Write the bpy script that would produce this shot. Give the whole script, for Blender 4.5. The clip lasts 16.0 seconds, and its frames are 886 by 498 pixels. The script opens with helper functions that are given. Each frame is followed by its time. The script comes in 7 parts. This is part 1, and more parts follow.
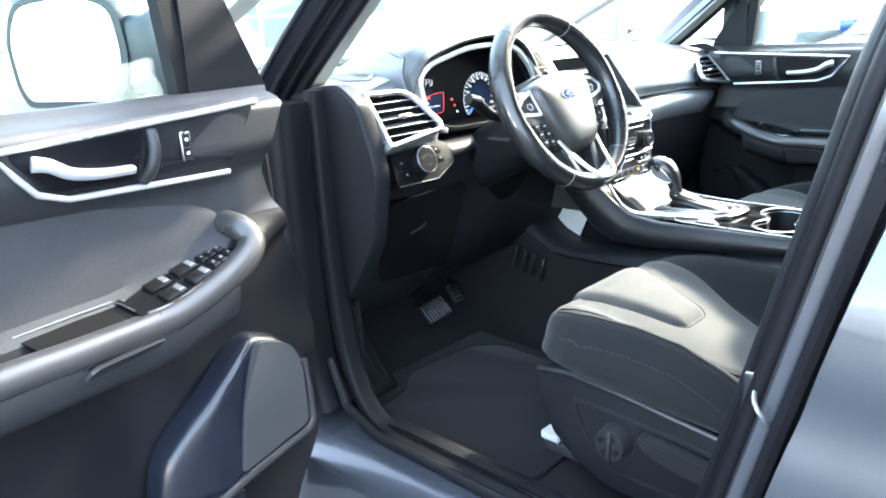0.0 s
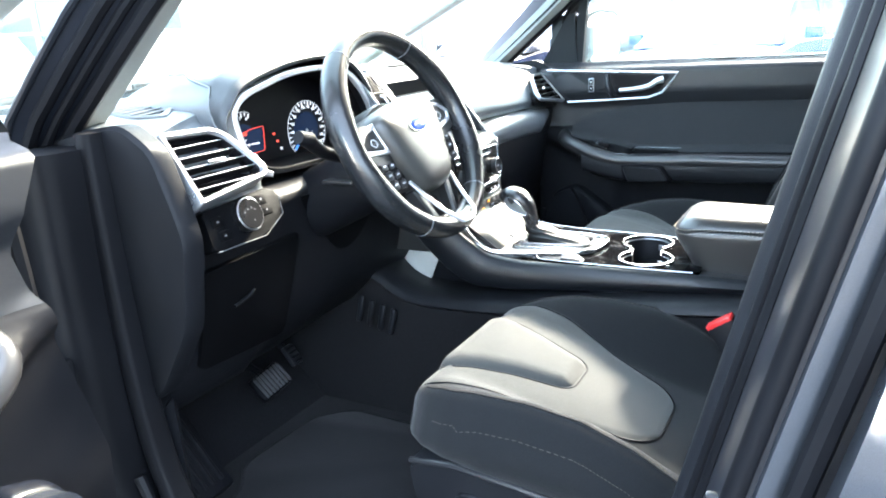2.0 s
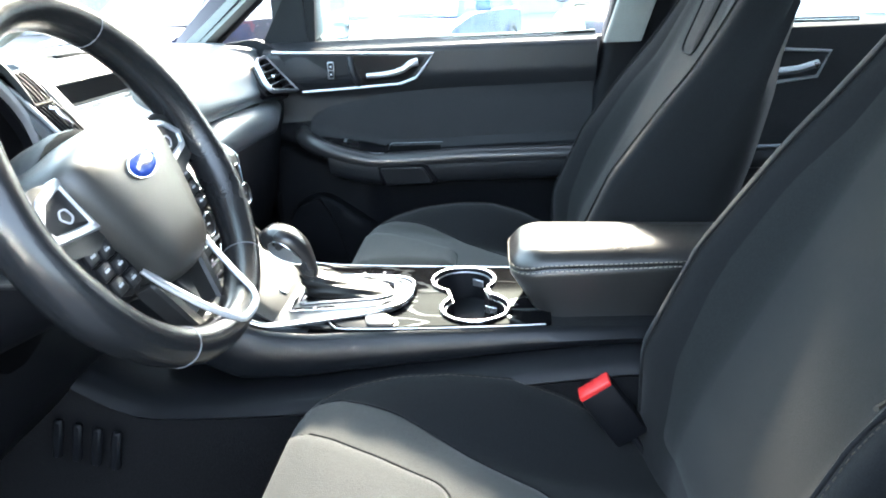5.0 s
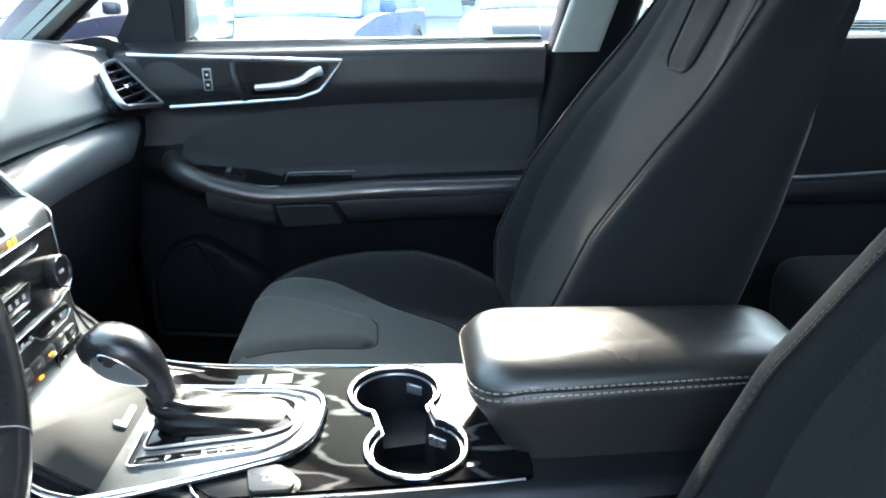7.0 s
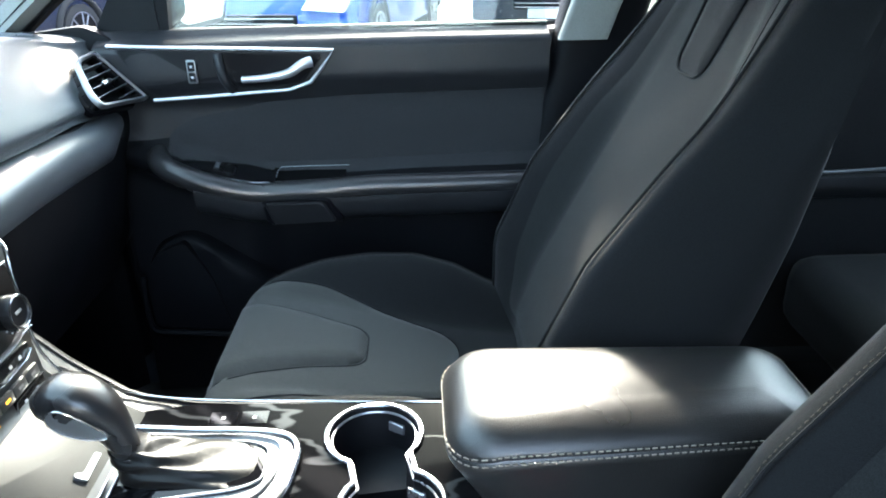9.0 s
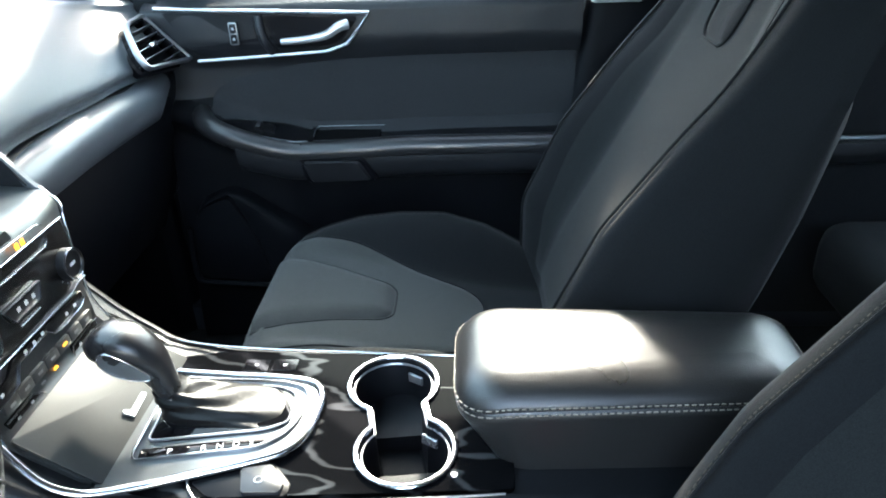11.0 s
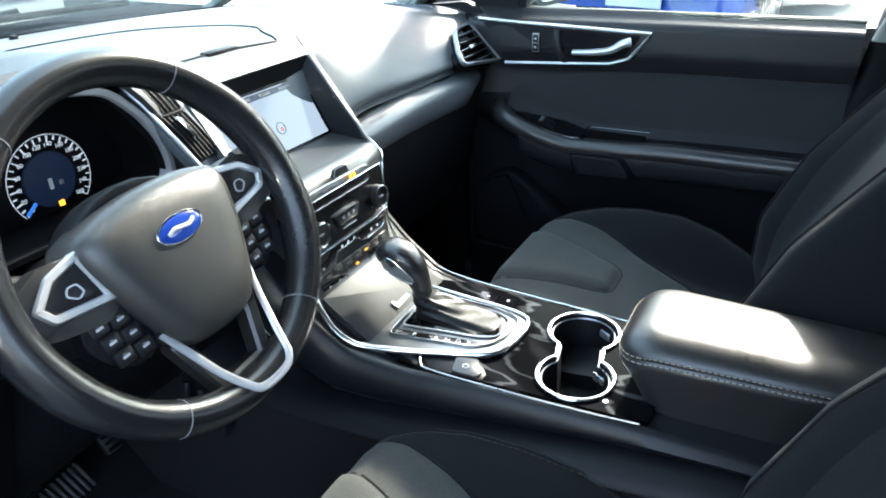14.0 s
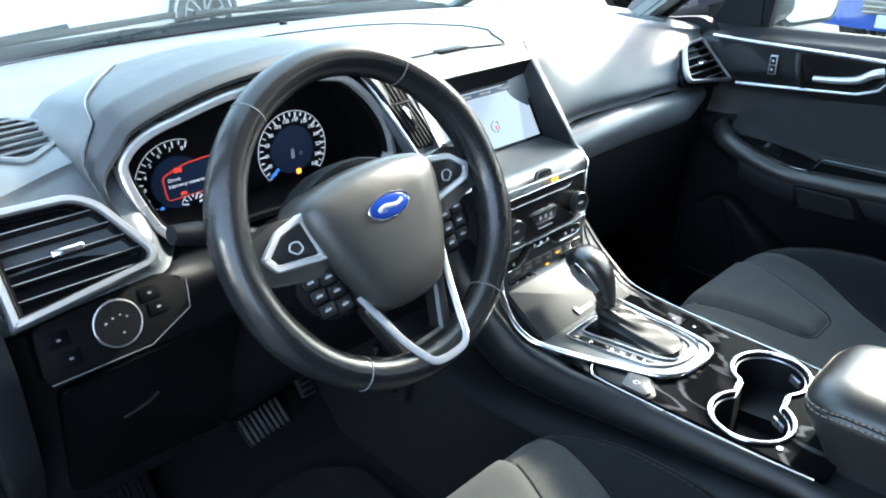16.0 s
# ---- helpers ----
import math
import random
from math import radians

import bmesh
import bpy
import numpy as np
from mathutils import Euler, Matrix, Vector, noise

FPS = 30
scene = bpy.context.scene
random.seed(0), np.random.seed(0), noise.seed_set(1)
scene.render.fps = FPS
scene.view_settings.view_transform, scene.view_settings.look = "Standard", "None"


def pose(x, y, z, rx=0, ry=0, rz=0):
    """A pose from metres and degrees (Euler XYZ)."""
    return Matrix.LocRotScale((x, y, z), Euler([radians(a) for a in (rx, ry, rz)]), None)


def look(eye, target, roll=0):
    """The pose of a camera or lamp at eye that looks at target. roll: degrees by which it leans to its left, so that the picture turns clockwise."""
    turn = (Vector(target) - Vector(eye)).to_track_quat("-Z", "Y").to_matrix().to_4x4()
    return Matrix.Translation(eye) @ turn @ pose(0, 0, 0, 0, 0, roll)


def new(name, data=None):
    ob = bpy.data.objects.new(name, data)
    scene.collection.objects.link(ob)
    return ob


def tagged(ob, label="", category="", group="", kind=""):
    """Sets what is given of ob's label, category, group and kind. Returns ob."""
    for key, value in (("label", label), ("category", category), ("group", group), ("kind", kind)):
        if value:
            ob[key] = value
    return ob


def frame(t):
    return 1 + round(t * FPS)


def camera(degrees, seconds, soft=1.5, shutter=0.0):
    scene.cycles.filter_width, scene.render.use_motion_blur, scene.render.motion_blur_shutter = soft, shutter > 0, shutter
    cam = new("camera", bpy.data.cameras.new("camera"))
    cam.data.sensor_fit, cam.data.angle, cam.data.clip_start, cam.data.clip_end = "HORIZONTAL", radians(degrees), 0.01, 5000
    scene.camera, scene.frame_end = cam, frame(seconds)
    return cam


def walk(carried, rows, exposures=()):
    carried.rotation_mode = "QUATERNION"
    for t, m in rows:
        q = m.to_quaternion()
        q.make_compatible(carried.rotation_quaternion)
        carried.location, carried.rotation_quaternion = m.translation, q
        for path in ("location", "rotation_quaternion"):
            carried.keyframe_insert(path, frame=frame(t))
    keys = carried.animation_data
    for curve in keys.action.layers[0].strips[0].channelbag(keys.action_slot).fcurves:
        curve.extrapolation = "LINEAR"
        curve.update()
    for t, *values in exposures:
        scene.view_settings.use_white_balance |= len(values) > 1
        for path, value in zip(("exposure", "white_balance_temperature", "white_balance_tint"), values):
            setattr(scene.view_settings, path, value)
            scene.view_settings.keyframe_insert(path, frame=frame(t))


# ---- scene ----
cam = camera(63.1, 16.0, soft=1.9)
PATH = [
    (0, (-1.5672, 0.1530, 1.1708), (-0.5470, 1.1631, 0.7361), -3.21),
    (0.5, (-1.5083, 0.1605, 1.1688), (-0.4930, 1.1809, 0.7469), -2.91),
    (1, (-1.4622, 0.1808, 1.1676), (-0.4395, 1.1977, 0.7552), -2.62),
    (1.5, (-1.4237, 0.2322, 1.1674), (-0.3093, 1.1479, 0.7556), -2.20),
    (2, (-1.3929, 0.3403, 1.1787), (-0.1491, 1.0626, 0.7531), -3.57),
    (2.5, (-1.3802, 0.4644, 1.1876), (-0.0468, 0.9735, 0.7265), -4.35),
    (3, (-1.3578, 0.5596, 1.1902), (0.0135, 0.9257, 0.7049), -4.07),
    (3.5, (-1.3182, 0.5821, 1.1889), (0.0750, 0.8259, 0.6891), -3.58),
    (4, (-1.2303, 0.5992, 1.1832), (0.1742, 0.7665, 0.6837), -3.65),
    (4.2, (-1.1886, 0.6046, 1.1862), (0.2161, 0.7583, 0.6832), -3.46),
    (6.3, (-0.7678, 0.6677, 1.1736), (0.6411, 0.6879, 0.6591), -1.18),
    (6.5, (-0.7367, 0.6720, 1.1700), (0.6724, 0.6592, 0.6557), -0.81),
    (7, (-0.6531, 0.6730, 1.1664), (0.7544, 0.5958, 0.6535), -0.67),
    (7.5, (-0.6033, 0.6623, 1.1888), (0.7979, 0.5589, 0.6634), -1.00),
    (8, (-0.5780, 0.6441, 1.2097), (0.8160, 0.5789, 0.6598), -1.46),
    (8.5, (-0.5675, 0.6356, 1.2196), (0.8126, 0.5861, 0.6340), -1.25),
    (11, (-0.6015, 0.5971, 1.2563), (0.7273, 0.6616, 0.5633), -1.83),
    (11.5, (-0.6315, 0.5832, 1.2589), (0.7034, 0.7526, 0.5960), -2.83),
    (12, (-0.6746, 0.5650, 1.2730), (0.6603, 0.7997, 0.6304), -1.57),
    (12.5, (-0.7135, 0.5318, 1.2893), (0.6105, 0.8521, 0.6612), -0.99),
    (13, (-0.7672, 0.4997, 1.2989), (0.5324, 0.9062, 0.6697), -0.80),
    (13.5, (-0.8112, 0.4751, 1.3076), (0.4394, 0.9790, 0.6504), -1.10),
    (14, (-0.8072, 0.4483, 1.3205), (0.3712, 1.0889, 0.6490), -2.05),
    (14.5, (-0.8031, 0.4291, 1.3270), (0.2681, 1.2308, 0.6488), -2.99),
    (15, (-0.8128, 0.4162, 1.3311), (0.1789, 1.3170, 0.6564), -2.69),
    (15.5, (-0.8193, 0.4098, 1.3363), (0.1256, 1.3661, 0.6711), -1.64),
    (16, (-0.8257, 0.4130, 1.3340), (0.1051, 1.3884, 0.6766), -1.03),
]
EXPOSURES = [(0.0, 3.82, 6150, 10), (2.0, 3.88, 6200, 10), (4.0, 3.84, 6250, 10), (6.5, 3.00, 6080, 9), (8.5, 3.10, 6020, 8), (11.3, 2.98, 6000, 8), (12.5, 2.74, 5980, 8), (14.0, 2.62, 5960, 8), (16.0, 2.73, 5860, 8)]
walk(cam, [(t, look(eye, target, roll)) for t, eye, target, roll in PATH], exposures=EXPOSURES)

# ---- light ----
world = bpy.data.worlds.new("sky")
scene.world = world
world.use_nodes = True
wn = world.node_tree.nodes
wl = world.node_tree.links
sky = wn.new("ShaderNodeTexSky")
sky.sky_type = "NISHITA"
sky.sun_disc = False
SUN_TO = Vector((1.0, -0.05, 0.62)).normalized()
sky.sun_elevation = math.asin(SUN_TO.z)
sky.sun_rotation = math.atan2(SUN_TO.x, SUN_TO.y)
sky.dust_density = 3.0
haze = wn.new("ShaderNodeMix")
haze.data_type, haze.blend_type = "RGBA", "ADD"
haze.inputs["Factor"].default_value = 1.0
haze.inputs[7].default_value = (2.15, 2.35, 2.42, 1.0)
wl.new(sky.outputs["Color"], haze.inputs[6])
wl.new(haze.outputs[2], wn["Background"].inputs["Color"])
wn["Background"].inputs["Strength"].default_value = 0.15
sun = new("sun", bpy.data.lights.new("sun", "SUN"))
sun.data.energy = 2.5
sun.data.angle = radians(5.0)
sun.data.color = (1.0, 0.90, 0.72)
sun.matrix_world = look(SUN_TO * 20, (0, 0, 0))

# ---- materials ----


def material(name, color, rough=0.5, metal=0.0, spec=0.5, grain=0.0, grain_size=400.0, mottle=0.12, bump=0.0, bump_size=900.0, coat=0.0, emit=None, emit_strength=0.0, voronoi=False, sheen=0.0):
    m = bpy.data.materials.new(name)
    m.use_nodes = True
    n, l = m.node_tree.nodes, m.node_tree.links
    b = n["Principled BSDF"]
    b.inputs["Roughness"].default_value = rough
    b.inputs["Metallic"].default_value = metal
    b.inputs["Specular IOR Level"].default_value = spec
    b.inputs["Coat Weight"].default_value = coat
    b.inputs["Coat Roughness"].default_value = 0.05
    b.inputs["Sheen Weight"].default_value = sheen
    co = n.new("ShaderNodeTexCoord")
    big = n.new("ShaderNodeTexNoise")
    big.inputs["Scale"].default_value = 9.0
    big.inputs["Detail"].default_value = 5.0
    l.new(co.outputs["Object"], big.inputs["Vector"])
    fine = n.new("ShaderNodeTexNoise")
    fine.inputs["Scale"].default_value = grain_size
    fine.inputs["Detail"].default_value = 2.0
    l.new(co.outputs["Object"], fine.inputs["Vector"])
    ramp = n.new("ShaderNodeMapRange")
    ramp.inputs["From Min"].default_value, ramp.inputs["From Max"].default_value = 0.3, 0.7
    ramp.inputs["To Min"].default_value, ramp.inputs["To Max"].default_value = 1 - mottle, 1 + mottle
    l.new(big.outputs["Fac"], ramp.inputs["Value"])
    ramp2 = n.new("ShaderNodeMapRange")
    ramp2.inputs["From Min"].default_value, ramp2.inputs["From Max"].default_value = 0.3, 0.7
    ramp2.inputs["To Min"].default_value, ramp2.inputs["To Max"].default_value = 1 - grain, 1 + grain
    l.new(fine.outputs["Fac"], ramp2.inputs["Value"])
    mul = n.new("ShaderNodeMath")
    mul.operation = "MULTIPLY"
    l.new(ramp.outputs["Result"], mul.inputs[0])
    l.new(ramp2.outputs["Result"], mul.inputs[1])
    mix = n.new("ShaderNodeVectorMath")
    mix.operation = "SCALE"
    mix.inputs[0].default_value = color[:3]
    l.new(mul.outputs["Value"], mix.inputs["Scale"])
    l.new(mix.outputs["Vector"], b.inputs["Base Color"])
    rr = n.new("ShaderNodeMapRange")
    rr.inputs["From Min"].default_value, rr.inputs["From Max"].default_value = 0.3, 0.7
    rr.inputs["To Min"].default_value, rr.inputs["To Max"].default_value = max(0.02, rough * 0.88), min(1, rough * 1.12)
    l.new(big.outputs["Fac"], rr.inputs["Value"])
    l.new(rr.outputs["Result"], b.inputs["Roughness"])
    if bump > 0:
        bp = n.new("ShaderNodeBump")
        bp.inputs["Strength"].default_value = bump
        bp.inputs["Distance"].default_value = 0.0006
        if voronoi:
            v = n.new("ShaderNodeTexVoronoi")
            v.inputs["Scale"].default_value = bump_size
            l.new(co.outputs["Object"], v.inputs["Vector"])
            l.new(v.outputs["Distance"], bp.inputs["Height"])
        else:
            f2 = n.new("ShaderNodeTexNoise")
            f2.inputs["Scale"].default_value = bump_size
            l.new(co.outputs["Object"], f2.inputs["Vector"])
            l.new(f2.outputs["Fac"], bp.inputs["Height"])
        l.new(bp.outputs["Normal"], b.inputs["Normal"])
    if emit:
        b.inputs["Emission Color"].default_value = (*emit, 1)
        b.inputs["Emission Strength"].default_value = emit_strength
    return m


def glass(name, tint=(0.9, 0.97, 0.95)):
    m = bpy.data.materials.new(name)
    m.use_nodes = True
    n, l = m.node_tree.nodes, m.node_tree.links
    n.remove(n["Principled BSDF"])
    tr = n.new("ShaderNodeBsdfTransparent")
    tr.inputs["Color"].default_value = (*tint, 1)
    gl = n.new("ShaderNodeBsdfGlossy")
    gl.inputs["Roughness"].default_value = 0.01
    lw = n.new("ShaderNodeLayerWeight")
    lw.inputs["Blend"].default_value = 0.5
    pw = n.new("ShaderNodeMath")
    pw.operation = "POWER"
    pw.inputs[1].default_value = 5.0
    l.new(lw.outputs["Facing"], pw.inputs[0])
    fr = n.new("ShaderNodeMapRange")
    fr.inputs["To Min"].default_value, fr.inputs["To Max"].default_value = 0.03, 0.75
    l.new(pw.outputs["Value"], fr.inputs["Value"])
    mx = n.new("ShaderNodeMixShader")
    l.new(fr.outputs["Result"], mx.inputs["Fac"])
    l.new(tr.outputs["BSDF"], mx.inputs[1])
    l.new(gl.outputs["BSDF"], mx.inputs[2])
    l.new(mx.outputs["Shader"], n["Material Output"].inputs["Surface"])
    return m


# base colour raised to carry the daylight that falls on the dash top
DASH = material("daylit_dash_plastic", (0.096, 0.107, 0.116), rough=0.42, spec=0.7, grain=0.10, grain_size=700, bump=0.35, bump_size=1400, voronoi=True)
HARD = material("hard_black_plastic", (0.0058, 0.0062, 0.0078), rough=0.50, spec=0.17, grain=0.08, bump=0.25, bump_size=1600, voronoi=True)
DOORTOP = material("door_soft_plastic", (0.0172, 0.0182, 0.0205), rough=0.42, spec=0.34, grain=0.08, bump=0.3, bump_size=1400, voronoi=True)
DOORCLOTH = material("door_cloth", (0.0295, 0.0305, 0.033), rough=0.85, spec=0.15, grain=0.25, grain_size=900, sheen=0.1, bump=0.4, bump_size=1500)
LOWERCARD = material("matt_lower_card", (0.0072, 0.0075, 0.0090), rough=0.50, spec=0.09, grain=0.08, bump=0.3, bump_size=1400, voronoi=True)
PODGLOSS = material("smooth_pod_plastic", (0.008, 0.010, 0.016), rough=0.25, spec=0.48, grain=0.04)
TRAYBLACK = material("tray_lining", (0.003, 0.003, 0.0035), rough=0.8, spec=0.08, grain=0.2)
CHROME = material("satin_chrome", (0.66, 0.67, 0.69), rough=0.17, metal=1.0, mottle=0.03)
SILVER = material("silver_paint", (0.46, 0.47, 0.49), rough=0.30, metal=0.85, mottle=0.04)
TRIM = material("bright_trim", (0.62, 0.63, 0.65), rough=0.30, metal=0.60, mottle=0.03)
PIANO = material("gloss_black", (0.005, 0.005, 0.006), rough=0.06, spec=0.30, mottle=0.1)
LEATHER = material("black_leather", (0.023, 0.0225, 0.0215), rough=0.31, spec=0.7, grain=0.12, grain_size=500, bump=0.25, bump_size=900, voronoi=True)
HUBPLASTIC = material("grained_airbag_plastic", (0.036, 0.035, 0.032), rough=0.31, spec=0.7, grain=0.1, grain_size=600, bump=0.35, bump_size=1100, voronoi=True)
RIMLEATHER = material("rim_leather", (0.013, 0.0135, 0.0145), rough=0.25, spec=0.55, grain=0.12, grain_size=600, bump=0.12, bump_size=900, voronoi=True)
FABRIC = material("dark_seat_cloth", (0.0082, 0.0089, 0.0097), rough=0.9, spec=0.12, grain=0.3, grain_size=800, sheen=0.10, bump=0.5, bump_size=1200)
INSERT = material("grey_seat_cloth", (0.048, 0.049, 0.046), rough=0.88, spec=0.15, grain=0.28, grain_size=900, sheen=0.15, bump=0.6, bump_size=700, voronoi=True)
# darker copy of the grey cloth, with the shade in its colour
SEATGREY = material("shaded_grey_seat_cloth", (0.0135, 0.0148, 0.0150), rough=0.9, spec=0.12, grain=0.28, grain_size=850, sheen=0.10, bump=0.5, bump_size=1000)
FLAPGREY = material("satin_grey_flap", (0.027, 0.029, 0.0285), rough=0.50, spec=0.30, grain=0.05)
PANELBLACK = material("matt_black_panel", (0.0022, 0.0023, 0.0028), rough=0.55, spec=0.06, grain=0.08, bump=0.25, bump_size=1600, voronoi=True)
GAITER = material("gaiter_leather", (0.005, 0.005, 0.0052), rough=0.40, spec=0.25, grain=0.2, grain_size=300, bump=0.2, bump_size=350)
SATIN = material("satin_grey_metal", (0.26, 0.275, 0.285), rough=0.34, metal=0.75, mottle=0.05)
ARMPAD = material("padded_armrest_skin", (0.026, 0.026, 0.027), rough=0.30, spec=0.55, bump=0.15, bump_size=1200)
PLASTICGREY = material("grey_switch_plastic", (0.022, 0.023, 0.026), rough=0.35)
KNOB = material("dark_satin_knob", (0.017, 0.017, 0.018), rough=0.28, spec=0.75, grain=0.05)
SEATSTITCH = material("seat_thread", (0.050, 0.044, 0.034), rough=0.85)
STITCH = material("pale_thread", (0.30, 0.27, 0.22), rough=0.8)
CARPET = material("floor_carpet", (0.0085, 0.0085, 0.0095), rough=0.98, spec=0.08, grain=0.5, grain_size=500, bump=1.0, bump_size=450, sheen=0.08)
MAT = material("mat_carpet", (0.0085, 0.0085, 0.0098), rough=0.98, spec=0.08, grain=0.5, grain_size=420, bump=1.0, bump_size=380, sheen=0.1)
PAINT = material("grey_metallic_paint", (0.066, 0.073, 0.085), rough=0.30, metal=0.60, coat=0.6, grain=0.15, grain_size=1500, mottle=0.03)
# paler than the dash below, to hold the window's highlight on the roll
ROLLSKIN = material("lit_dash_roll_skin", (0.075, 0.083, 0.092), rough=0.36, spec=0.9, bump=0.15, bump_size=1400)
# body paint again, darkened for the shaded faces of pillars and jambs
PILLARPAINT = material("shaded_pillar_paint", (0.006, 0.0075, 0.0115), rough=0.38, spec=0.24, mottle=0.05)
JAMBPAINT = material("shaded_jamb_paint", (0.0135, 0.0148, 0.0185), rough=0.32, spec=0.38, coat=0.10, grain=0.05, grain_size=1500, mottle=0.04)
RUBBER = material("seal_rubber", (0.005, 0.0052, 0.0065), rough=0.5, spec=0.14)
VALANCE = material("satin_dark_trim", (0.0085, 0.0092, 0.0112), rough=0.45, spec=0.22, grain=0.08, bump=0.25, bump_size=1500, voronoi=True)
PEDALRIB = material("worn_pedal_rubber", (0.050, 0.050, 0.052), rough=0.45, spec=0.4, grain=0.2)
PLATE = material("satin_stack_face", (0.115, 0.118, 0.118), rough=0.36, metal=0.8, grain=0.05, mottle=0.06)
BEZEL = material("display_surround", (0.0075, 0.0085, 0.010), rough=0.45, spec=0.22, grain=0.06)
PANELGLOSS = material("gloss_dark_panel", (0.010, 0.010, 0.010), rough=0.22, spec=0.35, mottle=0.1)
KEYSATIN = material("satin_heater_key", (0.055, 0.056, 0.055), rough=0.36, spec=0.5, mottle=0.06)
HOODSKIN = material("hood_skin", (0.038, 0.043, 0.048), rough=0.42, spec=0.5, grain=0.10, grain_size=700, bump=0.3, bump_size=1400, voronoi=True)
SEAMGREY = material("seam_skin", (0.105, 0.117, 0.126), rough=0.42, spec=0.6)
GATEPANEL = material("satin_gate_panel", (0.19, 0.20, 0.205), rough=0.38, metal=0.8, mottle=0.05)
MIRRORSHELL = material("mirror_shell_paint", (0.010, 0.016, 0.021), rough=0.30, spec=0.35, mottle=0.04)
SILLPAINT = material("sill_paint", (0.045, 0.051, 0.062), rough=0.24, metal=0.5, coat=0.4, grain=0.1, grain_size=1500, mottle=0.05)
KEYBLACK = material("gloss_key", (0.006, 0.006, 0.0065), rough=0.28, spec=0.30)
CONSKIN = material("console_side_skin", (0.0075, 0.0085, 0.0105), rough=0.36, spec=0.34, grain=0.08, bump=0.2, bump_size=1500, voronoi=True)
STEEL = material("brushed_steel", (0.5, 0.5, 0.5), rough=0.35, metal=1.0)
HEADLINER = material("light_grey_trim", (0.26, 0.27, 0.255), rough=0.9, grain=0.1, grain_size=600, bump=0.3)
RED = material("red_button", (0.75, 0.03, 0.03), rough=0.4)
AMBER = material("amber_lamp", (0.6, 0.2, 0.02), emit=(1.0, 0.35, 0.02), emit_strength=0.5)
WHITELAMP = material("white_marking", (0.8, 0.8, 0.8), emit=(0.9, 0.95, 1.0), emit_strength=0.07)
REDLAMP = material("red_lamp", (0.6, 0.05, 0.03), emit=(1.0, 0.08, 0.04), emit_strength=0.10)
BLUELAMP = material("blue_lamp", (0.05, 0.2, 0.6), emit=(0.08, 0.3, 1.0), emit_strength=0.10)
GAUGEBLUE = material("gauge_display", (0.012, 0.02, 0.045), rough=0.2, emit=(0.05, 0.10, 0.22), emit_strength=0.012)
GAUGEBLACK = material("gauge_face", (0.0045, 0.0045, 0.006), rough=0.4, spec=0.12)
SCREEN = material("display_glass", (0.003, 0.004, 0.005), rough=0.10, spec=0.25, emit=(0.60, 0.71, 0.82), emit_strength=0.155)
MARK = material("pale_print", (0.55, 0.56, 0.58), rough=0.6)
GREYPRINT = material("grey_print", (0.20, 0.20, 0.21), rough=0.6)
BADGEBLUE = material("badge_blue", (0.015, 0.05, 0.30), rough=0.2, coat=0.8)
BUTTON = material("button_plastic", (0.014, 0.0145, 0.016), rough=0.34)
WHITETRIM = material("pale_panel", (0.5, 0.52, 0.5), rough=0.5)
MIRROR = material("mirror_glass", (0.9, 0.92, 0.93), rough=0.02, metal=1.0, mottle=0.0)
GLASS = glass("window_glass")


def streaked(name):
    """Gloss black decor with fine wavy pale lines that run across it."""
    m = material(name, (0.004, 0.004, 0.0045), rough=0.07, spec=0.14)
    n, l = m.node_tree.nodes, m.node_tree.links
    b = n["Principled BSDF"]
    b.inputs["IOR"].default_value = 1.18
    co = n.new("ShaderNodeTexCoord")
    mp = n.new("ShaderNodeMapping")
    mp.inputs["Rotation"].default_value = (0, 0, radians(68))
    mp.inputs["Scale"].default_value = (1.0, 0.35, 1.0)
    l.new(co.outputs["Object"], mp.inputs["Vector"])
    wv = n.new("ShaderNodeTexWave")
    wv.inputs["Scale"].default_value = 9.0
    wv.inputs["Distortion"].default_value = 14.0
    wv.inputs["Detail"].default_value = 3.0
    wv.inputs["Detail Scale"].default_value = 1.4
    l.new(mp.outputs["Vector"], wv.inputs["Vector"])
    rp = n.new("ShaderNodeValToRGB")
    rp.color_ramp.elements[0].position, rp.color_ramp.elements[1].position = 0.90, 0.99
    l.new(wv.outputs["Fac"], rp.inputs["Fac"])
    mx = n.new("ShaderNodeMix")
    mx.data_type = "RGBA"
    mx.inputs[6].default_value = (0.004, 0.004, 0.0045, 1)
    mx.inputs[7].default_value = (0.035, 0.036, 0.037, 1)
    l.new(rp.outputs["Color"], mx.inputs["Factor"])
    l.new(mx.outputs[2], b.inputs["Base Color"])
    mr = n.new("ShaderNodeMapRange")
    mr.inputs["To Min"].default_value, mr.inputs["To Max"].default_value = 0.06, 0.55
    l.new(rp.outputs["Color"], mr.inputs["Value"])
    l.new(mr.outputs["Result"], b.inputs["Specular IOR Level"])
    return m


DECK = streaked("streaked_gloss_decor")
DARKGLASS = glass("dark_glass", (0.30, 0.36, 0.38))
ASPHALT = material("asphalt", (0.12, 0.119, 0.117), rough=0.9, grain=0.3, grain_size=60, bump=0.6, bump_size=90)

# ---- building helpers ----


def finish(bm, mat, smooth=True, angle=40):
    bmesh.ops.recalc_face_normals(bm, faces=bm.faces[:])
    me = bpy.data.meshes.new("mesh")
    bm.to_mesh(me)
    bm.free()
    if smooth:
        me.shade_smooth()
        me.set_sharp_from_angle(angle=radians(angle))
    me.materials.append(mat)
    return me


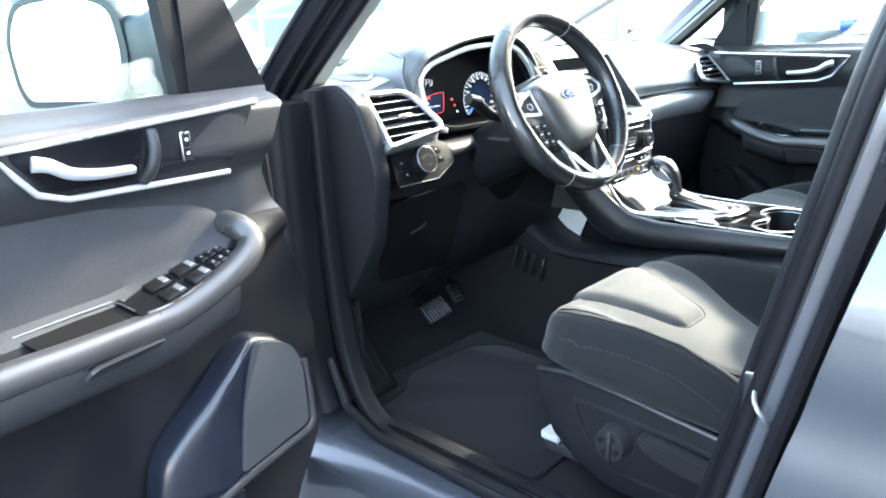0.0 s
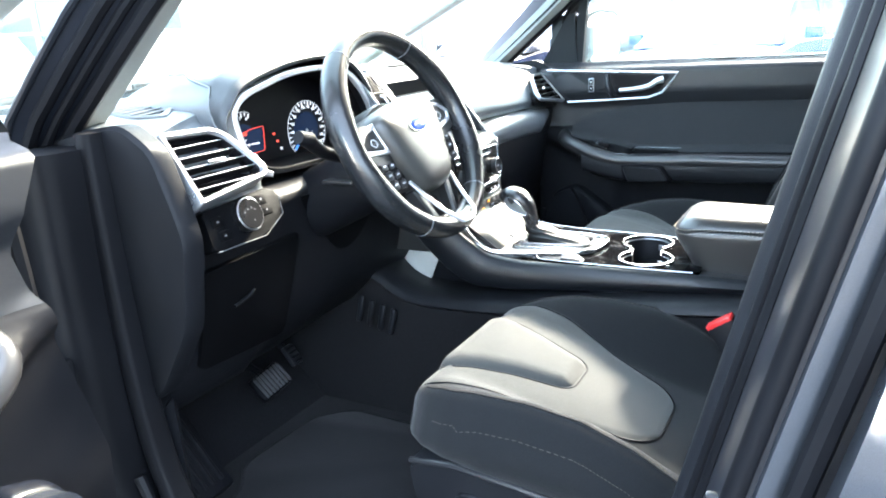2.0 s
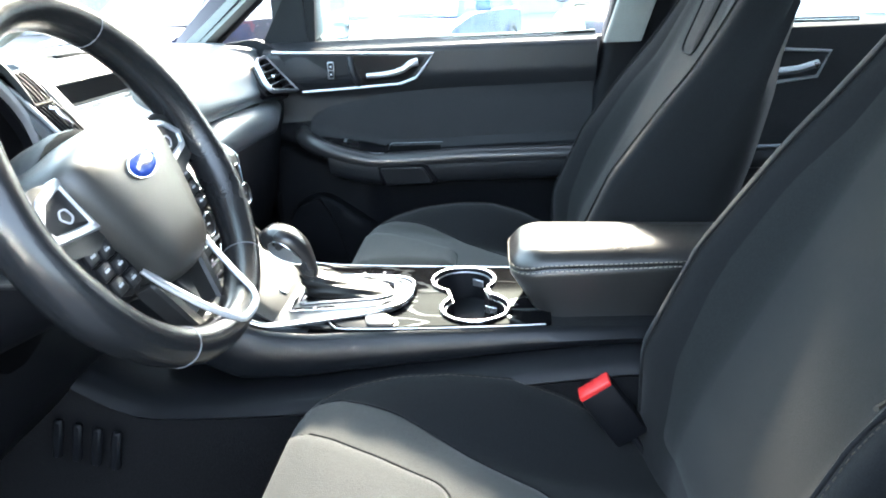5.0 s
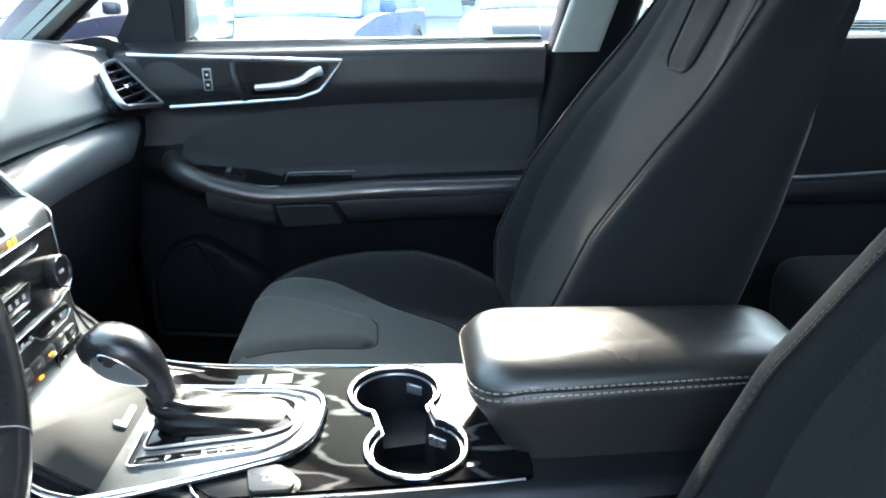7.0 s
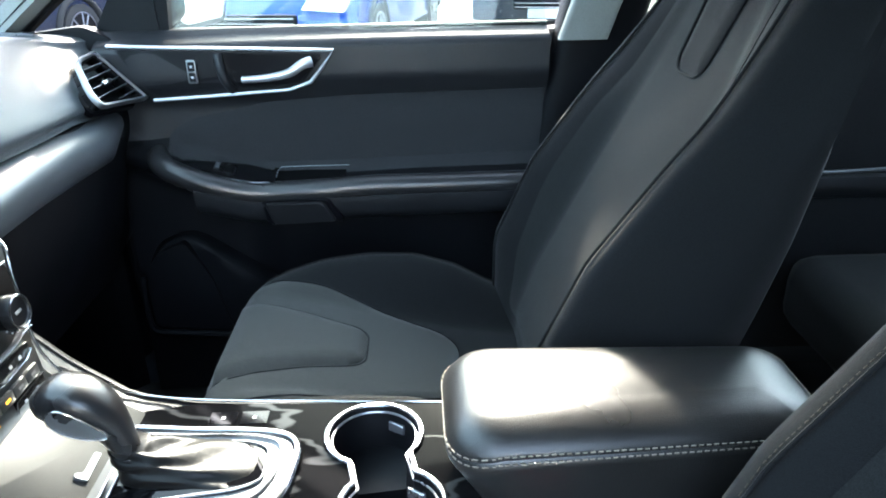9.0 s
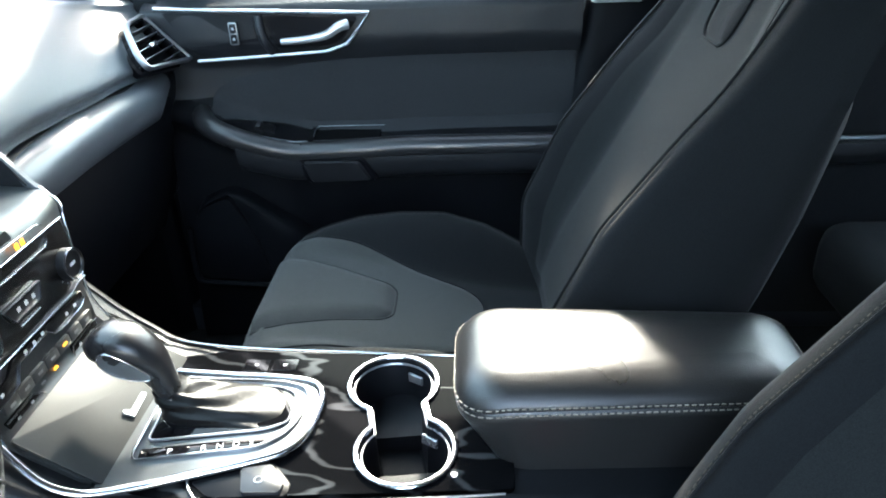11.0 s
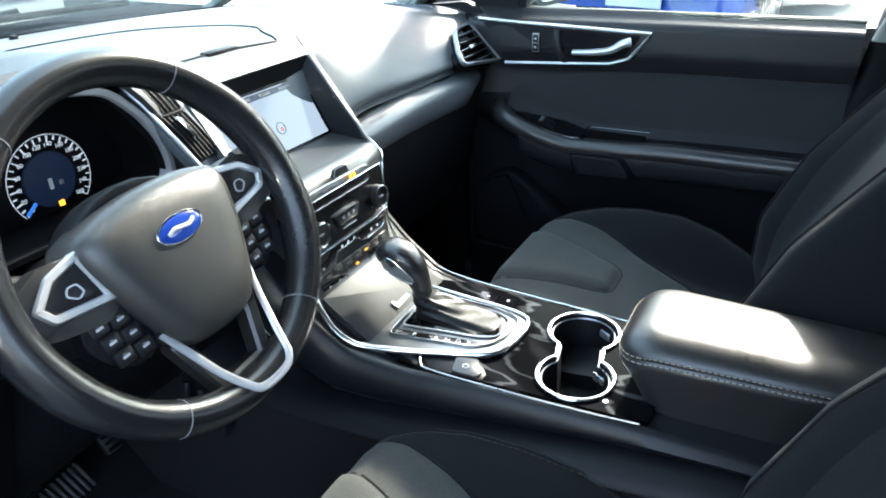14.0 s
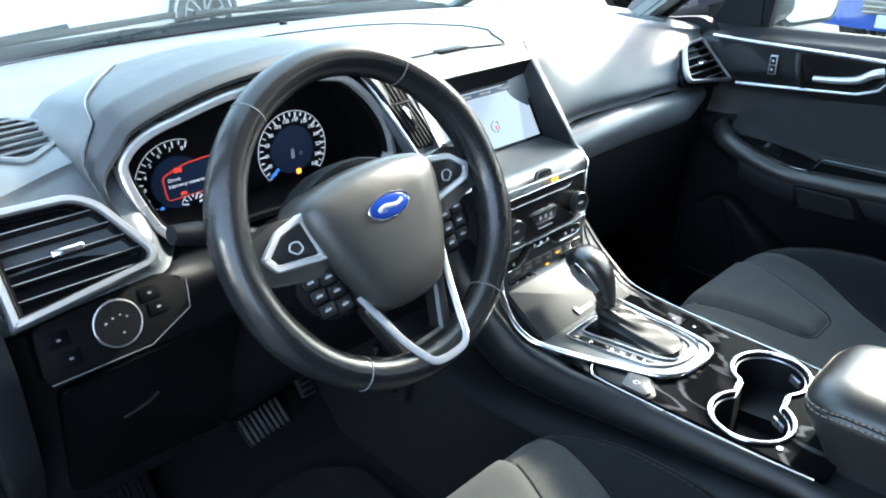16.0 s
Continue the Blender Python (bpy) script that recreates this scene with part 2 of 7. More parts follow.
def part(name, bm, mat, parent=None, label="", smooth=True, angle=40):
    me = finish(bm, mat, smooth, angle)
    me.name = name
    ob = new(name, me)
    if parent is not None:
        ob.parent = parent
    if label:
        tagged(ob, label)
    return ob


def thing(name, label, category, group="", kind="", at=(0, 0, 0), m=None):
    ob = new(name)
    ob.empty_display_size = 0.05
    ob.matrix_world = m if m is not None else Matrix.Translation(at)
    return tagged(ob, label, category, group, kind)


def loft(rings, closed=True, caps=True, loop=False):
    """A skin through rings of points; loop joins the last ring to the first."""
    bm = bmesh.new()
    vs = [[bm.verts.new(p) for p in r] for r in rings]
    n = len(vs[0])
    pairs = list(zip(vs, vs[1:])) + ([(vs[-1], vs[0])] if loop else [])
    for a, b in pairs:
        for i in range(n if closed else n - 1):
            j = (i + 1) % n
            bm.faces.new((a[i], a[j], b[j], b[i]))
    if caps and closed and not loop:
        bm.faces.new(vs[0])
        bm.faces.new(vs[-1])
    return bm


def rbox(x0, x1, y0, y1, z0, z1, r=0.004, seg=2, m=None):
    bm = bmesh.new()
    bmesh.ops.create_cube(bm, size=1)
    for v in bm.verts:
        v.co = Vector(((x0 + x1) / 2 + v.co.x * (x1 - x0), (y0 + y1) / 2 + v.co.y * (y1 - y0), (z0 + z1) / 2 + v.co.z * (z1 - z0)))
    if r > 0:
        bmesh.ops.bevel(bm, geom=bm.edges[:], offset=r, segments=seg, affect="EDGES", profile=0.5)
    if m is not None:
        bm.transform(m)
    return bm


def prism(poly, d0, d1, m=None, r=0.0, seg=2):
    """A flat shape (2D points) with thickness from d0 to d1 along its local z, put in place by m."""
    bm = bmesh.new()
    a = [bm.verts.new((x, y, d0)) for x, y in poly]
    b = [bm.verts.new((x, y, d1)) for x, y in poly]
    bm.faces.new(a[::-1])
    top = bm.faces.new(b)
    n = len(poly)
    for i in range(n):
        j = (i + 1) % n
        bm.faces.new((a[i], a[j], b[j], b[i]))
    if r > 0:
        bmesh.ops.bevel(bm, geom=list(top.edges), offset=r, segments=seg, affect="EDGES", profile=0.5)
    if m is not None:
        bm.transform(m)
    return bm


def tube(path, r, n=10, loop=False, flat=1.0, taper=None):
    """A round bar along a path; r may change from r to taper."""
    P = [Vector(p) for p in path]
    rings = []
    k = len(P)
    side = None
    for i, p in enumerate(P):
        d = (P[(i + 1) % k] - P[i - 1]) if loop else (P[min(i + 1, k - 1)] - P[max(i - 1, 0)])
        d.normalize()
        if side is None:
            side = d.cross(Vector((0, 0, 1)) if abs(d.z) < 0.9 else Vector((1, 0, 0))).normalized()
        side = (side - d * side.dot(d)).normalized()
        up = side.cross(d)
        rad = r if taper is None else r + (taper - r) * i / (k - 1)
        rings.append([p + rad * (math.cos(t) * side + flat * math.sin(t) * up) for t in [2 * math.pi * j / n for j in range(n)]])
    return loft(rings, caps=True, loop=loop)


def smooth_path(points, n=8, loop=False):
    """Catmull-Rom through the points."""
    P = [Vector(p) for p in points]
    k = len(P)
    out = []
    for i in range(k if loop else k - 1):
        if loop:
            a, b, c, d = P[i - 1], P[i], P[(i + 1) % k], P[(i + 2) % k]
        else:
            a, b, c, d = P[max(i - 1, 0)], P[i], P[i + 1], P[min(i + 2, k - 1)]
        for j in range(n):
            t = j / n
            out.append(0.5 * ((2 * b) + (c - a) * t + (2 * a - 5 * b + 4 * c - d) * t * t + (3 * b - a - 3 * c + d) * t ** 3))
    if not loop:
        out.append(P[-1])
    return out


def round_poly(poly, r, seg=4):
    """Rounds the corners of a 2D polygon."""
    out = []
    n = len(poly)
    rs = r if isinstance(r, (list, tuple)) else [r] * n
    for i in range(n):
        p, a, b = Vector(poly[i]), Vector(poly[i - 1]), Vector(poly[(i + 1) % n])
        u, v = (a - p), (b - p)
        k = min(rs[i], u.length * 0.45, v.length * 0.45)
        p0, p1 = p + u.normalized() * k, p + v.normalized() * k
        for j in range(seg + 1):
            t = j / seg
            q = (1 - t) ** 2 * p0 + 2 * t * (1 - t) * p + t * t * p1
            out.append((q.x, q.y))
    return out


def frame_ring(poly, width, d0, d1, m=None, r=0.0):
    """A frame of the given width inside a 2D polygon, as a solid with a hole."""
    n = len(poly)
    P = [Vector(p) for p in poly]
    area = sum(P[i].x * P[(i + 1) % n].y - P[(i + 1) % n].x * P[i].y for i in range(n))
    sgn = 1 if area > 0 else -1
    inner = []
    for i in range(n):
        e1, e2 = (P[i] - P[i - 1]).normalized(), (P[(i + 1) % n] - P[i]).normalized()
        n1, n2 = Vector((-e1.y, e1.x)) * sgn, Vector((-e2.y, e2.x)) * sgn
        b = (n1 + n2)
        b = b / max(b.length_squared, 1e-6) * 2
        if b.length > 2.2:
            b = b.normalized() * 2.2
        inner.append(P[i] + b * width)
    mid0 = [(P[i] + (inner[i] - P[i]) * 0.2) for i in range(n)]
    mid1 = [(P[i] + (inner[i] - P[i]) * 0.8) for i in range(n)]
    rings = [[(p.x, p.y, d0) for p in P], [(p.x, p.y, d1 - r) for p in P], [(p.x, p.y, d1) for p in mid0], [(p.x, p.y, d1) for p in mid1], [(p.x, p.y, d1 - r) for p in inner], [(p.x, p.y, d0) for p in inner]]
    bm = loft(rings, caps=False, loop=True)
    if m is not None:
        bm.transform(m)
    return bm


def plane_at(o, u, v):
    """A pose whose local x runs along u and y towards v, at o."""
    o, u, v = Vector(o), Vector(u).normalized(), Vector(v)
    w = u.cross(v).normalized()
    v = w.cross(u)
    m = Matrix.Identity(4)
    for i in range(3):
        m[i][0], m[i][1], m[i][2], m[i][3] = u[i], v[i], w[i], o[i]
    return m


def lerp(a, b, t):
    return a + (b - a) * t


def step(a, b, x):
    t = max(0.0, min(1.0, (x - a) / (b - a)))
    return t * t * (3 - 2 * t)


def table(keys, x):
    """Smooth-ish look-up in ((x, value), ...)."""
    if x <= keys[0][0]:
        return keys[0][1]
    for (xa, va), (xb, vb) in zip(keys, keys[1:]):
        if x <= xb:
            return lerp(va, vb, (x - xa) / (xb - xa))
    return keys[-1][1]


def sheet(f, nu, nv, thick=None):
    """A surface f(u, v) for u, v in 0..1, made solid by the vector thick."""
    if thick is None:
        return loft([[f(i / nu, j / nv) for i in range(nu + 1)] for j in range(nv + 1)], closed=False, caps=False)
    t = Vector(thick)
    rings = []
    for j in range(nv + 1):
        top = [Vector(f(i / nu, j / nv)) for i in range(nu + 1)]
        rings.append(top + [p + t for p in reversed(top)])
    return loft(rings)


def dashes(points, length=0.004, gap=0.003, r=0.0004):
    bm = bmesh.new()
    acc = []
    for a, b in zip(points, points[1:]):
        d = (b - a).length
        n = max(1, round(d / (length + gap)))
        for i in range(n):
            acc.append((lerp(a, b, i / n), lerp(a, b, (i + length / (length + gap)) / n)))
    for a, b in acc:
        d = (b - a).normalized()
        s = d.cross(Vector((0, 0, 1)))
        s = (s.normalized() if s.length > 1e-4 else Vector((1, 0, 0))) * r
        u = s.cross(d).normalized() * r
        va = [bm.verts.new(a + p) for p in (s + u, s - u, -s - u, -s + u)]
        vb = [bm.verts.new(b + p) for p in (s + u, s - u, -s - u, -s + u)]
        for i in range(4):
            bm.faces.new((va[i], va[(i + 1) % 4], vb[(i + 1) % 4], vb[i]))
    return bm


# ---- dashboard ----
DASH_KEYS = [
    (-0.745, [(1.24, 1.075), (1.20, 1.05), (1.165, 1.01), (1.155, 0.972), (1.15, 0.955), (1.15, 0.93), (1.155, 0.90), (1.18, 0.80), (1.20, 0.70), (1.26, 0.62)]),
    (-0.56, [(1.27, 1.092), (1.225, 1.075), (1.18, 1.03), (1.15, 0.985), (1.15, 0.965), (1.145, 0.945), (1.155, 0.90), (1.18, 0.80), (1.20, 0.70), (1.26, 0.62)]),
    (-0.50, [(1.52, 1.100), (1.44, 1.08), (1.34, 1.03), (1.32, 0.985), (1.24, 0.965), (1.16, 0.945), (1.16, 0.90), (1.18, 0.80), (1.21, 0.70), (1.28, 0.62)]),
    (-0.20, [(1.52, 1.105), (1.44, 1.08), (1.34, 1.03), (1.32, 0.985), (1.24, 0.965), (1.17, 0.945), (1.17, 0.90), (1.19, 0.80), (1.22, 0.70), (1.30, 0.62)]),
    (-0.14, [(1.32, 1.125), (1.26, 1.12), (1.22, 1.05), (1.19, 0.99), (1.18, 0.965), (1.17, 0.945), (1.17, 0.90), (1.19, 0.80), (1.22, 0.70), (1.30, 0.62)]),
    (0.145, [(1.32, 1.1245), (1.262, 1.1215), (1.208, 1.096), (1.168, 0.99), (1.165, 0.965), (1.15, 0.945), (1.155, 0.90), (1.18, 0.80), (1.21, 0.70), (1.30, 0.62)]),
    (0.26, [(1.32, 1.114), (1.24, 1.100), (1.19, 1.045), (1.165, 0.992), (1.175, 0.972), (1.165, 0.945), (1.165, 0.90), (1.18, 0.80), (1.20, 0.70), (1.28, 0.62)]),
    (0.50, [(1.30, 1.098), (1.24, 1.085), (1.19, 1.040), (1.152, 0.990), (1.160, 0.972), (1.150, 0.945), (1.155, 0.90), (1.17, 0.80), (1.19, 0.70), (1.26, 0.62)]),
    (0.745, [(1.24, 1.075), (1.20, 1.05), (1.165, 1.01), (1.155, 0.972), (1.15, 0.955), (1.15, 0.93), (1.155, 0.90), (1.18, 0.80), (1.20, 0.70), (1.26, 0.62)]),
]


def dash_section(x):
    for (xa, pa), (xb, pb) in zip(DASH_KEYS, DASH_KEYS[1:]):
        if x <= xb + 1e-6:
            t = (x - xa) / (xb - xa)
            t = t * t * (3 - 2 * t)
            mid = [(lerp(a[0], b[0], t), lerp(a[1], b[1], t)) for a, b in zip(pa, pb)]
            break
    edge = 1 - 0.25 * abs(x / 0.745) ** 3
    back = [(1.30 + 0.85 * edge, 0.60), (1.30 + 0.85 * edge, 1.045), (1.30 + 0.62 * edge, 1.068), (1.30 + 0.36 * edge, 1.092)]
    pts = [(x, y, z) for y, z in back] + [(x, max(y, 1.29 if k == 0 and False else y), z) for k, (y, z) in enumerate(mid)]
    ring = smooth_path(pts[1:], 4)
    return [Vector(pts[0])] + ring + [Vector((x, 1.9, 0.60))]


dashboard = thing("dashboard", "black soft-touch dashboard with silver trim and deep top", "dashboard")
xs = [-0.745 + 1.49 * i / 120 for i in range(121)]
sections = [dash_section(x) for x in xs]
CUT = 1 + 4 * 7 + 2
# upper half paler than the lower: sky light put into its colour
part("upper_body", loft([[s[0] + Vector((0, 0, 0.3))] + s[1:CUT] + [s[CUT - 1] + Vector((0, 0.06, -0.004))] for s in sections]), DASH, dashboard, "soft-touch dash top, daylight put in as paler grey", angle=55)
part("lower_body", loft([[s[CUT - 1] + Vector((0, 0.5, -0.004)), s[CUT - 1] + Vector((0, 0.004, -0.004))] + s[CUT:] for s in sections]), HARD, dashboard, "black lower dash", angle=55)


# curved roll under the passenger side crease, its silver light painted in, and the glovebox lid below it
def roll(u, v):
    x = lerp(0.128, 0.68, u)
    a = lerp(radians(155), radians(-75), v)
    yc = lerp(1.178, 1.160, step(0, 1, u))
    r = lerp(0.046, 0.036, u) * (1 if u < 0.85 else lerp(1, 0.5, (u - 0.85) / 0.15))
    zc = lerp(0.951, 0.952, u) + 0.012 * math.sin(math.pi * u) - r
    return Vector((x, yc - r * math.cos(a) * 0.85, zc + r * math.sin(a)))


part("lower_roll", sheet(roll, 40, 20, (0, 0.02, 0)), ROLLSKIN, dashboard, "smooth soft-touch dash roll, its highlight put in as paler colour")
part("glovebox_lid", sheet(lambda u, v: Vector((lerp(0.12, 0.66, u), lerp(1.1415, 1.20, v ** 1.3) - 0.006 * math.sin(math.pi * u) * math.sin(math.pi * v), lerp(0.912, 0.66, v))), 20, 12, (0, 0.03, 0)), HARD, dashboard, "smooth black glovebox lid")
part("light_sensor", rbox(0.150, 0.166, 1.985, 2.0, 1.052, 1.070, 0.004), HARD, dashboard)


# defroster grilles let into the ends of the top
def dash_top(x, y):
    ring = dash_section(x)
    for p, q in zip(ring[1:], ring[2:]):
        if min(p.y, q.y) <= y <= max(p.y, q.y) and max(p.z, q.z) > 1.0:
            return lerp(p.z, q.z, (y - p.y) / (q.y - p.y) if abs(q.y - p.y) > 1e-6 else 0)
    return 1.09


def grille(parent, sx):
    poly = round_poly([(-0.636, 1.250), (-0.662, 1.290), (-0.634, 1.430), (-0.612, 1.440), (-0.582, 1.370), (-0.586, 1.290)], 0.012, 3)
    if sx > 0:
        poly = [(0.652 - 0.60 * (x + 0.62), 1.252 + 0.62 * (y - 1.25)) for x, y in poly]
        poly = poly[::-1]
    cxg = sum(p[0] for p in poly) / len(poly)
    cyg = sum(p[1] for p in poly) / len(poly)

    def lay(k, h):
        return [Vector((cxg + (x - cxg) * k, cyg + (y - cyg) * k, dash_top(cxg + (x - cxg) * k, cyg + (y - cyg) * k) + h)) for x, y in poly]
    g = part("defroster_grille", loft([lay(1.06, -0.006), lay(1.05, 0.003), lay(1.0, 0.005), lay(0.90, 0.0035), lay(0.88, -0.004)], caps=False), DASH, parent)
    part("grille_throat", loft([lay(0.90, 0.0012), lay(0.90, -0.006)]), GAUGEBLACK, g)
    ys = [p[1] for p in poly]
    for i in range(6):
        y = lerp(min(ys), max(ys), (i + 1.2) / 7.4)
        xs2 = []
        for (xa, ya), (xb, yb) in zip(poly, poly[1:] + poly[:1]):
            if (ya - y) * (yb - y) < 0:
                xs2.append(xa + (xb - xa) * (y - ya) / (yb - ya))
        xa, xb = cxg + (min(xs2) - cxg) * 0.9, cxg + (max(xs2) - cxg) * 0.9
        part("slat", tube([Vector((lerp(xa, xb, k / 4), y + sx * 0.010 * (k / 4 - 0.5), dash_top(lerp(xa, xb, k / 4), y) + 0.003)) for k in range(5)], 0.0020, 6), DASH, g)


# lid in the middle of the top: a fine joint and a grip
seam = smooth_path([(-0.15, 1.228, 0), (-0.10, 1.229, 0), (-0.05, 1.229, 0), (0.0, 1.225, 0), (0.088, 1.215, 0)], 6)[:-1] + smooth_path([(0.088, 1.215, 0), (0.120, 1.285, 0), (0.155, 1.375, 0), (0.184, 1.49, 0), (0.186, 1.61, 0), (0.135, 1.70, 0), (0.0, 1.755, 0), (-0.12, 1.75, 0)], 8)


def lid_top(x, y):
    z = dash_top(x, y)
    if -0.14 < x < 0.134 and y < 1.275:
        z = max(z, table([(1.19, 1.083), (1.206, 1.110), (1.225, 1.119), (1.275, 1.1235)], y))
    return z


part("lid_joint", tube([Vector((p.x, p.y, lid_top(p.x, p.y) + 0.0008)) for p in seam], 0.0018, 6), GAUGEBLACK, dashboard)
part("lid_grip", rbox(-0.052, 0.010, 1.222, 1.240, lid_top(-0.02, 1.23) - 0.006, lid_top(-0.02, 1.235) + 0.0030, 0.002), HARD, dashboard)


grille(dashboard, -1)
grille(dashboard, 1)


# side vents with silver frames
def side_vent(parent, sx):
    k = 0.72
    o = plane_at((sx * 0.63, 1.148 - 0.014, 1.005), (1, 0, 0), (0, k, 1))
    poly = [(0.046, 0.062), (-0.03, 0.058), (-0.072, 0.005), (-0.074, -0.022), (0.082, -0.046)]
    if sx < 0:
        poly = [(-0.088, 0.078), (0.005, 0.075), (0.028, 0.060), (0.064, -0.006), (0.054, -0.022), (-0.090, -0.040)][::-1]
    poly = round_poly(poly, [0.005, 0.010, 0.010, 0.02, 0.02, 0.006] if sx < 0 else [0.010, 0.022, 0.020, 0.012, 0.005], 5)
    vent = part("side_vent", frame_ring(poly, 0.0080 if sx < 0 else 0.0055, -0.022 if sx < 0 else -0.007, 0.008 if sx < 0 else 0.003, o, 0.002), SILVER, parent, "silver-framed air vent with black slats")
    c = Vector((sum(p[0] for p in poly) / len(poly), sum(p[1] for p in poly) / len(poly)))
    back = [tuple(c + (Vector(p) - c) * 0.93) for p in poly]
    part("vent_throat", prism(back, -0.034, -0.024, o), GAUGEBLACK, vent)
    inner = [tuple(c + (Vector(p) - c) * 0.88) for p in poly]
    part("vent_ledge", frame_ring(inner, 0.004, -0.02, 0.001, o, 0.001), PIANO, vent)

    def span(y):
        xs2 = []
        n = len(inner)
        for i in range(n):
            (xa, ya), (xb, yb) = inner[i], inner[(i + 1) % n]
            if (ya - y) * (yb - y) < 0:
                xs2.append(xa + (xb - xa) * (y - ya) / (yb - ya))
        return min(xs2), max(xs2)
    ys = [p[1] for p in inner]
    for i in range(5):
        y = lerp(min(ys), max(ys), (i + 1.0) / 6)
        a, b = span(y)
        part("slat", rbox(a, b, y - 0.0016, y + 0.0016, -0.020, -0.001, 0.001, 1, o), HARD, vent)
        part("slat_edge", rbox(a + 0.002, b - 0.002, y - 0.0005, y + 0.0005, -0.002, 0.0005, 0.0002, 1, o), SILVER, vent)
    y = lerp(min(ys), max(ys), 3 / 6)
    a, b = span(y)
    part("vent_tab", rbox((a + b) / 2 - 0.016, (a + b) / 2 + 0.016, y - 0.004, y + 0.004, -0.002, 0.006, 0.002, 2, o), CHROME, vent)


side_vent(dashboard, -1)
side_vent(dashboard, 1)

# dark end cover beside the door opening
for sx in (-1, 1):
    part("end_cover", loft([[Vector((sx * x, 1.24 + (y - 1.24) * k, 0.90 + (z - 0.90) * k)) for y, z in round_poly([(1.30, 1.078), (1.20, 1.090), (1.145, 1.056), (1.118, 0.98), (1.104, 0.93), (1.13, 0.80), (1.21, 0.68), (1.36, 0.62), (1.40, 1.06)], 0.02, 3)] for x, k in ((0.760, 0.97), (0.754, 1.0), (0.728, 1.0))]), HARD, dashboard, "black end cover")
# light switch panel under the driver's vent
o = plane_at((-0.628, 1.128, 0.934), (1, 0.05, 0), (0, 0.35, 1))
panel = part("light_switch_panel", prism(round_poly([(-0.08, -0.034), (0.03, -0.036), (0.085, -0.012), (0.092, 0.014), (0.070, 0.034), (-0.075, 0.026)], [0.01, 0.03, 0.02, 0.012, 0.02, 0.01]), -0.02, 0.004, o, 0.003), PANELBLACK, dashboard)
bm = bmesh.new()
bmesh.ops.create_cone(bm, cap_ends=True, segments=40, radius1=0.0255, radius2=0.0235, depth=0.016)
bm.transform(o @ Matrix.Translation((0.0, 0.002, 0.012)))
knob = part("light_knob", bm, KEYBLACK, panel)
part("knob_ring", tube([(0.0245 * math.cos(t), 0.002 + 0.0245 * math.sin(t), 0.018) for t in [2 * math.pi * i / 40 for i in range(40)]], 0.0011, 8, True), SILVER, panel).matrix_world = o
for i, (x, y) in enumerate([(-0.012, 0.006), (-0.004, 0.009), (0.004, 0.010), (0.010, 0.006), (0.002, -0.009)]):
    part("knob_mark", rbox(x - 0.0011, x + 0.0011, y - 0.0009, y + 0.0009, 0.020, 0.0204, 0, 1, o), GREYPRINT, panel)
for x, y in [(-0.055, 0.006), (-0.05, -0.016), (0.045, 0.018), (0.05, 0.0)]:
    b = part("switch", rbox(x - 0.011, x + 0.011, y - 0.008, y + 0.008, 0.0, 0.0052, 0.001, 2, o), PANELBLACK, panel)
    part("switch_mark", rbox(x - 0.002, x + 0.002, y - 0.0012, y + 0.0012, 0.0050, 0.0055, 0, 1, o), GREYPRINT, b)
part("panel_edge", tube([o @ Vector(p) for p in [(-0.075, -0.035, 0.004), (0.03, -0.037, 0.004), (0.083, -0.014, 0.004), (0.089, 0.018, 0.004)]], 0.0007, 6), SILVER, panel)

# lower knee panel with its pocket handle
o = plane_at((-0.60, 1.174, 0.80), (1, 0.02, 0), (0, -0.22, 1))
knee = part("knee_panel", prism(round_poly([(-0.10, -0.10), (0.10, -0.115), (0.13, 0.07), (-0.09, 0.065)], 0.012), -0.02, 0.004, o, 0.003), PANELBLACK, dashboard)
part("pocket_handle", tube([o @ Vector(p) for p in [(-0.03, -0.012, 0.006), (0.0, -0.004, 0.008), (0.015, 0.002, 0.005)]], 0.003, 8), HARD, knee)
part("under_panel", sheet(lambda u, v: Vector((lerp(-0.50, -0.17, u), lerp(1.16, 1.24, v) - 0.02 * math.sin(math.pi * u), lerp(0.93, 0.70, v))), 10, 8, (0, 0.03, 0)), PANELBLACK, dashboard)

# ---- instrument cluster ----
CLU = round_poly([(-0.572, 1.086), (-0.545, 1.110), (-0.435, 1.136), (-0.315, 1.142), (-0.241, 1.118), (-0.189, 1.040), (-0.184, 0.985), (-0.24, 0.966), (-0.47, 0.968), (-0.536, 0.986)], [0.008, 0.03, 0.05, 0.05, 0.04, 0.02, 0.02, 0.02, 0.02, 0.02], 4)
mc = Matrix(((1, 0, 0, 0), (0, 0.0, -1, 1.185), (0, 1, 0, 0), (0, 0, 0, 1)))
cluster = thing("instrument_cluster", "dark instrument cluster with two lit dials and a chrome rim", "instrument cluster")


def open_rim(path, width, d0, d1, m):
    """A flat bar along an open outline; width runs to the right of the way."""
    P = [Vector((x, y, 0)) for x, y in path]
    rings = []
    for i, p in enumerate(P):
        t = (P[min(i + 1, len(P) - 1)] - P[max(i - 1, 0)]).normalized()
        n = Vector((t.y, -t.x, 0)) * width
        rings.append([m @ (p + Vector((0, 0, d0))), m @ (p + Vector((0, 0, d1 - 0.002))), m @ (p + n * 0.2 + Vector((0, 0, d1))), m @ (p + n * 0.8 + Vector((0, 0, d1))), m @ (p + n + Vector((0, 0, d1 - 0.003))), m @ (p + n + Vector((0, 0, d0)))])
    return loft(rings)


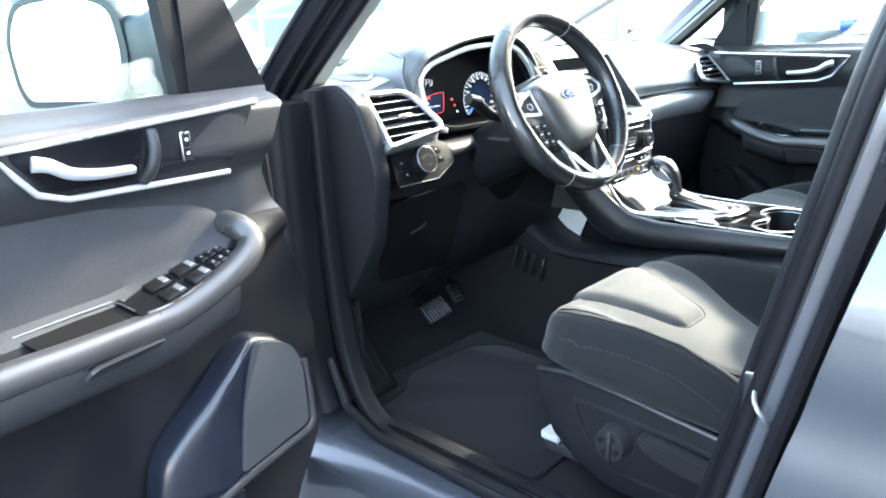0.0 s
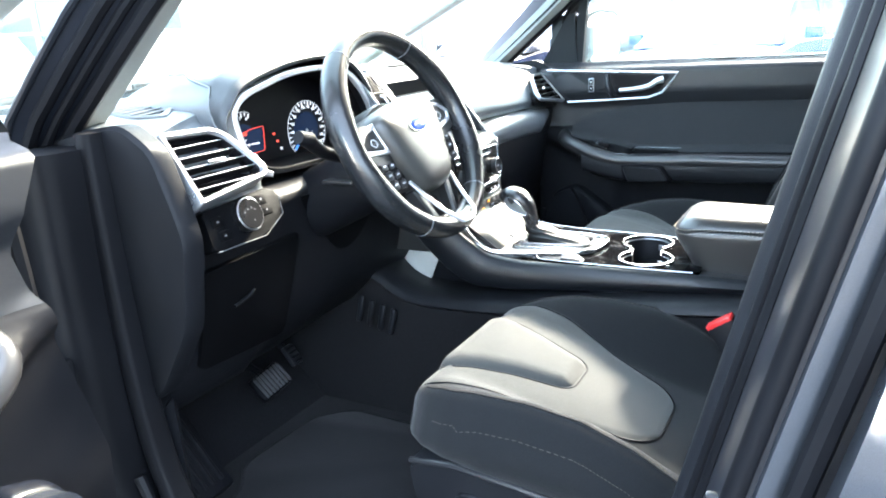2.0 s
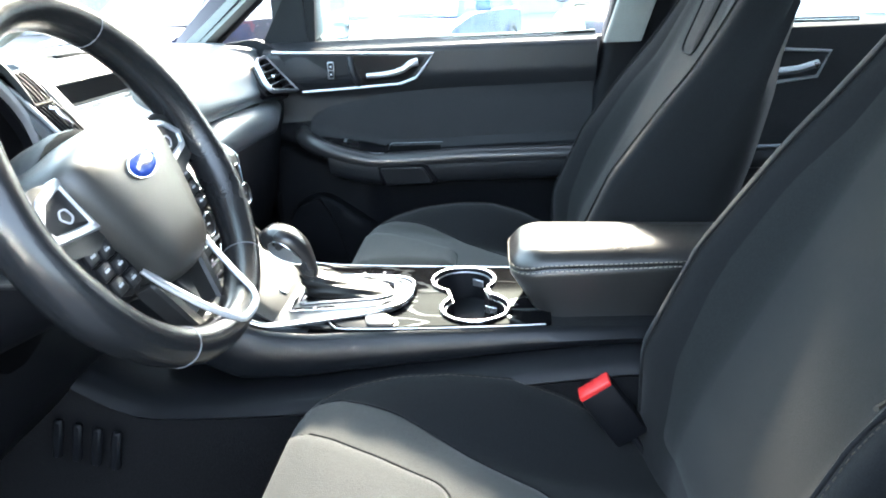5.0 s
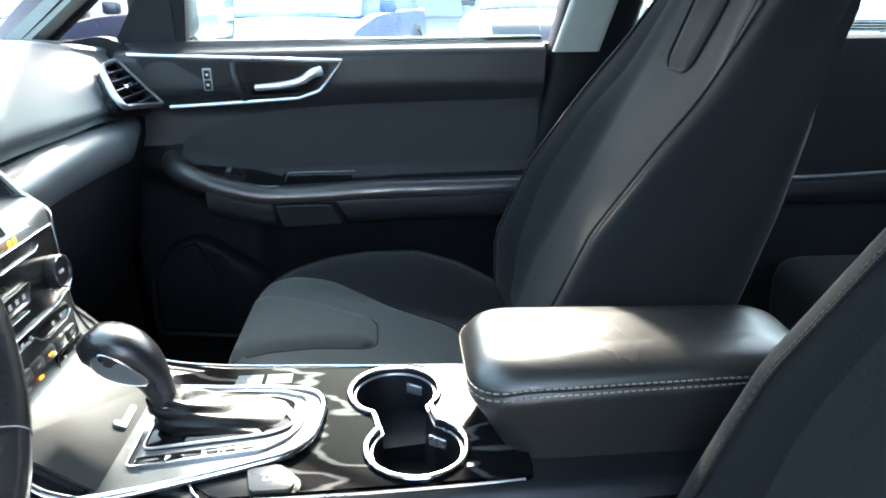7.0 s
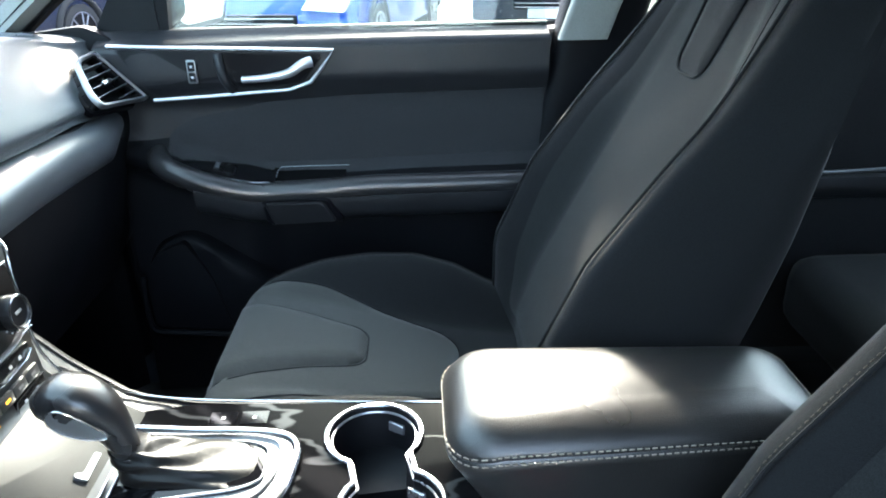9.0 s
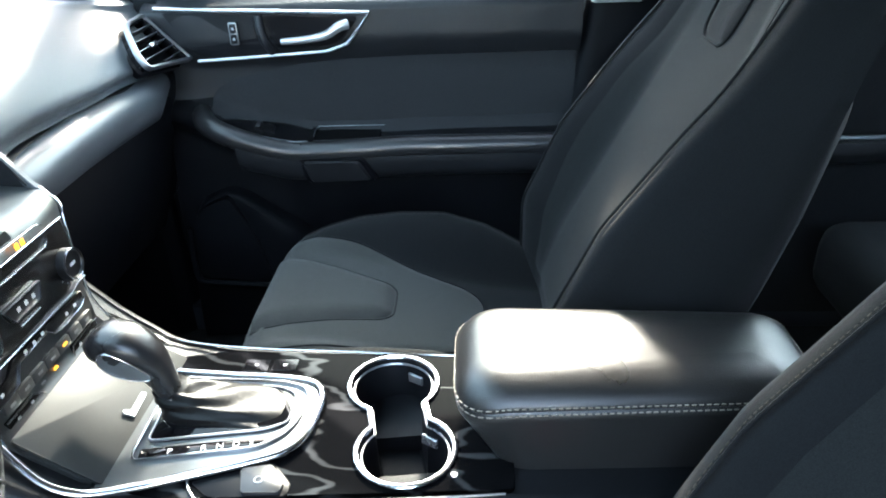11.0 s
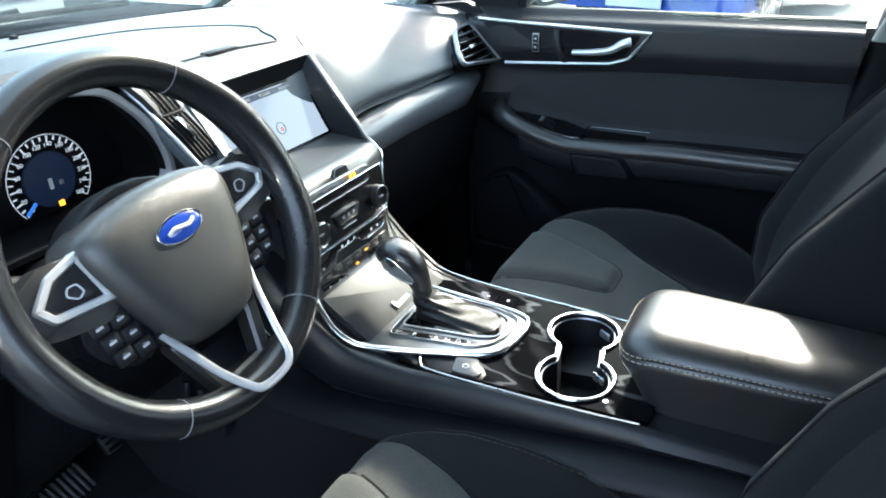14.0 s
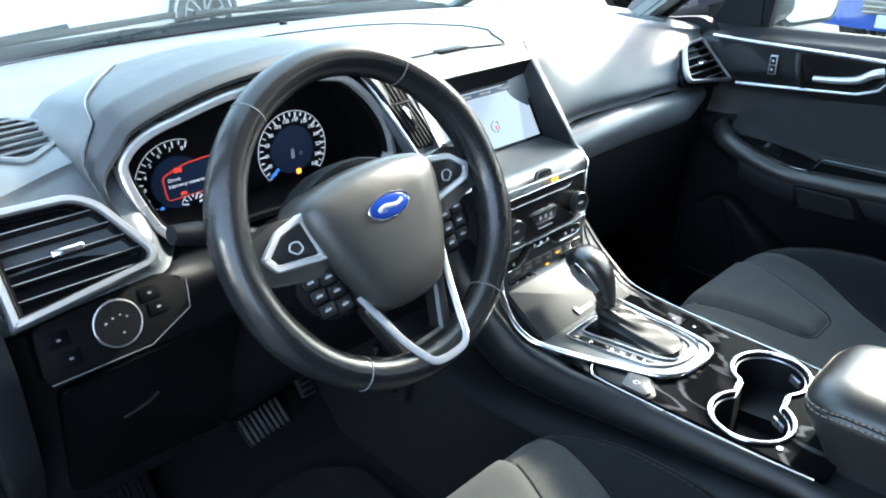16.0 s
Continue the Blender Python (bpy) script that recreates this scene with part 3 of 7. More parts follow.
RIMWAY = [(p.x, p.y) for p in smooth_path([(x, z, 0) for x, z in [(-0.500, 0.969), (-0.535, 0.985), (-0.556, 1.022), (-0.570, 1.070), (-0.562, 1.094), (-0.535, 1.112), (-0.490, 1.124), (-0.435, 1.136), (-0.375, 1.141), (-0.320, 1.140), (-0.268, 1.130), (-0.235, 1.107), (-0.209, 1.076), (-0.190, 1.040), (-0.185, 1.003), (-0.198, 0.980)]], 5)]
part("rim", open_rim(RIMWAY, 0.0105, -0.012, 0.008, mc), TRIM, cluster, "broad chrome rim")
part("lower_lip", frame_ring(CLU, 0.0095, -0.014, 0.001, mc, 0.002), HARD, cluster)
cx = sum(p[0] for p in CLU) / len(CLU)
cz = sum(p[1] for p in CLU) / len(CLU)
ins = [(cx + (x - cx) * 0.965, cz + (z - cz) * 0.90) for x, z in CLU]
deep = [(cx + (x - cx) * 0.93, cz + (z - cz) * 0.86) for x, z in CLU]
part("shroud", loft([[Vector((x, 1.182, z)) for x, z in ins], [Vector((x, 1.225, z)) for x, z in deep], [Vector((x, 1.268, z)) for x, z in deep]], caps=False), TRAYBLACK, cluster)
part("backplate", loft([[Vector((x, 1.262, z)) for x, z in deep], [Vector((x, 1.275, z)) for x, z in deep]]), GAUGEBLACK, cluster)


def dial(name, x, z, r, n, a0, a1, mat, marks):
    y = 1.258
    bm = bmesh.new()
    bmesh.ops.create_cone(bm, cap_ends=True, segments=48, radius1=r * 0.62, radius2=r * 0.62, depth=0.004)
    bm.transform(Matrix.Translation((x, y - 0.001, z)) @ Matrix.Rotation(radians(90), 4, "X"))
    d = part(name, bm, mat, cluster)
    arc = [Vector((x + r * math.sin(t), y - 0.003, z + r * math.cos(t))) for t in [lerp(radians(a0), radians(a1), i / 40) for i in range(41)]]
    part("dial_ring", tube(arc, 0.0005, 6), WHITELAMP if marks else REDLAMP, d)
    for i in range(n):
        t = lerp(radians(a0), radians(a1), i / (n - 1))
        big = i % 2 == 0
        m2 = Matrix.Translation((x, y - 0.004, z)) @ Matrix.Rotation(t, 4, "Y")
        L = 0.008 if big else 0.005
        part("tick", rbox(-0.0006, 0.0006, -0.001, 0.001, r * 0.97 - L, r * 0.97, 0, 1, m2), WHITELAMP, d)
    return d


def text(s, size, m, mat, parent, name="lettering", align="CENTER"):
    cu = bpy.data.curves.new(name, "FONT")
    cu.body, cu.size, cu.align_x, cu.align_y, cu.extrude = s, size, align, "CENTER", 0.0003
    tmp = bpy.data.objects.new(name, cu)
    scene.collection.objects.link(tmp)
    dg = bpy.context.evaluated_depsgraph_get()
    me = bpy.data.meshes.new_from_object(tmp.evaluated_get(dg))
    bpy.data.objects.remove(tmp)
    bpy.data.curves.remove(cu)
    me.transform(m)
    me.materials.clear()
    me.materials.append(mat)
    ob = new(name, me)
    ob.parent = parent
    return ob


face = Matrix(((1, 0, 0, 0), (0, 0, -1, 0), (0, 1, 0, 0), (0, 0, 0, 1)))
speedo = dial("speedometer", -0.308, 1.032, 0.0545, 27, -130, 130, GAUGEBLUE, True)
for i, s in enumerate(["0", "20", "40", "60", "80", "100", "120", "140", "160", "180", "200", "220", "240", "260"]):
    t = radians(lerp(-130, 130, i / 13))
    text(s, 0.0074, Matrix.Translation((-0.308 + 0.0425 * math.sin(t), 1.2535, 1.032 + 0.0425 * math.cos(t))) @ face, WHITELAMP, speedo)
part("trip_car", rbox(-0.312, -0.307, 1.2535, 1.2545, 1.020, 1.034, 0.001, 1), MARK, speedo)
part("trip_dot", rbox(-0.299, -0.293, 1.2535, 1.2545, 1.022, 1.028, 0.0005, 1), GREYPRINT, speedo)
part("warning_lamp", rbox(-0.306, -0.299, 1.2535, 1.2545, 0.996, 1.003, 0.001, 1), AMBER, speedo)
m2 = Matrix.Translation((-0.308, 1.253, 1.032)) @ Matrix.Rotation(radians(-128), 4, "Y")
part("needle", rbox(-0.0018, 0.0018, -0.001, 0.001, 0.034, 0.052, 0, 1, m2), BLUELAMP, speedo)
tach = dial("rev_counter", -0.477, 1.030, 0.0545, 17, -140, 20, GAUGEBLUE, True)
for i in range(8):
    t = radians(lerp(-130, 15, i / 7))
    text(str(i + 1), 0.0074, Matrix.Translation((-0.477 + 0.0435 * math.sin(t), 1.2535, 1.030 + 0.0435 * math.cos(t))) @ face, WHITELAMP, tach)
scr = round_poly([(-0.024, -0.022), (0.040, -0.020), (0.043, 0.024), (0.006, 0.021), (-0.026, 0.010)], 0.006, 3)
part("message_display", prism(scr, 0, 0.003, Matrix.Translation((-0.472, 1.2545, 1.032)) @ face), GAUGEBLUE, tach)
part("message_frame", frame_ring(scr, 0.0009, 0, 0.004, Matrix.Translation((-0.472, 1.2545, 1.032)) @ face, 0.0005), REDLAMP, tach)
part("message_bar", rbox(-0.482, -0.472, 1.2505, 1.2515, 1.044, 1.050, 0, 1), REDLAMP, tach)
text("Drzwi", 0.0066, Matrix.Translation((-0.492, 1.2505, 1.036)) @ face, WHITELAMP, tach, align="LEFT")
text("kierowcy otwarte", 0.0066, Matrix.Translation((-0.492, 1.2505, 1.028)) @ face, WHITELAMP, tach, align="LEFT")
part("message_line", rbox(-0.478, -0.470, 1.2505, 1.2515, 1.014, 1.018, 0, 1), REDLAMP, tach)
m2 = Matrix.Translation((-0.477, 1.253, 1.030)) @ Matrix.Rotation(radians(-135), 4, "Y")
part("needle", rbox(-0.0018, 0.0018, -0.001, 0.001, 0.036, 0.052, 0, 1, m2), BLUELAMP, tach)
tg = dial("temperature_gauge", -0.462, 0.996, 0.016, 7, -75, 75, GAUGEBLACK, True)
for d in (speedo, tach, tg):
    d.location.z -= 0.011
for i in range(3):
    part("warning_lamp", rbox(-0.405 + 0.008 * i, -0.401 + 0.008 * i, 1.252, 1.254, 1.024 - 0.014 * i, 1.028 - 0.014 * i, 0, 1), REDLAMP if i < 2 else WHITELAMP, cluster)
# hood over the cluster
top = [p for p in smooth_path([(x, 0, z) for x, z in [(-0.556, 0.982), (-0.578, 1.022), (-0.588, 1.066), (-0.566, 1.095), (-0.538, 1.118), (-0.435, 1.144), (-0.315, 1.150), (-0.240, 1.122), (-0.178, 1.036), (-0.164, 0.985)]], 5)]
HOOD = [(1.176, 0.0, 0), (1.172, 0.006, 0), (1.178, 0.016, 0), (1.215, 0.024, 0), (1.30, 0.026, 0.006), (1.42, 0.022, 0.022), (1.54, 0.0, 0.05), (1.60, -0.02, 0.075)]


def hood_at(q, j, lift=0.0):
    """A place on the hood: q along its depth, j along its arch from the outer foot."""
    a, b = HOOD[min(int(q), 6)], HOOD[min(int(q), 6) + 1]
    y, grow, drop = [lerp(a[i], b[i], q - min(int(q), 6)) for i in range(3)]
    grow += lift
    i = min(int(j), len(top) - 2)
    p = lerp(top[i], top[i + 1], j - i)
    return Vector((p.x + (p.x - cx) * grow * 2.2, y, p.z + grow - drop * step(1.02, 1.12, p.z)))


def seam_j(q):
    """Where the seam between the hood and its flank runs."""
    y = hood_at(q, 20).y
    return table([(1.178, 2.5), (1.19, 7), (1.203, 12), (1.215, 15.5), (1.255, 18), (1.30, 20.5), (1.35, 21.8), (1.40, 23.3), (1.47, 24.2), (1.60, 24.5)], y)


depth = [0, 1, 2] + [2 + i / 8 for i in range(1, 17)] + [4 + i / 3 for i in range(1, 10)]
part("hood", loft([[hood_at(q, lerp(seam_j(q), len(top) - 1, k / 40)) for k in range(41)] for q in depth], closed=False, caps=False), HOODSKIN, cluster, "dark padded hood over the dials", angle=60)
part("hood_flank", loft([[hood_at(q, seam_j(q) * k / 16) for k in range(17)] for q in depth], closed=False, caps=False), DASH, cluster, "soft dash skin beside the hood", angle=60)
way = [q for q in depth if 2 <= q <= 5]
part("hood_crease", tube([hood_at(q, seam_j(q), 0.0006) for q in way], 0.0022, 8), SEAMGREY, cluster, "pale seam beside the hood")
part("crease_gap", tube([hood_at(q, seam_j(q) + 0.35, 0.0004) for q in way], 0.0014, 6), GAUGEBLACK, cluster)

# ---- centre stack with display ----
stack = thing("centre_stack", "dark satin centre stack with display, knobs and heater buttons", "control panel")
rings = []
for z, yf, hw in [(0.728, 0.935, 0.105), (0.765, 0.985, 0.105), (0.792, 1.030, 0.105), (0.806, 1.041, 0.104), (0.86, 1.0465, 0.104), (0.905, 1.051, 0.107), (0.930, 1.0545, 0.114), (0.944, 1.059, 0.121), (0.952, 1.067, 0.126), (0.956, 1.078, 0.129), (0.957, 1.090, 0.130)]:
    rings.append([Vector((x, y, z)) for x, y in [(-hw, yf + 0.004), (-hw + 0.005, yf), (-hw * 0.5, yf), (0, yf), (hw * 0.5, yf), (hw - 0.005, yf), (hw, yf + 0.004), (hw, 1.26), (-hw, 1.26)]])
part("stack_body", loft(rings), PLATE, stack, "dark satin stack face", angle=45)
# storage flap
of = plane_at((0.0, 0.985, 0.765), (1, 0, 0), (0, 0.72, 0.50))
flap = part("storage_flap", prism(round_poly([(-0.106, -0.047), (0.104, -0.047), (0.102, 0.056), (-0.104, 0.056)], 0.004), 0.0, 0.003, of, 0.001), FLAPGREY, stack, "smooth grey storage flap")
part("flap_grip", prism(round_poly([(-0.016, -0.028), (0.022, -0.026), (0.020, -0.020), (-0.010, -0.021), (-0.014, -0.014), (-0.019, -0.016)], 0.002, 2), 0.002, 0.006, of), SATIN, flap)
# face plate
oa = plane_at((0.0, 1.0475, 0.885), (1, 0, 0), (0, 0.10, 1))
plate = part("control_plate", prism(round_poly([(-0.098, -0.028), (0.098, -0.028), (0.100, 0.048), (-0.100, 0.048)], 0.006), -0.006, 0.002, oa, 0.001), PANELGLOSS, stack)


def strip(points, r, mat, parent, name, h=0.003):
    return part(name, tube([oa @ Vector((x, y, h)) for x, y in points], r, 6), mat, parent)


strip([(-0.085, 0.062), (0.058, 0.060), (0.068, 0.056)], 0.0007, CHROME, plate, "plate_line", 0.001)
strip([(-0.100, 0.0485), (0.102, 0.0485)], 0.0009, CHROME, plate, "plate_line", 0.001)
strip([(-0.098, 0.0355), (0.056, 0.0345), (0.064, 0.038), (0.066, 0.042)], 0.0009, CHROME, plate, "plate_line")
strip([(-0.100, -0.0290), (0.070, -0.0290), (0.084, -0.025), (0.102, -0.025)], 0.0009, CHROME, plate, "plate_line")
hz = round_poly([(-0.020, 0.064), (0.018, 0.064), (0.013, 0.076), (-0.014, 0.076)], 0.003, 3)
hazard = part("hazard_key", prism(hz, -0.004, 0.0025, oa, 0.001), BUTTON, plate)
part("key_edge", frame_ring(hz, 0.0008, 0.0015, 0.0032, oa), SATIN, hazard)
for i in range(6):
    part("plate_print", rbox(-0.046 + 0.0062 * i, -0.0415 + 0.0062 * i, 0.0530, 0.0555, 0.0004, 0.0018, 0, 1, oa), GREYPRINT, plate)
for x in (0.021, 0.031):
    part("seat_lamp", rbox(x - 0.0032, x + 0.0032, 0.0505, 0.0575, 0.0005, 0.0020, 0.001, 1, oa), AMBER, plate)


def knob_at(x, y, r):
    rings = []
    for k, h in ((1.0, 0.0), (1.0, 0.008), (0.96, 0.0115), (0.86, 0.0125), (0.80, 0.0105), (0.3, 0.0100)):
        rings.append([oa @ Vector((x + r * k * math.cos(t), y + r * k * math.sin(t), h)) for t in [2 * math.pi * i / 36 for i in range(36)]])
    k = part("rotary_knob", loft(rings), BUTTON, stack, "black rotary knob with chrome ring")
    part("knob_ring", tube([oa @ Vector((x + r * 0.95 * math.cos(t), y + r * 0.95 * math.sin(t), 0.0122)) for t in [2 * math.pi * i / 36 for i in range(36)]], 0.0010, 6, True), CHROME, k)
    part("knob_mark", rbox(x - 0.005, x + 0.005, y - 0.0015, y + 0.0015, 0.0100, 0.0108, 0, 1, oa), MARK, k)
    for i in range(5):
        t = lerp(-0.9, 0.9, i / 4)
        part("knob_tick", rbox(x + (r + 0.003) * math.sin(t) - 0.0008, x + (r + 0.003) * math.sin(t) + 0.0008, y - (r + 0.003) * math.cos(t) - 0.0008, y - (r + 0.003) * math.cos(t) + 0.0008, 0.0015, 0.0030, 0, 1, oa), MARK, k)


knob_at(-0.079, 0.002, 0.0180)
knob_at(0.079, 0.002, 0.0180)
pod = round_poly([(-0.028, -0.006), (0.018, -0.006), (0.028, 0.012), (-0.038, 0.012)], 0.003, 3)
k = part("radio_keys", prism(pod, 0.0005, 0.0045, oa, 0.001), BUTTON, plate)
part("key_edge", frame_ring(pod, 0.0011, 0.0035, 0.0056, oa), CHROME, k)
for i in range(3):
    part("key_mark", rbox(-0.019 + 0.013 * i, -0.014 + 0.013 * i, 0.001, 0.006, 0.0044, 0.0050, 0, 1, oa), MARK, k)
strip([(-0.020, -0.0135), (0.014, -0.0135)], 0.0006, SILVER, plate, "slot_line")
# heater pads: stepped upper pad, a row of keys, two lower pads
UP = [(-0.095, -0.060), (-0.056, -0.058), (-0.044, -0.041), (0.008, -0.0395), (0.018, -0.048), (0.034, -0.051), (0.074, -0.050), (0.086, -0.044)]
upper = part("heater_pad", prism(UP + [(0.086, -0.036), (0.030, -0.034), (-0.050, -0.0335), (-0.064, -0.044), (-0.095, -0.048)], -0.004, 0.0022, oa, 0.001), PANELGLOSS, stack, "black heater pad with chrome edge")
strip(UP, 0.0011, CHROME, upper, "pad_edge")
for i, x in enumerate((-0.080, -0.030, -0.014, 0.002, 0.048, 0.066)):
    y = -0.052 if i == 0 else (-0.0375 if i < 4 else -0.043)
    part("key_mark", rbox(x - 0.0022, x + 0.0022, y - 0.0018, y + 0.0018, 0.0020, 0.0026, 0, 1, oa), MARK, upper)
for i in range(7):
    xa, xb = lerp(-0.086, 0.088, i / 7) + 0.0007, lerp(-0.086, 0.088, (i + 1) / 7) - 0.0007
    key = part("heater_key", rbox(xa, xb, -0.0735, -0.0615, -0.004, 0.0026, 0.0012, 2, oa), KEYSATIN, stack)
    part("key_mark", rbox((xa + xb) / 2 - 0.004, (xa + xb) / 2 + 0.004, -0.0690, -0.0662, 0.0024, 0.0030, 0, 1, oa), AMBER if i == 4 else GREYPRINT, key)
    if i in (2, 3):
        part("key_lamp", rbox((xa + xb) / 2 - 0.003, (xa + xb) / 2 + 0.003, -0.0815, -0.0790, 0.0, 0.0016, 0, 1, oa), AMBER if i == 3 else GREYPRINT, key)
for sx, top in ((-1, [(-0.090, -0.0775), (-0.046, -0.0775), (-0.030, -0.088)]), (1, [(0.030, -0.090), (0.036, -0.0775), (0.090, -0.0765)])):
    body_poly = top + ([(-0.034, -0.092), (-0.090, -0.092)] if sx < 0 else [(0.090, -0.092), (0.034, -0.092)])
    low_pad = part("heater_pad", prism(body_poly, -0.004, 0.0022, oa, 0.001), PANELGLOSS, stack, "black heater pad with chrome edge")
    strip(top, 0.0011, CHROME, low_pad, "pad_edge")
    for x in (0.050, 0.074):
        part("key_mark", rbox(sx * x - 0.0022, sx * x + 0.0022, -0.0862, -0.0828, 0.0020, 0.0026, 0, 1, oa), MARK, low_pad)
# chrome edges running down both sides into the console
for sx in (-1, 1):
    path = smooth_path([(sx * 0.1305, 1.083, 0.957), (sx * 0.122, 1.061, 0.944), (sx * 0.1125, 1.054, 0.925), (sx * 0.106, 1.049, 0.88), (sx * 0.105, 1.044, 0.83), (sx * 0.110, 1.03, 0.795)], 6)
    part("side_trim", tube(path, 0.0018, 8), CHROME, stack, "slim chrome side edge")
    part("side_joint", tube(smooth_path([(sx * 0.1345, 1.235, 1.1185), (sx * 0.1345, 1.207, 1.111), (sx * 0.133, 1.187, 1.086), (sx * 0.131, 1.14, 1.021), (sx * 0.124, 1.092, 0.962)], 5), 0.0013, 6), GAUGEBLACK, stack)
# display set back in its surround: a deep lower shelf, slanting sides
OUT4 = [Vector(p) for p in [(-0.128, 1.088, 0.957), (0.130, 1.088, 0.957), (0.126, 1.190, 1.090), (-0.128, 1.190, 1.090)]]
IN4 = [Vector(p) for p in [(-0.108, 1.152, 0.966), (0.120, 1.152, 0.966), (0.112, 1.196, 1.061), (-0.104, 1.196, 1.061)]]


def reveal(i, j, mat, name, label=""):
    a, b, c, d = OUT4[i], OUT4[j], IN4[j], IN4[i]
    n = (b - a).cross(d - a).normalized() * 0.004
    part(name, sheet(lambda u, v: lerp(lerp(a, b, u), lerp(d, c, u), v), 8, 6, -n), mat, stack, label)


reveal(0, 1, PLATE, "display_shelf", "satin shelf below the display")
reveal(1, 2, BEZEL, "display_reveal")
reveal(2, 3, BEZEL, "display_reveal")
reveal(3, 0, BEZEL, "display_reveal")
part("bezel_lip", tube([OUT4[1], OUT4[2], OUT4[3], OUT4[0]], 0.0022, 6), DASH, stack)
osc = plane_at((0.0, 1.1755, 1.0135), (1, 0, 0), (0, 0.044, 0.095))
scr = [(-0.108, -0.0523), (0.120, -0.0523), (0.112, 0.0523), (-0.104, 0.0523)]
part("display_gasket", frame_ring(scr, 0.0045, -0.010, 0.0012, osc), GAUGEBLACK, stack)
screen = part("display", prism([(x * 0.97, y * 0.95) for x, y in scr], -0.008, -0.0005, osc), SCREEN, stack, "lit touch display washed out by daylight")
part("display_bar", rbox(-0.095, 0.098, 0.037, 0.046, -0.003, 0.0003, 0, 1, osc), GAUGEBLUE, screen)
for i in range(4):
    part("display_item", rbox(-0.085 + 0.045 * i, -0.06 + 0.045 * i, 0.0395, 0.0440, -0.002, 0.0007, 0, 1, osc), GREYPRINT, screen)
part("compass_mark", tube([osc @ Vector((0.018 + 0.009 * math.cos(t), -0.014 + 0.009 * math.sin(t), 0.0)) for t in [2 * math.pi * i / 20 for i in range(20)]], 0.0008, 5, True), GREYPRINT, screen)
part("compass_needle", rbox(0.018, 0.0215, -0.019, -0.013, -0.002, 0.0004, 0, 1, osc), REDLAMP, screen)
for xa, xb in ((0.1285, 0.1365), (-0.145, -0.1265)):
    part("bezel_side", loft([[Vector((sx, y, z)) for y, z in [(1.080, 0.955), (1.090, 0.961), (1.189, 1.092), (1.205, 1.112), (1.26, 1.116), (1.26, 0.955)]] for sx in (xa, xb)]), DASH, stack)
part("display_roof", loft([[Vector((x, y, z)) for y, z in [(1.188, 1.090), (1.194, 1.097), (1.207, 1.111), (1.225, 1.119), (1.275, 1.1235), (1.275, 1.09), (1.215, 1.082)]] for x in (-0.140, 0.1365)]), DASH, stack, angle=60)
# slanted vent between cluster and display
ov = plane_at((-0.172, 1.167, 1.065), (1, 0, 0), (0, 0.5, 0.86))


def across(f, y, h=0.0):
    """A place on the vent: f from its left edge to its right one, y up its slope."""
    k = (0.058 - y) / 0.114
    return ov @ Vector((lerp(lerp(-0.042, -0.006, k), lerp(0.002, 0.034, k), f), y, h))


part("vent_surround", prism(round_poly([(-0.050, 0.062), (0.024, 0.062), (0.030, -0.078), (-0.010, -0.078)], 0.006, 3), -0.018, -0.006, ov, 0.003), DASH, stack)
vent = part("centre_vent", loft([[across(f, y, h) for f, y in ((0, 0.058), (1, 0.058), (1, -0.056), (0, -0.056))] for h in (-0.0055, -0.0035)]), GAUGEBLACK, stack, "slanted black air vent", smooth=False)
for i in range(6):
    f = (i + 0.5) / 6
    for ya, yb in ((0.054, 0.016), (0.010, -0.053)):
        part("slat", tube([across(f, lerp(ya, yb, k / 3), 0.0005 + 0.0015 * math.sin(math.pi * k / 3)) for k in range(4)], 0.0017, 6, flat=0.8), HARD, vent)
part("cross_bar", tube([across(0.02, 0.013, -0.001), across(0.98, 0.013, -0.001)], 0.0022, 6), HARD, vent)
part("vent_tab", tube([across(0.46, 0.004, 0.002), across(0.46, 0.0, 0.006), across(0.46, -0.022, 0.0065), across(0.46, -0.028, 0.002)], 0.0034, 8), CHROME, vent, "chrome vent tab")
part("vent_trim", tube([across(-0.13, 0.064, -0.004), across(-0.10, 0.030, -0.001), across(-0.10, -0.020, -0.001), across(-0.10, -0.066, -0.003)], 0.0030, 8), TRIM, vent, "chrome trim line")
part("vent_trim", tube([across(1.06, 0.062, -0.004), across(1.05, 0.0, -0.002), across(1.04, -0.060, -0.003)], 0.0014, 8), SILVER, vent)

# ---- steering wheel ----
TILT_W = radians(25)
WN = Vector((0, -math.cos(TILT_W), math.sin(TILT_W)))
WU = Vector((0, math.sin(TILT_W), math.cos(TILT_W)))
WC = Vector((-0.381, 0.96, 1.046)) - WN * 0.034 - WU * 0.016
WM = plane_at(WC, (1, 0, 0), WU) @ Matrix.Rotation(radians(5), 4, "Z")
wheel = thing("steering_wheel", "black leather steering wheel with silver spokes and blue oval badge", "steering wheel", m=WM)
RW, TR = 0.1680, 0.0185
RO = Vector((-0.005, 0.0086, 0.0165))
rim = []
for i in range(96):
    t = 2 * math.pi * i / 96
    c, s = math.cos(t), math.sin(t)
    fat = 1.0 + 0.10 * (math.exp(-((abs(math.degrees(math.atan2(s, abs(c)))) - 20) / 18) ** 2))
    ring = []
    for j in range(14):
        a = 2 * math.pi * j / 14
        rr = RW + TR * fat * math.cos(a) * 0.95
        ring.append(RO + Vector((rr * c, rr * s, TR * fat * 1.15 * math.sin(a))))
    rim.append(ring)
part("rim", loft(rim, loop=True, caps=False), RIMLEATHER, wheel, "black leather rim")
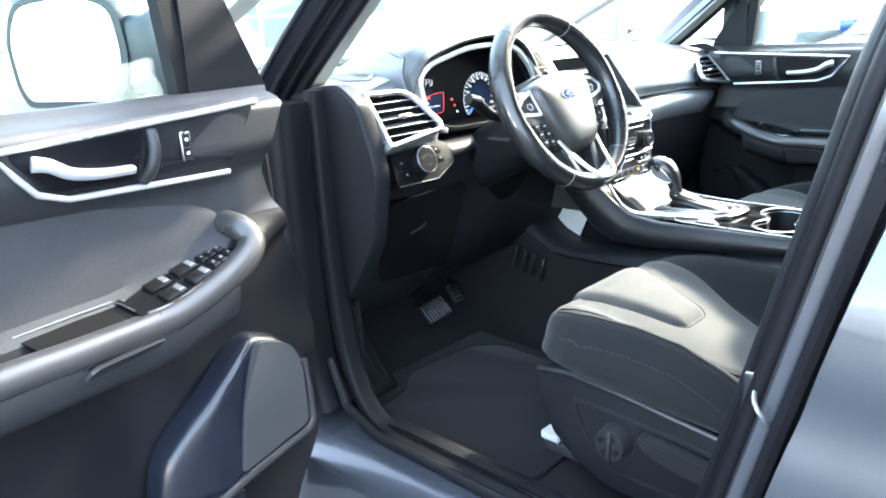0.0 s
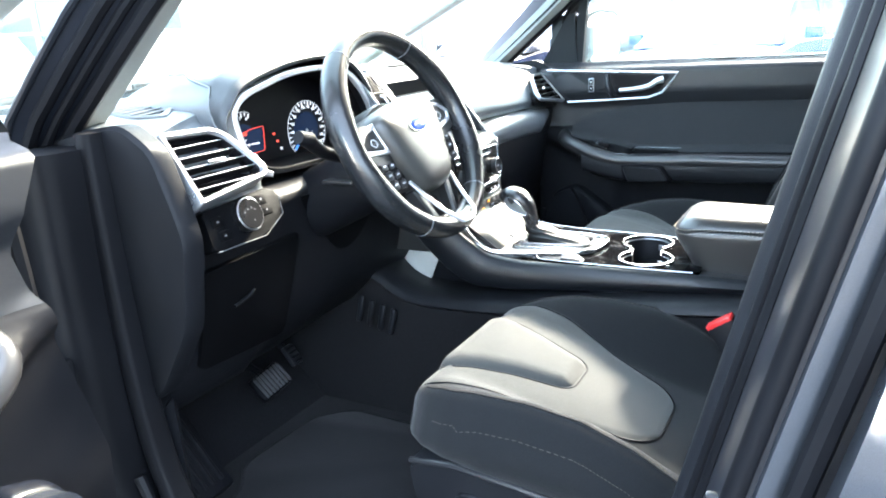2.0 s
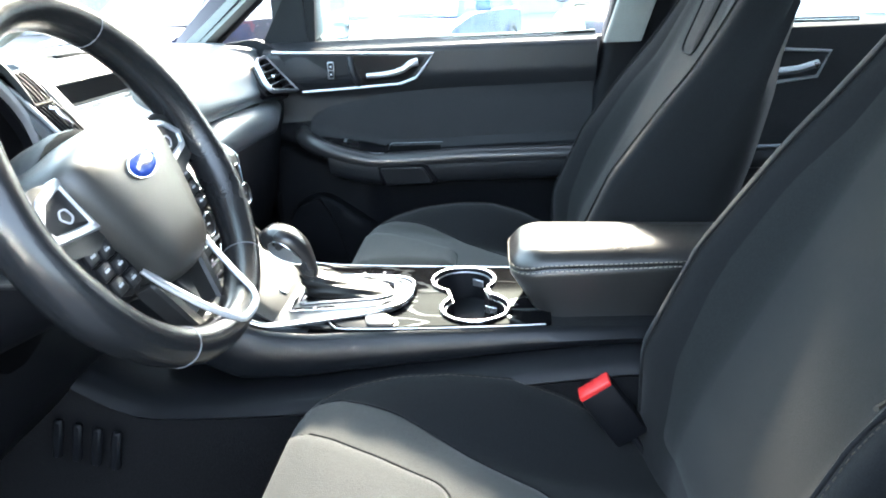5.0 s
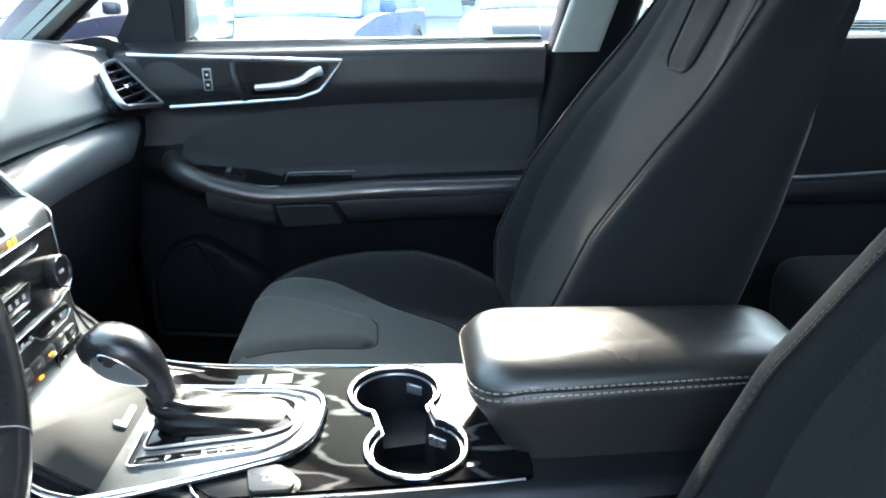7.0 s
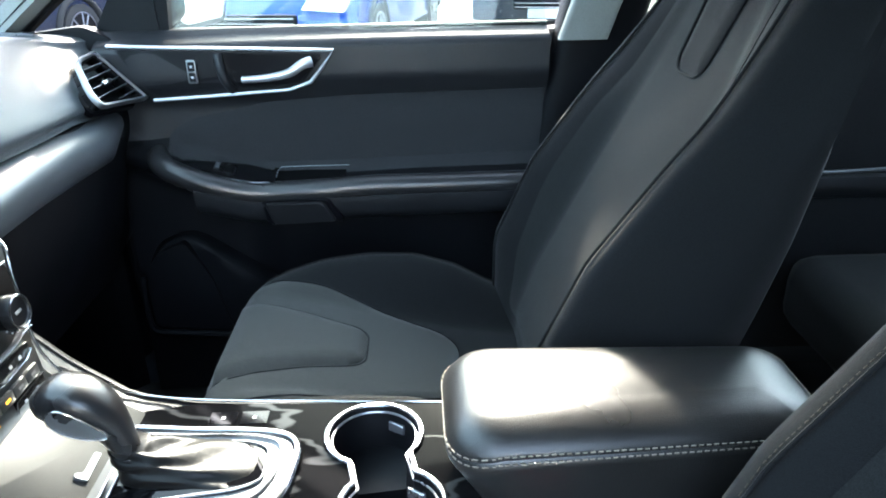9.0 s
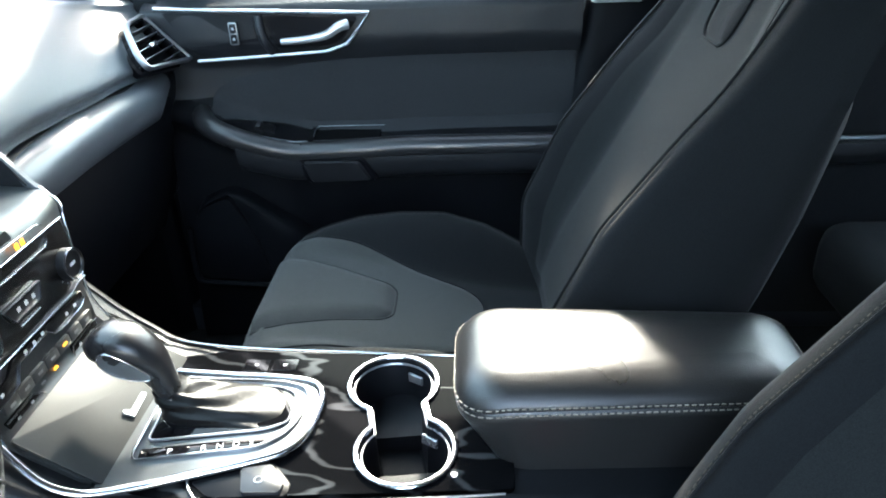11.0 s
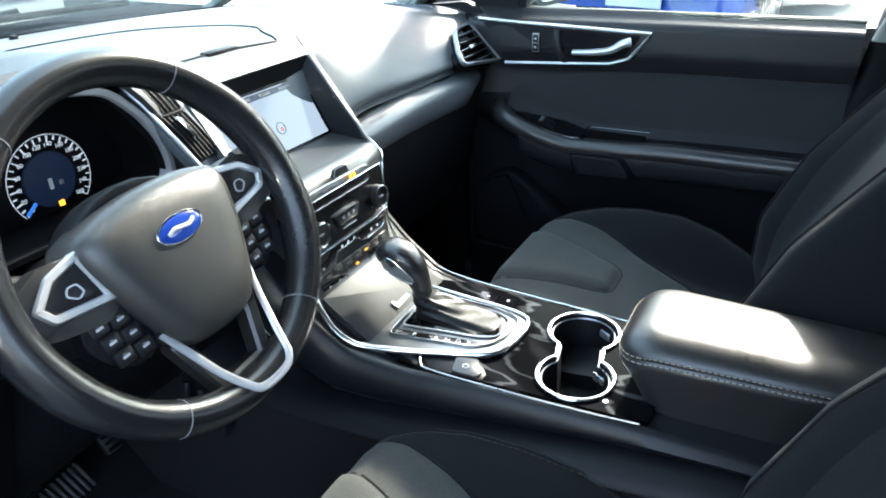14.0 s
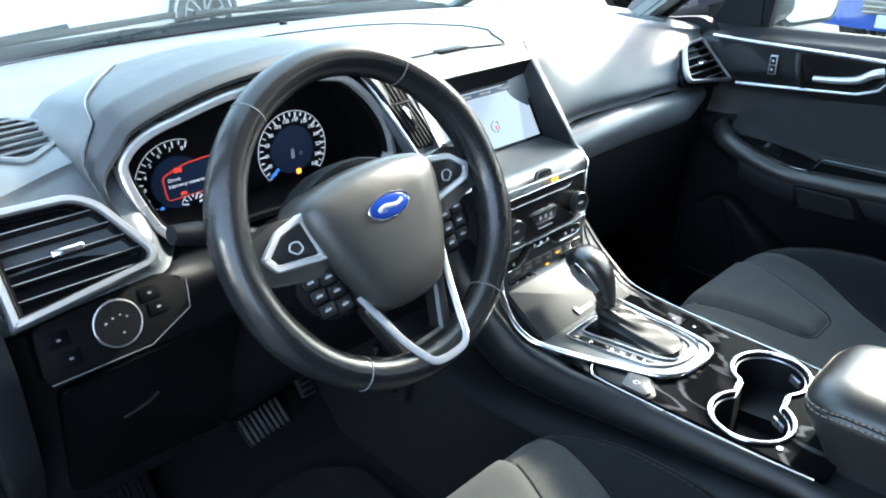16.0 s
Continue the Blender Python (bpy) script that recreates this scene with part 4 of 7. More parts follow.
for deg in (54, 124, 236, 306):
    t = radians(deg)
    part("rim_seam", tube([RO + Vector(((RW + TR * 0.955 * math.cos(a)) * math.cos(t), (RW + TR * 0.955 * math.cos(a)) * math.sin(t), TR * 1.155 * math.sin(a))) for a in [2 * math.pi * j / 20 for j in range(20)]], 0.0005, 6, True), GREYPRINT, wheel)
hub_poly = [(-0.090, 0.042), (-0.058, 0.058), (0.0, 0.064), (0.058, 0.058), (0.090, 0.042), (0.083, -0.005), (0.064, -0.055), (0.046, -0.084), (0.018, -0.094), (-0.018, -0.094), (-0.046, -0.084), (-0.064, -0.055), (-0.083, -0.005)]
HP = [(p.x, p.y) for p in smooth_path([(x, y, 0) for x, y in hub_poly], 5, True)]
rings = []
for s, z in [(1.0, -0.035), (1.0, 0.006), (0.97, 0.018), (0.90, 0.026), (0.78, 0.031), (0.5, 0.034), (0.2, 0.035)]:
    rings.append([Vector((x * s, (y + 0.012) * s - 0.012, z)) for x, y in HP])
hub = part("airbag_cover", loft(rings), HUBPLASTIC, wheel, "grained airbag cover")
for sx in (-1, 1):
    part("cover_crease", tube(smooth_path([(sx * 0.060, 0.050, 0.0235), (sx * 0.055, 0.03, 0.0295), (sx * 0.049, 0.0, 0.0315), (sx * 0.038, -0.05, 0.0305), (sx * 0.030, -0.075, 0.0260)], 6), 0.0016, 8), HUBPLASTIC, hub)
bm = bmesh.new()
bmesh.ops.create_uvsphere(bm, u_segments=32, v_segments=12, radius=1)
bm.transform(Matrix.Translation((0, 0.014, 0.0345)) @ Matrix.Diagonal((0.0275, 0.0125, 0.0035, 1)))
badge = part("badge", bm, BADGEBLUE, hub, "blue oval badge with chrome edge")
part("badge_edge", tube([Vector((0.0275 * math.cos(t), 0.014 + 0.0125 * math.sin(t), 0.0355)) for t in [2 * math.pi * i / 40 for i in range(40)]], 0.0011, 6, True), CHROME, hub)
part("badge_stroke", tube(smooth_path([(-0.017, 0.0125, 0.0372), (-0.009, 0.0155, 0.0385), (0.0, 0.0140, 0.0388), (0.009, 0.0130, 0.0385), (0.017, 0.0160, 0.0372)], 4), 0.0021, 6, flat=0.5), MARK, hub)
part("cover_print", rbox(-0.013, 0.009, -0.040, -0.036, 0.0320, 0.0326, 0, 1), GREYPRINT, hub)
part("cover_print", rbox(-0.005, 0.002, -0.056, -0.049, 0.0312, 0.0318, 0, 1), GREYPRINT, hub)
for sx in (-1, 1):
    sp = [(sx * 0.075, 0.040), (sx * 0.120, 0.046), (sx * 0.158, 0.032), (sx * 0.160, -0.006), (sx * 0.138, -0.014), (sx * 0.098, -0.024), (sx * 0.070, -0.020)]
    spoke = part("spoke", prism(round_poly(sp, 0.006, 3), -0.016, 0.010, None, 0.004), LEATHER, wheel)
    tri = [(sx * 0.086, 0.044), (sx * 0.122, 0.037), (sx * 0.147, 0.017), (sx * 0.137, -0.001), (sx * 0.077, -0.011)]
    part("spoke_trim", frame_ring(round_poly(tri, 0.004, 3), 0.0080, 0.004, 0.0145, None, 0.002), TRIM, spoke, "satin silver spoke trim")
    pad = part("cursor_pad", prism(round_poly([(x * 0.76 + sx * 0.026, y * 0.68 + 0.006) for x, y in tri], 0.004, 3), 0.004, 0.0125, None, 0.002), BUTTON, spoke)
    part("pad_ring", frame_ring(round_poly([(sx * 0.099, 0.010), (sx * 0.108, 0.006), (sx * 0.117, 0.014), (sx * 0.112, 0.021), (sx * 0.102, 0.020)], 0.003, 2), 0.0014, 0.012, 0.0138), MARK, spoke)
    low = [(sx * 0.080, -0.017), (sx * 0.120, -0.011), (sx * 0.126, -0.036), (sx * 0.112, -0.062), (sx * 0.088, -0.074), (sx * 0.066, -0.070), (sx * 0.066, -0.050)]
    pod = part("switch_pod", prism(round_poly(low, 0.007, 3), -0.012, 0.006, None, 0.003), HARD, spoke)
    for i in range(6):
        bx = sx * (0.086 + 0.021 * (i % 2) - 0.003 * (i // 2))
        by = -0.027 - 0.0165 * (i // 2) + 0.003 * (i % 2)
        part("pod_key", rbox(bx - 0.0095, bx + 0.0095, by - 0.0075, by + 0.0075, 0.004, 0.0095, 0.0025, 2), BUTTON, spoke)
        part("key_mark", rbox(bx - 0.0038, bx + 0.0038, by - 0.0012, by + 0.0012, 0.0094, 0.0099, 0, 1), MARK, spoke)
        part("key_mark", rbox(bx - 0.0024, bx + 0.0010, by + 0.0020, by + 0.0031, 0.0094, 0.0099, 0, 1), GREYPRINT, spoke)
# lower double spoke with silver V
v_out = [(-0.060, -0.076), (0.062, -0.076), (0.036, -0.157), (-0.034, -0.157)]
low = part("lower_spoke", frame_ring(round_poly(v_out, 0.010, 3), 0.017, -0.016, 0.004, None, 0.003), LEATHER, wheel)
vee = smooth_path([(-0.060, -0.062, 0.006), (-0.052, -0.088, 0.012), (-0.042, -0.124, 0.025), (-0.030, -0.150, 0.036)], 4)[:-1] + smooth_path([(-0.030, -0.150, 0.036), (-0.022, -0.158, 0.0390), (-0.001, -0.161, 0.040), (0.020, -0.159, 0.0390), (0.030, -0.150, 0.036)], 3)[:-1] + smooth_path([(0.030, -0.150, 0.036), (0.041, -0.124, 0.025), (0.056, -0.088, 0.012), (0.066, -0.062, 0.006)], 4)
part("silver_vee", tube(vee, 0.0044, 8, flat=0.7), TRIM, low, "satin silver lower trim")
part("hub_back", prism([(0.10 * math.cos(2 * math.pi * i / 24), 0.085 * math.sin(2 * math.pi * i / 24) - 0.01) for i in range(24)], -0.06, -0.014, None, 0.01), HARD, wheel)
# column shroud and stalks
column = thing("steering_column", "black steering column shroud with two stalks", "steering column")
rings = []
for s, d, h in [(0.75, 0.05, 0.0), (1.0, 0.075, 0.0), (1.05, 0.14, 0.0), (1.05, 0.24, -0.01)]:
    c0 = WC - WN * d + Vector((0, 0, -0.012))
    rings.append([c0 + Vector((0.062 * s * math.cos(t), 0, 0)) + WU * (0.058 * s * math.sin(t) - 0.012) for t in [2 * math.pi * i / 24 for i in range(24)]])
part("shroud", loft(rings), HARD, column)
for sx in (-1, 1):
    a = WC - WN * 0.085 + Vector((sx * 0.055, 0, 0)) + WU * 0.012
    path = [a, a + Vector((sx * 0.06, 0.000, 0.020)), a + Vector((sx * 0.122, -0.020, 0.050))]
    st = part("stalk", tube(smooth_path(path, 5), 0.0085, 12, taper=0.012), HARD, column)
    part("stalk_tip", tube([path[2] + Vector((sx * d, -0.14 * d, 0.3 * d)) for d in (-0.006, 0.0, 0.012, 0.020, 0.0235)], 0.0125, 14, taper=0.0095), HARD, st)
part("shroud_plate", rbox(-0.03, 0.03, -0.002, 0.004, -0.02, 0.02, 0.002, 2, plane_at(WC - WN * 0.10 + Vector((-0.064, 0, -0.02)), (0, 1, 0), (0, 0, 1))), BUTTON, column)

# ---- centre console ----
console = thing("centre_console", "black centre console with gloss deck and chrome edge", "console")


def con_ring(y):
    zt = table([(0.20, 0.735), (0.60, 0.738), (0.90, 0.738), (0.97, 0.748), (1.03, 0.790), (1.10, 0.86), (1.20, 0.90)], y)
    hw = table([(0.20, 0.104), (0.60, 0.110), (0.85, 0.126), (1.0, 0.140), (1.20, 0.145)], y)
    zl = table([(0.20, 0.722), (0.47, 0.713), (0.66, 0.698), (0.917, 0.677), (1.0, 0.679), (1.05, 0.703), (1.10, 0.748), (1.15, 0.80), (1.20, 0.85)], y)
    zl = min(zl, zt - 0.022)
    core = table([(0.20, 0.085), (0.97, 0.100), (1.02, 0.060), (1.06, 0.044), (1.20, 0.040)], y)
    zd = 0.655 if 0.585 < y < 0.76 else zt - 0.003
    half = [(core, 0.34), (core, zl - 0.004), (hw - 0.012, zl - 0.004), (hw + 0.004, zl), (hw + 0.012, zl + 0.010), (hw + 0.014, (zl + zt) / 2), (hw + 0.007, zt - 0.006), (hw, zt), (hw - 0.004, zt), (hw - 0.005, zd)]
    return [Vector((-x, y, z)) for x, z in half] + [Vector((x, y, z)) for x, z in reversed(half)]


part("console_body", loft([con_ring(0.16 + 1.02 * i / 50) for i in range(51)]), CONSKIN, console, angle=50)
CA, CB, CR = Vector((-0.054, 0.668)), Vector((0.052, 0.690)), 0.049


def eight(grow):
    pts = []
    d = (CB - CA)
    ax = math.atan2(d.y, d.x)
    r = CR + grow
    half = radians(38)
    for c, t0 in ((CA, ax), (CB, ax + math.pi)):
        for i in range(25):
            t = t0 + half + (2 * math.pi - 2 * half) * i / 24
            pts.append((c.x + r * math.cos(t), c.y + r * math.sin(t)))
    return pts


bm = bmesh.new()
for z in (0.742, 0.736):
    loops = []
    for poly in (round_poly([(-0.104, 0.56), (0.104, 0.56), (0.118, 0.90), (0.106, 0.955), (-0.106, 0.955), (-0.118, 0.90)], 0.01), eight(0.0)):
        vs = [bm.verts.new((x, y, z)) for x, y in poly]
        loops += [bm.edges.new((vs[i], vs[(i + 1) % len(vs)])) for i in range(len(vs))]
    bmesh.ops.triangle_fill(bm, edges=loops, use_beauty=True)
deck = part("deck", bm, DECK, console, "gloss black deck", smooth=False)
part("edge_trim", tube(smooth_path([(0.104, 0.56, 0.742), (0.112, 0.72, 0.743), (0.122, 0.87, 0.743), (0.130, 0.955, 0.748), (0.126, 1.0, 0.770), (0.114, 1.035, 0.80)], 5), 0.0016, 8), CHROME, console, "slim chrome edge")
# selector gate: a satin panel with a broad rim that sweeps up to the stack
GATE = [(-0.117, 0.955), (-0.107, 0.914), (-0.093, 0.871), (-0.076, 0.821), (-0.062, 0.789), (-0.041, 0.773), (-0.009, 0.767), (0.030, 0.767), (0.052, 0.784), (0.061, 0.831), (0.064, 0.875), (0.071, 0.944)]
gate = part("selector_gate", prism(GATE + [(0.073, 0.961), (-0.119, 0.961)], 0.738, 0.7475, None, 0.001), GATEPANEL, console, "satin grey selector panel")
sweep = [(-0.113, 1.035, 0.802), (-0.124, 1.000, 0.770), (-0.123, 0.975, 0.755)] + [(x, y, 0.7485) for x, y in GATE]
part("gate_rim", tube(smooth_path(sweep, 4), 0.0042, 10, flat=0.7), CHROME, gate, "broad chrome rim")
RINGP = round_poly([(-0.078, 0.941), (0.058, 0.946), (0.050, 0.812), (0.040, 0.787), (0.022, 0.779), (-0.014, 0.781), (-0.040, 0.793), (-0.058, 0.818)], [0.01, 0.012, 0.012, 0.01, 0.01, 0.01, 0.01, 0.01], 3)
part("gate_ring", frame_ring(RINGP, 0.0022, 0.744, 0.7512, None, 0.001), CHROME, gate)
OPEN = [(-0.050, 0.934), (0.046, 0.938), (0.040, 0.815), (0.028, 0.793), (-0.020, 0.792), (-0.032, 0.815)]
part("gate_floor", prism(round_poly(OPEN, 0.010, 3), 0.744, 0.7490, None, 0.0005), PIANO, gate)
part("gate_edge", frame_ring(round_poly(OPEN, 0.010, 3), 0.0022, 0.7485, 0.7510, None, 0.0006), SILVER, gate)
part("letter_strip", prism(round_poly([(-0.074, 0.934), (-0.059, 0.936), (-0.040, 0.812), (-0.052, 0.814)], 0.003, 2), 0.746, 0.7484, None, 0.0004), PIANO, gate)
for s, y in zip("PRNDS", (0.905, 0.872, 0.856, 0.840, 0.825)):
    text(s, 0.0105, Matrix.Translation((-0.0625 + 0.165 * (0.905 - y), y, 0.7486)) @ Matrix.Rotation(radians(-80), 4, "Z"), MARK, gate)
part("panel_gap", rbox(-0.122, 0.075, 0.9615, 0.9645, 0.735, 0.7490, 0, 1), GAUGEBLACK, console)
# parking brake tray and switch
tray = part("brake_tray", prism(round_poly([(-0.098, 0.872), (-0.117, 0.850), (-0.115, 0.776), (-0.100, 0.774), (-0.072, 0.796), (-0.085, 0.838)], 0.004), 0.739, 0.7432, None, 0.001), GAUGEBLACK, console)
sw = part("parking_brake_switch", prism(round_poly([(-0.115, 0.818), (-0.114, 0.782), (-0.102, 0.780), (-0.078, 0.797), (-0.084, 0.826)], 0.003), 0.742, 0.7475, None, 0.001), PLASTICGREY, tray, "grey parking brake switch")
part("switch_mark", tube([Vector((-0.099 + 0.004 * math.cos(t), 0.805 + 0.004 * math.sin(t), 0.7478)) for t in [2 * math.pi * i / 16 for i in range(16)]], 0.0007, 5, True), MARK, sw)
part("tray_edge", tube(smooth_path([(-0.097, 0.876, 0.7440), (-0.114, 0.866, 0.7440), (-0.122, 0.845, 0.7435), (-0.121, 0.727, 0.7435), (-0.116, 0.634, 0.7430), (-0.110, 0.570, 0.7425)], 5), 0.0012, 8), SILVER, console, "slim chrome edge")
# flush keys on the passenger side of the gate
for i in range(2):
    k = part("console_key", rbox(0.078, 0.100, 0.842 - 0.034 * i, 0.872 - 0.034 * i, 0.742, 0.7428, 0.0003, 1), PIANO, console)
    part("key_mark", rbox(0.087, 0.091, 0.855 - 0.034 * i, 0.859 - 0.034 * i, 0.7428, 0.7431, 0, 1), MARK, k)
# cup holders: figure-eight chrome rim over a well
cups = thing("cup_holder", "double cup holder with chrome figure-eight rim", "cup holder")
part("rim", tube([Vector((x, y, 0.7445)) for x, y in eight(0.001)], 0.0031, 8, True, flat=0.75), CHROME, cups, "chrome rim")
part("inner_rim", tube([Vector((x, y, 0.7385)) for x, y in eight(-0.0045)], 0.0013, 6, True), SILVER, cups)
well = part("well", loft([[Vector((x, y, z)) for x, y in eight(g)] for g, z in [(-0.001, 0.744), (-0.004, 0.735), (-0.008, 0.668), (-0.014, 0.664)]], caps=False), HARD, cups)
part("well_floor", prism(eight(-0.012), 0.660, 0.665), HARD, cups)
for c in (CA, CB):
    part("spring_tab", rbox(-0.010, 0.010, -0.002, 0.002, -0.006, 0.006, 0.001, 1, Matrix.Translation((c.x + 0.036, c.y - 0.022, 0.722)) @ Matrix.Rotation(radians(58), 4, "Z")), SILVER, cups)
part("deck_stud", tube([(-0.088, 0.618, 0.740), (-0.088, 0.618, 0.7445)], 0.0035, 10), CHROME, console)

# gear lever
lever = thing("gear_lever", "dark satin gear lever with chrome inlay and gaiter", "gear lever", at=(0.008, 0.880, 0.742))
gaiter = []
GK = [(0.0, 0.036, 0.066, 0.0, -0.012), (1.0, 0.037, 0.064, 0.006, -0.010), (2.0, 0.033, 0.052, 0.012, 0.0), (3.0, 0.027, 0.038, 0.018, 0.016), (4.0, 0.025, 0.031, 0.023, 0.026), (5.0, 0.020, 0.024, 0.029, 0.038), (6.0, 0.017, 0.018, 0.035, 0.044)]
for q in range(25):
    k = q / 4
    w, l, z, dy = [table([(g[0], g[i]) for g in GK], k) for i in (1, 2, 3, 4)]
    ring = []
    for i in range(40):
        t = 2 * math.pi * i / 40
        fold = 1 + (0.05 * math.sin(3.1 * k + 2.0 * math.sin(t)) + 0.03 * math.sin(7 * t + 1.7 * k)) * step(0.2, 1.2, k) * (1 - step(5.2, 6.0, k))
        ring.append(Vector((w * fold * (abs(math.cos(t)) ** 0.6) * math.copysign(1, math.cos(t)), dy + l * fold * (abs(math.sin(t)) ** 0.6) * math.copysign(1, math.sin(t)), z + 0.0015 * math.sin(5 * t + 2.6 * k))))
    gaiter.append(ring)
part("gaiter", loft(gaiter), GAITER, lever, "creased leather gaiter", angle=70)
ax = [(-0.005, 0.043, 0.026), (-0.006, 0.046, 0.044), (-0.006, 0.052, 0.060), (-0.007, 0.061, 0.076), (-0.008, 0.076, 0.090), (-0.008, 0.096, 0.097), (-0.008, 0.110, 0.094)]
wid = [(0.0125, 0.0125), (0.0132, 0.0132), (0.0160, 0.0165), (0.0210, 0.0210), (0.0255, 0.0228), (0.0250, 0.0200), (0.0185, 0.0125)]
rings = []


def bulge(t):
    """A rounded square: cosine and sine pushed outwards."""
    c, q = math.cos(t), math.sin(t)
    k = (abs(c) ** 3 + abs(q) ** 3) ** (-1 / 3)
    return c * k, q * k


for i, (p, (wx, wy)) in enumerate(zip(ax, wid)):
    d = (Vector(ax[min(i + 1, 6)]) - Vector(ax[max(i - 1, 0)])).normalized()
    v = Vector((1, 0, 0)).cross(d)
    rings.append([Vector(p) + Vector((wx * c, 0, 0)) - v * (wy * q) for c, q in [bulge(2 * math.pi * j / 24) for j in range(24)]])
fine_rings = [[smooth_path([r[j] for r in rings], 4)[q] for j in range(24)] for q in range(25)]
kn = part("knob", loft(fine_rings), KNOB, lever, "dark satin knob with chrome side inlay", angle=60)
inl = []
for k, a in ((1.0, 0.006), (0.93, 0.0005), (0.6, 0.0002), (0.2, 0.0)):
    ring = []
    for j in range(20):
        t = 2 * math.pi * j / 20
        p, q = 0.030 * math.cos(t) * k, (0.0125 + 0.004 * math.cos(t)) * math.sin(t) * k
        ring.append(Vector((-0.0342 + a - 0.0012 * (1 - p / 0.030) + 0.0034 * (1 - p / 0.030) ** 2, 0.072 + p * 0.80 - q * 0.58, 0.078 + p * 0.62 + q * 0.80)))
    inl.append(ring)
inlay = part("inlay", loft(inl), SATIN, kn, "dark satin side inlay")
part("inlay_edge", tube([p + Vector((-0.0006, 0, 0)) for p in inl[1]], 0.0011, 8, True), CHROME, inlay, "chrome inlay edge")
part("neck", tube([(-0.006, 0.050, 0.050), (-0.005, 0.046, 0.038), (-0.005, 0.043, 0.030)], 0.0140, 16, taper=0.0130), KNOB, kn)
part("collar", tube([(-0.005, 0.042, 0.025), (-0.005, 0.043, 0.029)], 0.0146, 16), CHROME, lever)

# armrest
arm = thing("armrest", "black leather centre armrest with pale double stitching", "armrest")


def arm_plan(inset, front=0.0):
    """Outline of the armrest in plan, drawn in by inset all round and by front at its nose."""
    a, b = 0.072 - inset, 0.084 - inset
    r, q = max(0.018, 0.050 - 0.8 * max(inset, 0.0)), max(0.012, 0.030 - 0.5 * max(inset, 0.0))
    return round_poly([(-a, 0.268 + inset), (a, 0.268 + inset), (b, 0.617 - inset - front), (-b, 0.617 - inset - front)], [q, q, r, r], 9)


def arm_level(z, inset, front=0.0):
    """One ring of the armrest; its joint dips towards the nose."""
    dip = 0.010 * step(0.775, 0.806, z) * (1 - step(0.824, 0.836, z))
    return [Vector((x + 0.004, y, z - dip * step(0.53, 0.612, y) - 0.006 * step(0.34, 0.275, y) * step(0.80, 0.836, z))) for x, y in arm_plan(inset, front)]


part("bin", loft([arm_level(*a) for a in [(0.660, 0.014, 0.050), (0.700, 0.010, 0.040), (0.745, 0.006, 0.024), (0.785, 0.002, 0.005), (0.802, 0.0005, 0.0), (0.8105, 0.0005, 0.0), (0.8140, 0.003, 0.0)]]), LEATHER, arm, "padded leather side", angle=50)
part("lid", loft([arm_level(*a) for a in [(0.8135, 0.004), (0.8155, 0.0006), (0.8180, -0.0006), (0.8220, 0.0006), (0.8268, 0.0046), (0.8308, 0.0115), (0.8338, 0.0210), (0.8358, 0.0350), (0.8366, 0.0500)]]), LEATHER, arm, "padded leather lid", angle=60)
for z, inset in ((0.8115, -0.0002), (0.8200, -0.0010)):
    edge = arm_level(z, inset)
    part("stitching", dashes(edge + edge[:1], 0.0042, 0.0026, 0.0006), STITCH, arm, "pale thread stitching", smooth=False)

# ---- front seats ----


def seat_half(y):
    """Half width of the cushion, narrowing to its rounded front corners."""
    return table([(0.27, 0.225), (0.40, 0.244), (0.60, 0.250), (0.76, 0.249), (0.82, 0.242), (0.86, 0.229), (0.885, 0.212), (0.905, 0.188), (0.920, 0.160)], y)


def cushion_top(x, y):
    """Height of the cushion's upper side; x from its middle, y along the car."""
    hw = seat_half(y)
    x *= 1 + step(0.08, 0.19, abs(x)) * (0.250 / hw - 1)
    a = abs(x)
    base = table([(0.27, 0.530), (0.40, 0.552), (0.48, 0.566), (0.55, 0.581), (0.62, 0.602), (0.70, 0.628), (0.78, 0.650), (0.84, 0.661), (0.875, 0.662), (0.895, 0.654), (0.910, 0.636), (0.917, 0.622), (0.920, 0.608)], y)
    ridge = table([(0.36, 0.005), (0.43, 0.022), (0.49, 0.052), (0.55, 0.076), (0.62, 0.082), (0.70, 0.064), (0.77, 0.042), (0.83, 0.020), (0.87, 0.006), (0.90, 0.0)], y)
    rise = step(0.118, 0.206, a) * ridge * (0.90 if x < 0 else 1.0)
    fall = step(0.204, 0.256, a) ** 1.6 * 0.050
    return base + rise - fall


def back_front(x, s):
    """Front of the backrest: s is the height over the hinge; returns y, z."""
    z = 0.62 + s
    y = table([(-0.04, 0.500), (0.0, 0.496), (0.10, 0.462), (0.26, 0.378), (0.42, 0.294), (0.55, 0.238), (0.70, 0.190), (0.80, 0.165)], s)
    a = abs(x)
    w = table([(0.0, 0.20), (0.2, 0.205), (0.40, 0.205), (0.55, 0.17), (0.62, 0.14), (0.80, 0.13)], s)
    prot = table([(0.0, 0.030), (0.12, 0.070), (0.25, 0.080), (0.36, 0.058), (0.46, 0.030), (0.6, 0.0), (0.8, 0.0)], s)
    y += step(w - 0.085, w + 0.004, a) * prot
    y -= step(w + 0.008, w + 0.064, a) ** 2 * table([(0.0, 0.135), (0.3, 0.110), (0.45, 0.068), (0.6, 0.040), (0.8, 0.03)], s)
    return y, z


def cf(x, y, h):
    return Vector((x, y, cushion_top(x, y) + h))


def bf(x, s, h):
    y, z = back_front(x, s)
    return Vector((x, y + h * 0.9, z + h * 0.45))


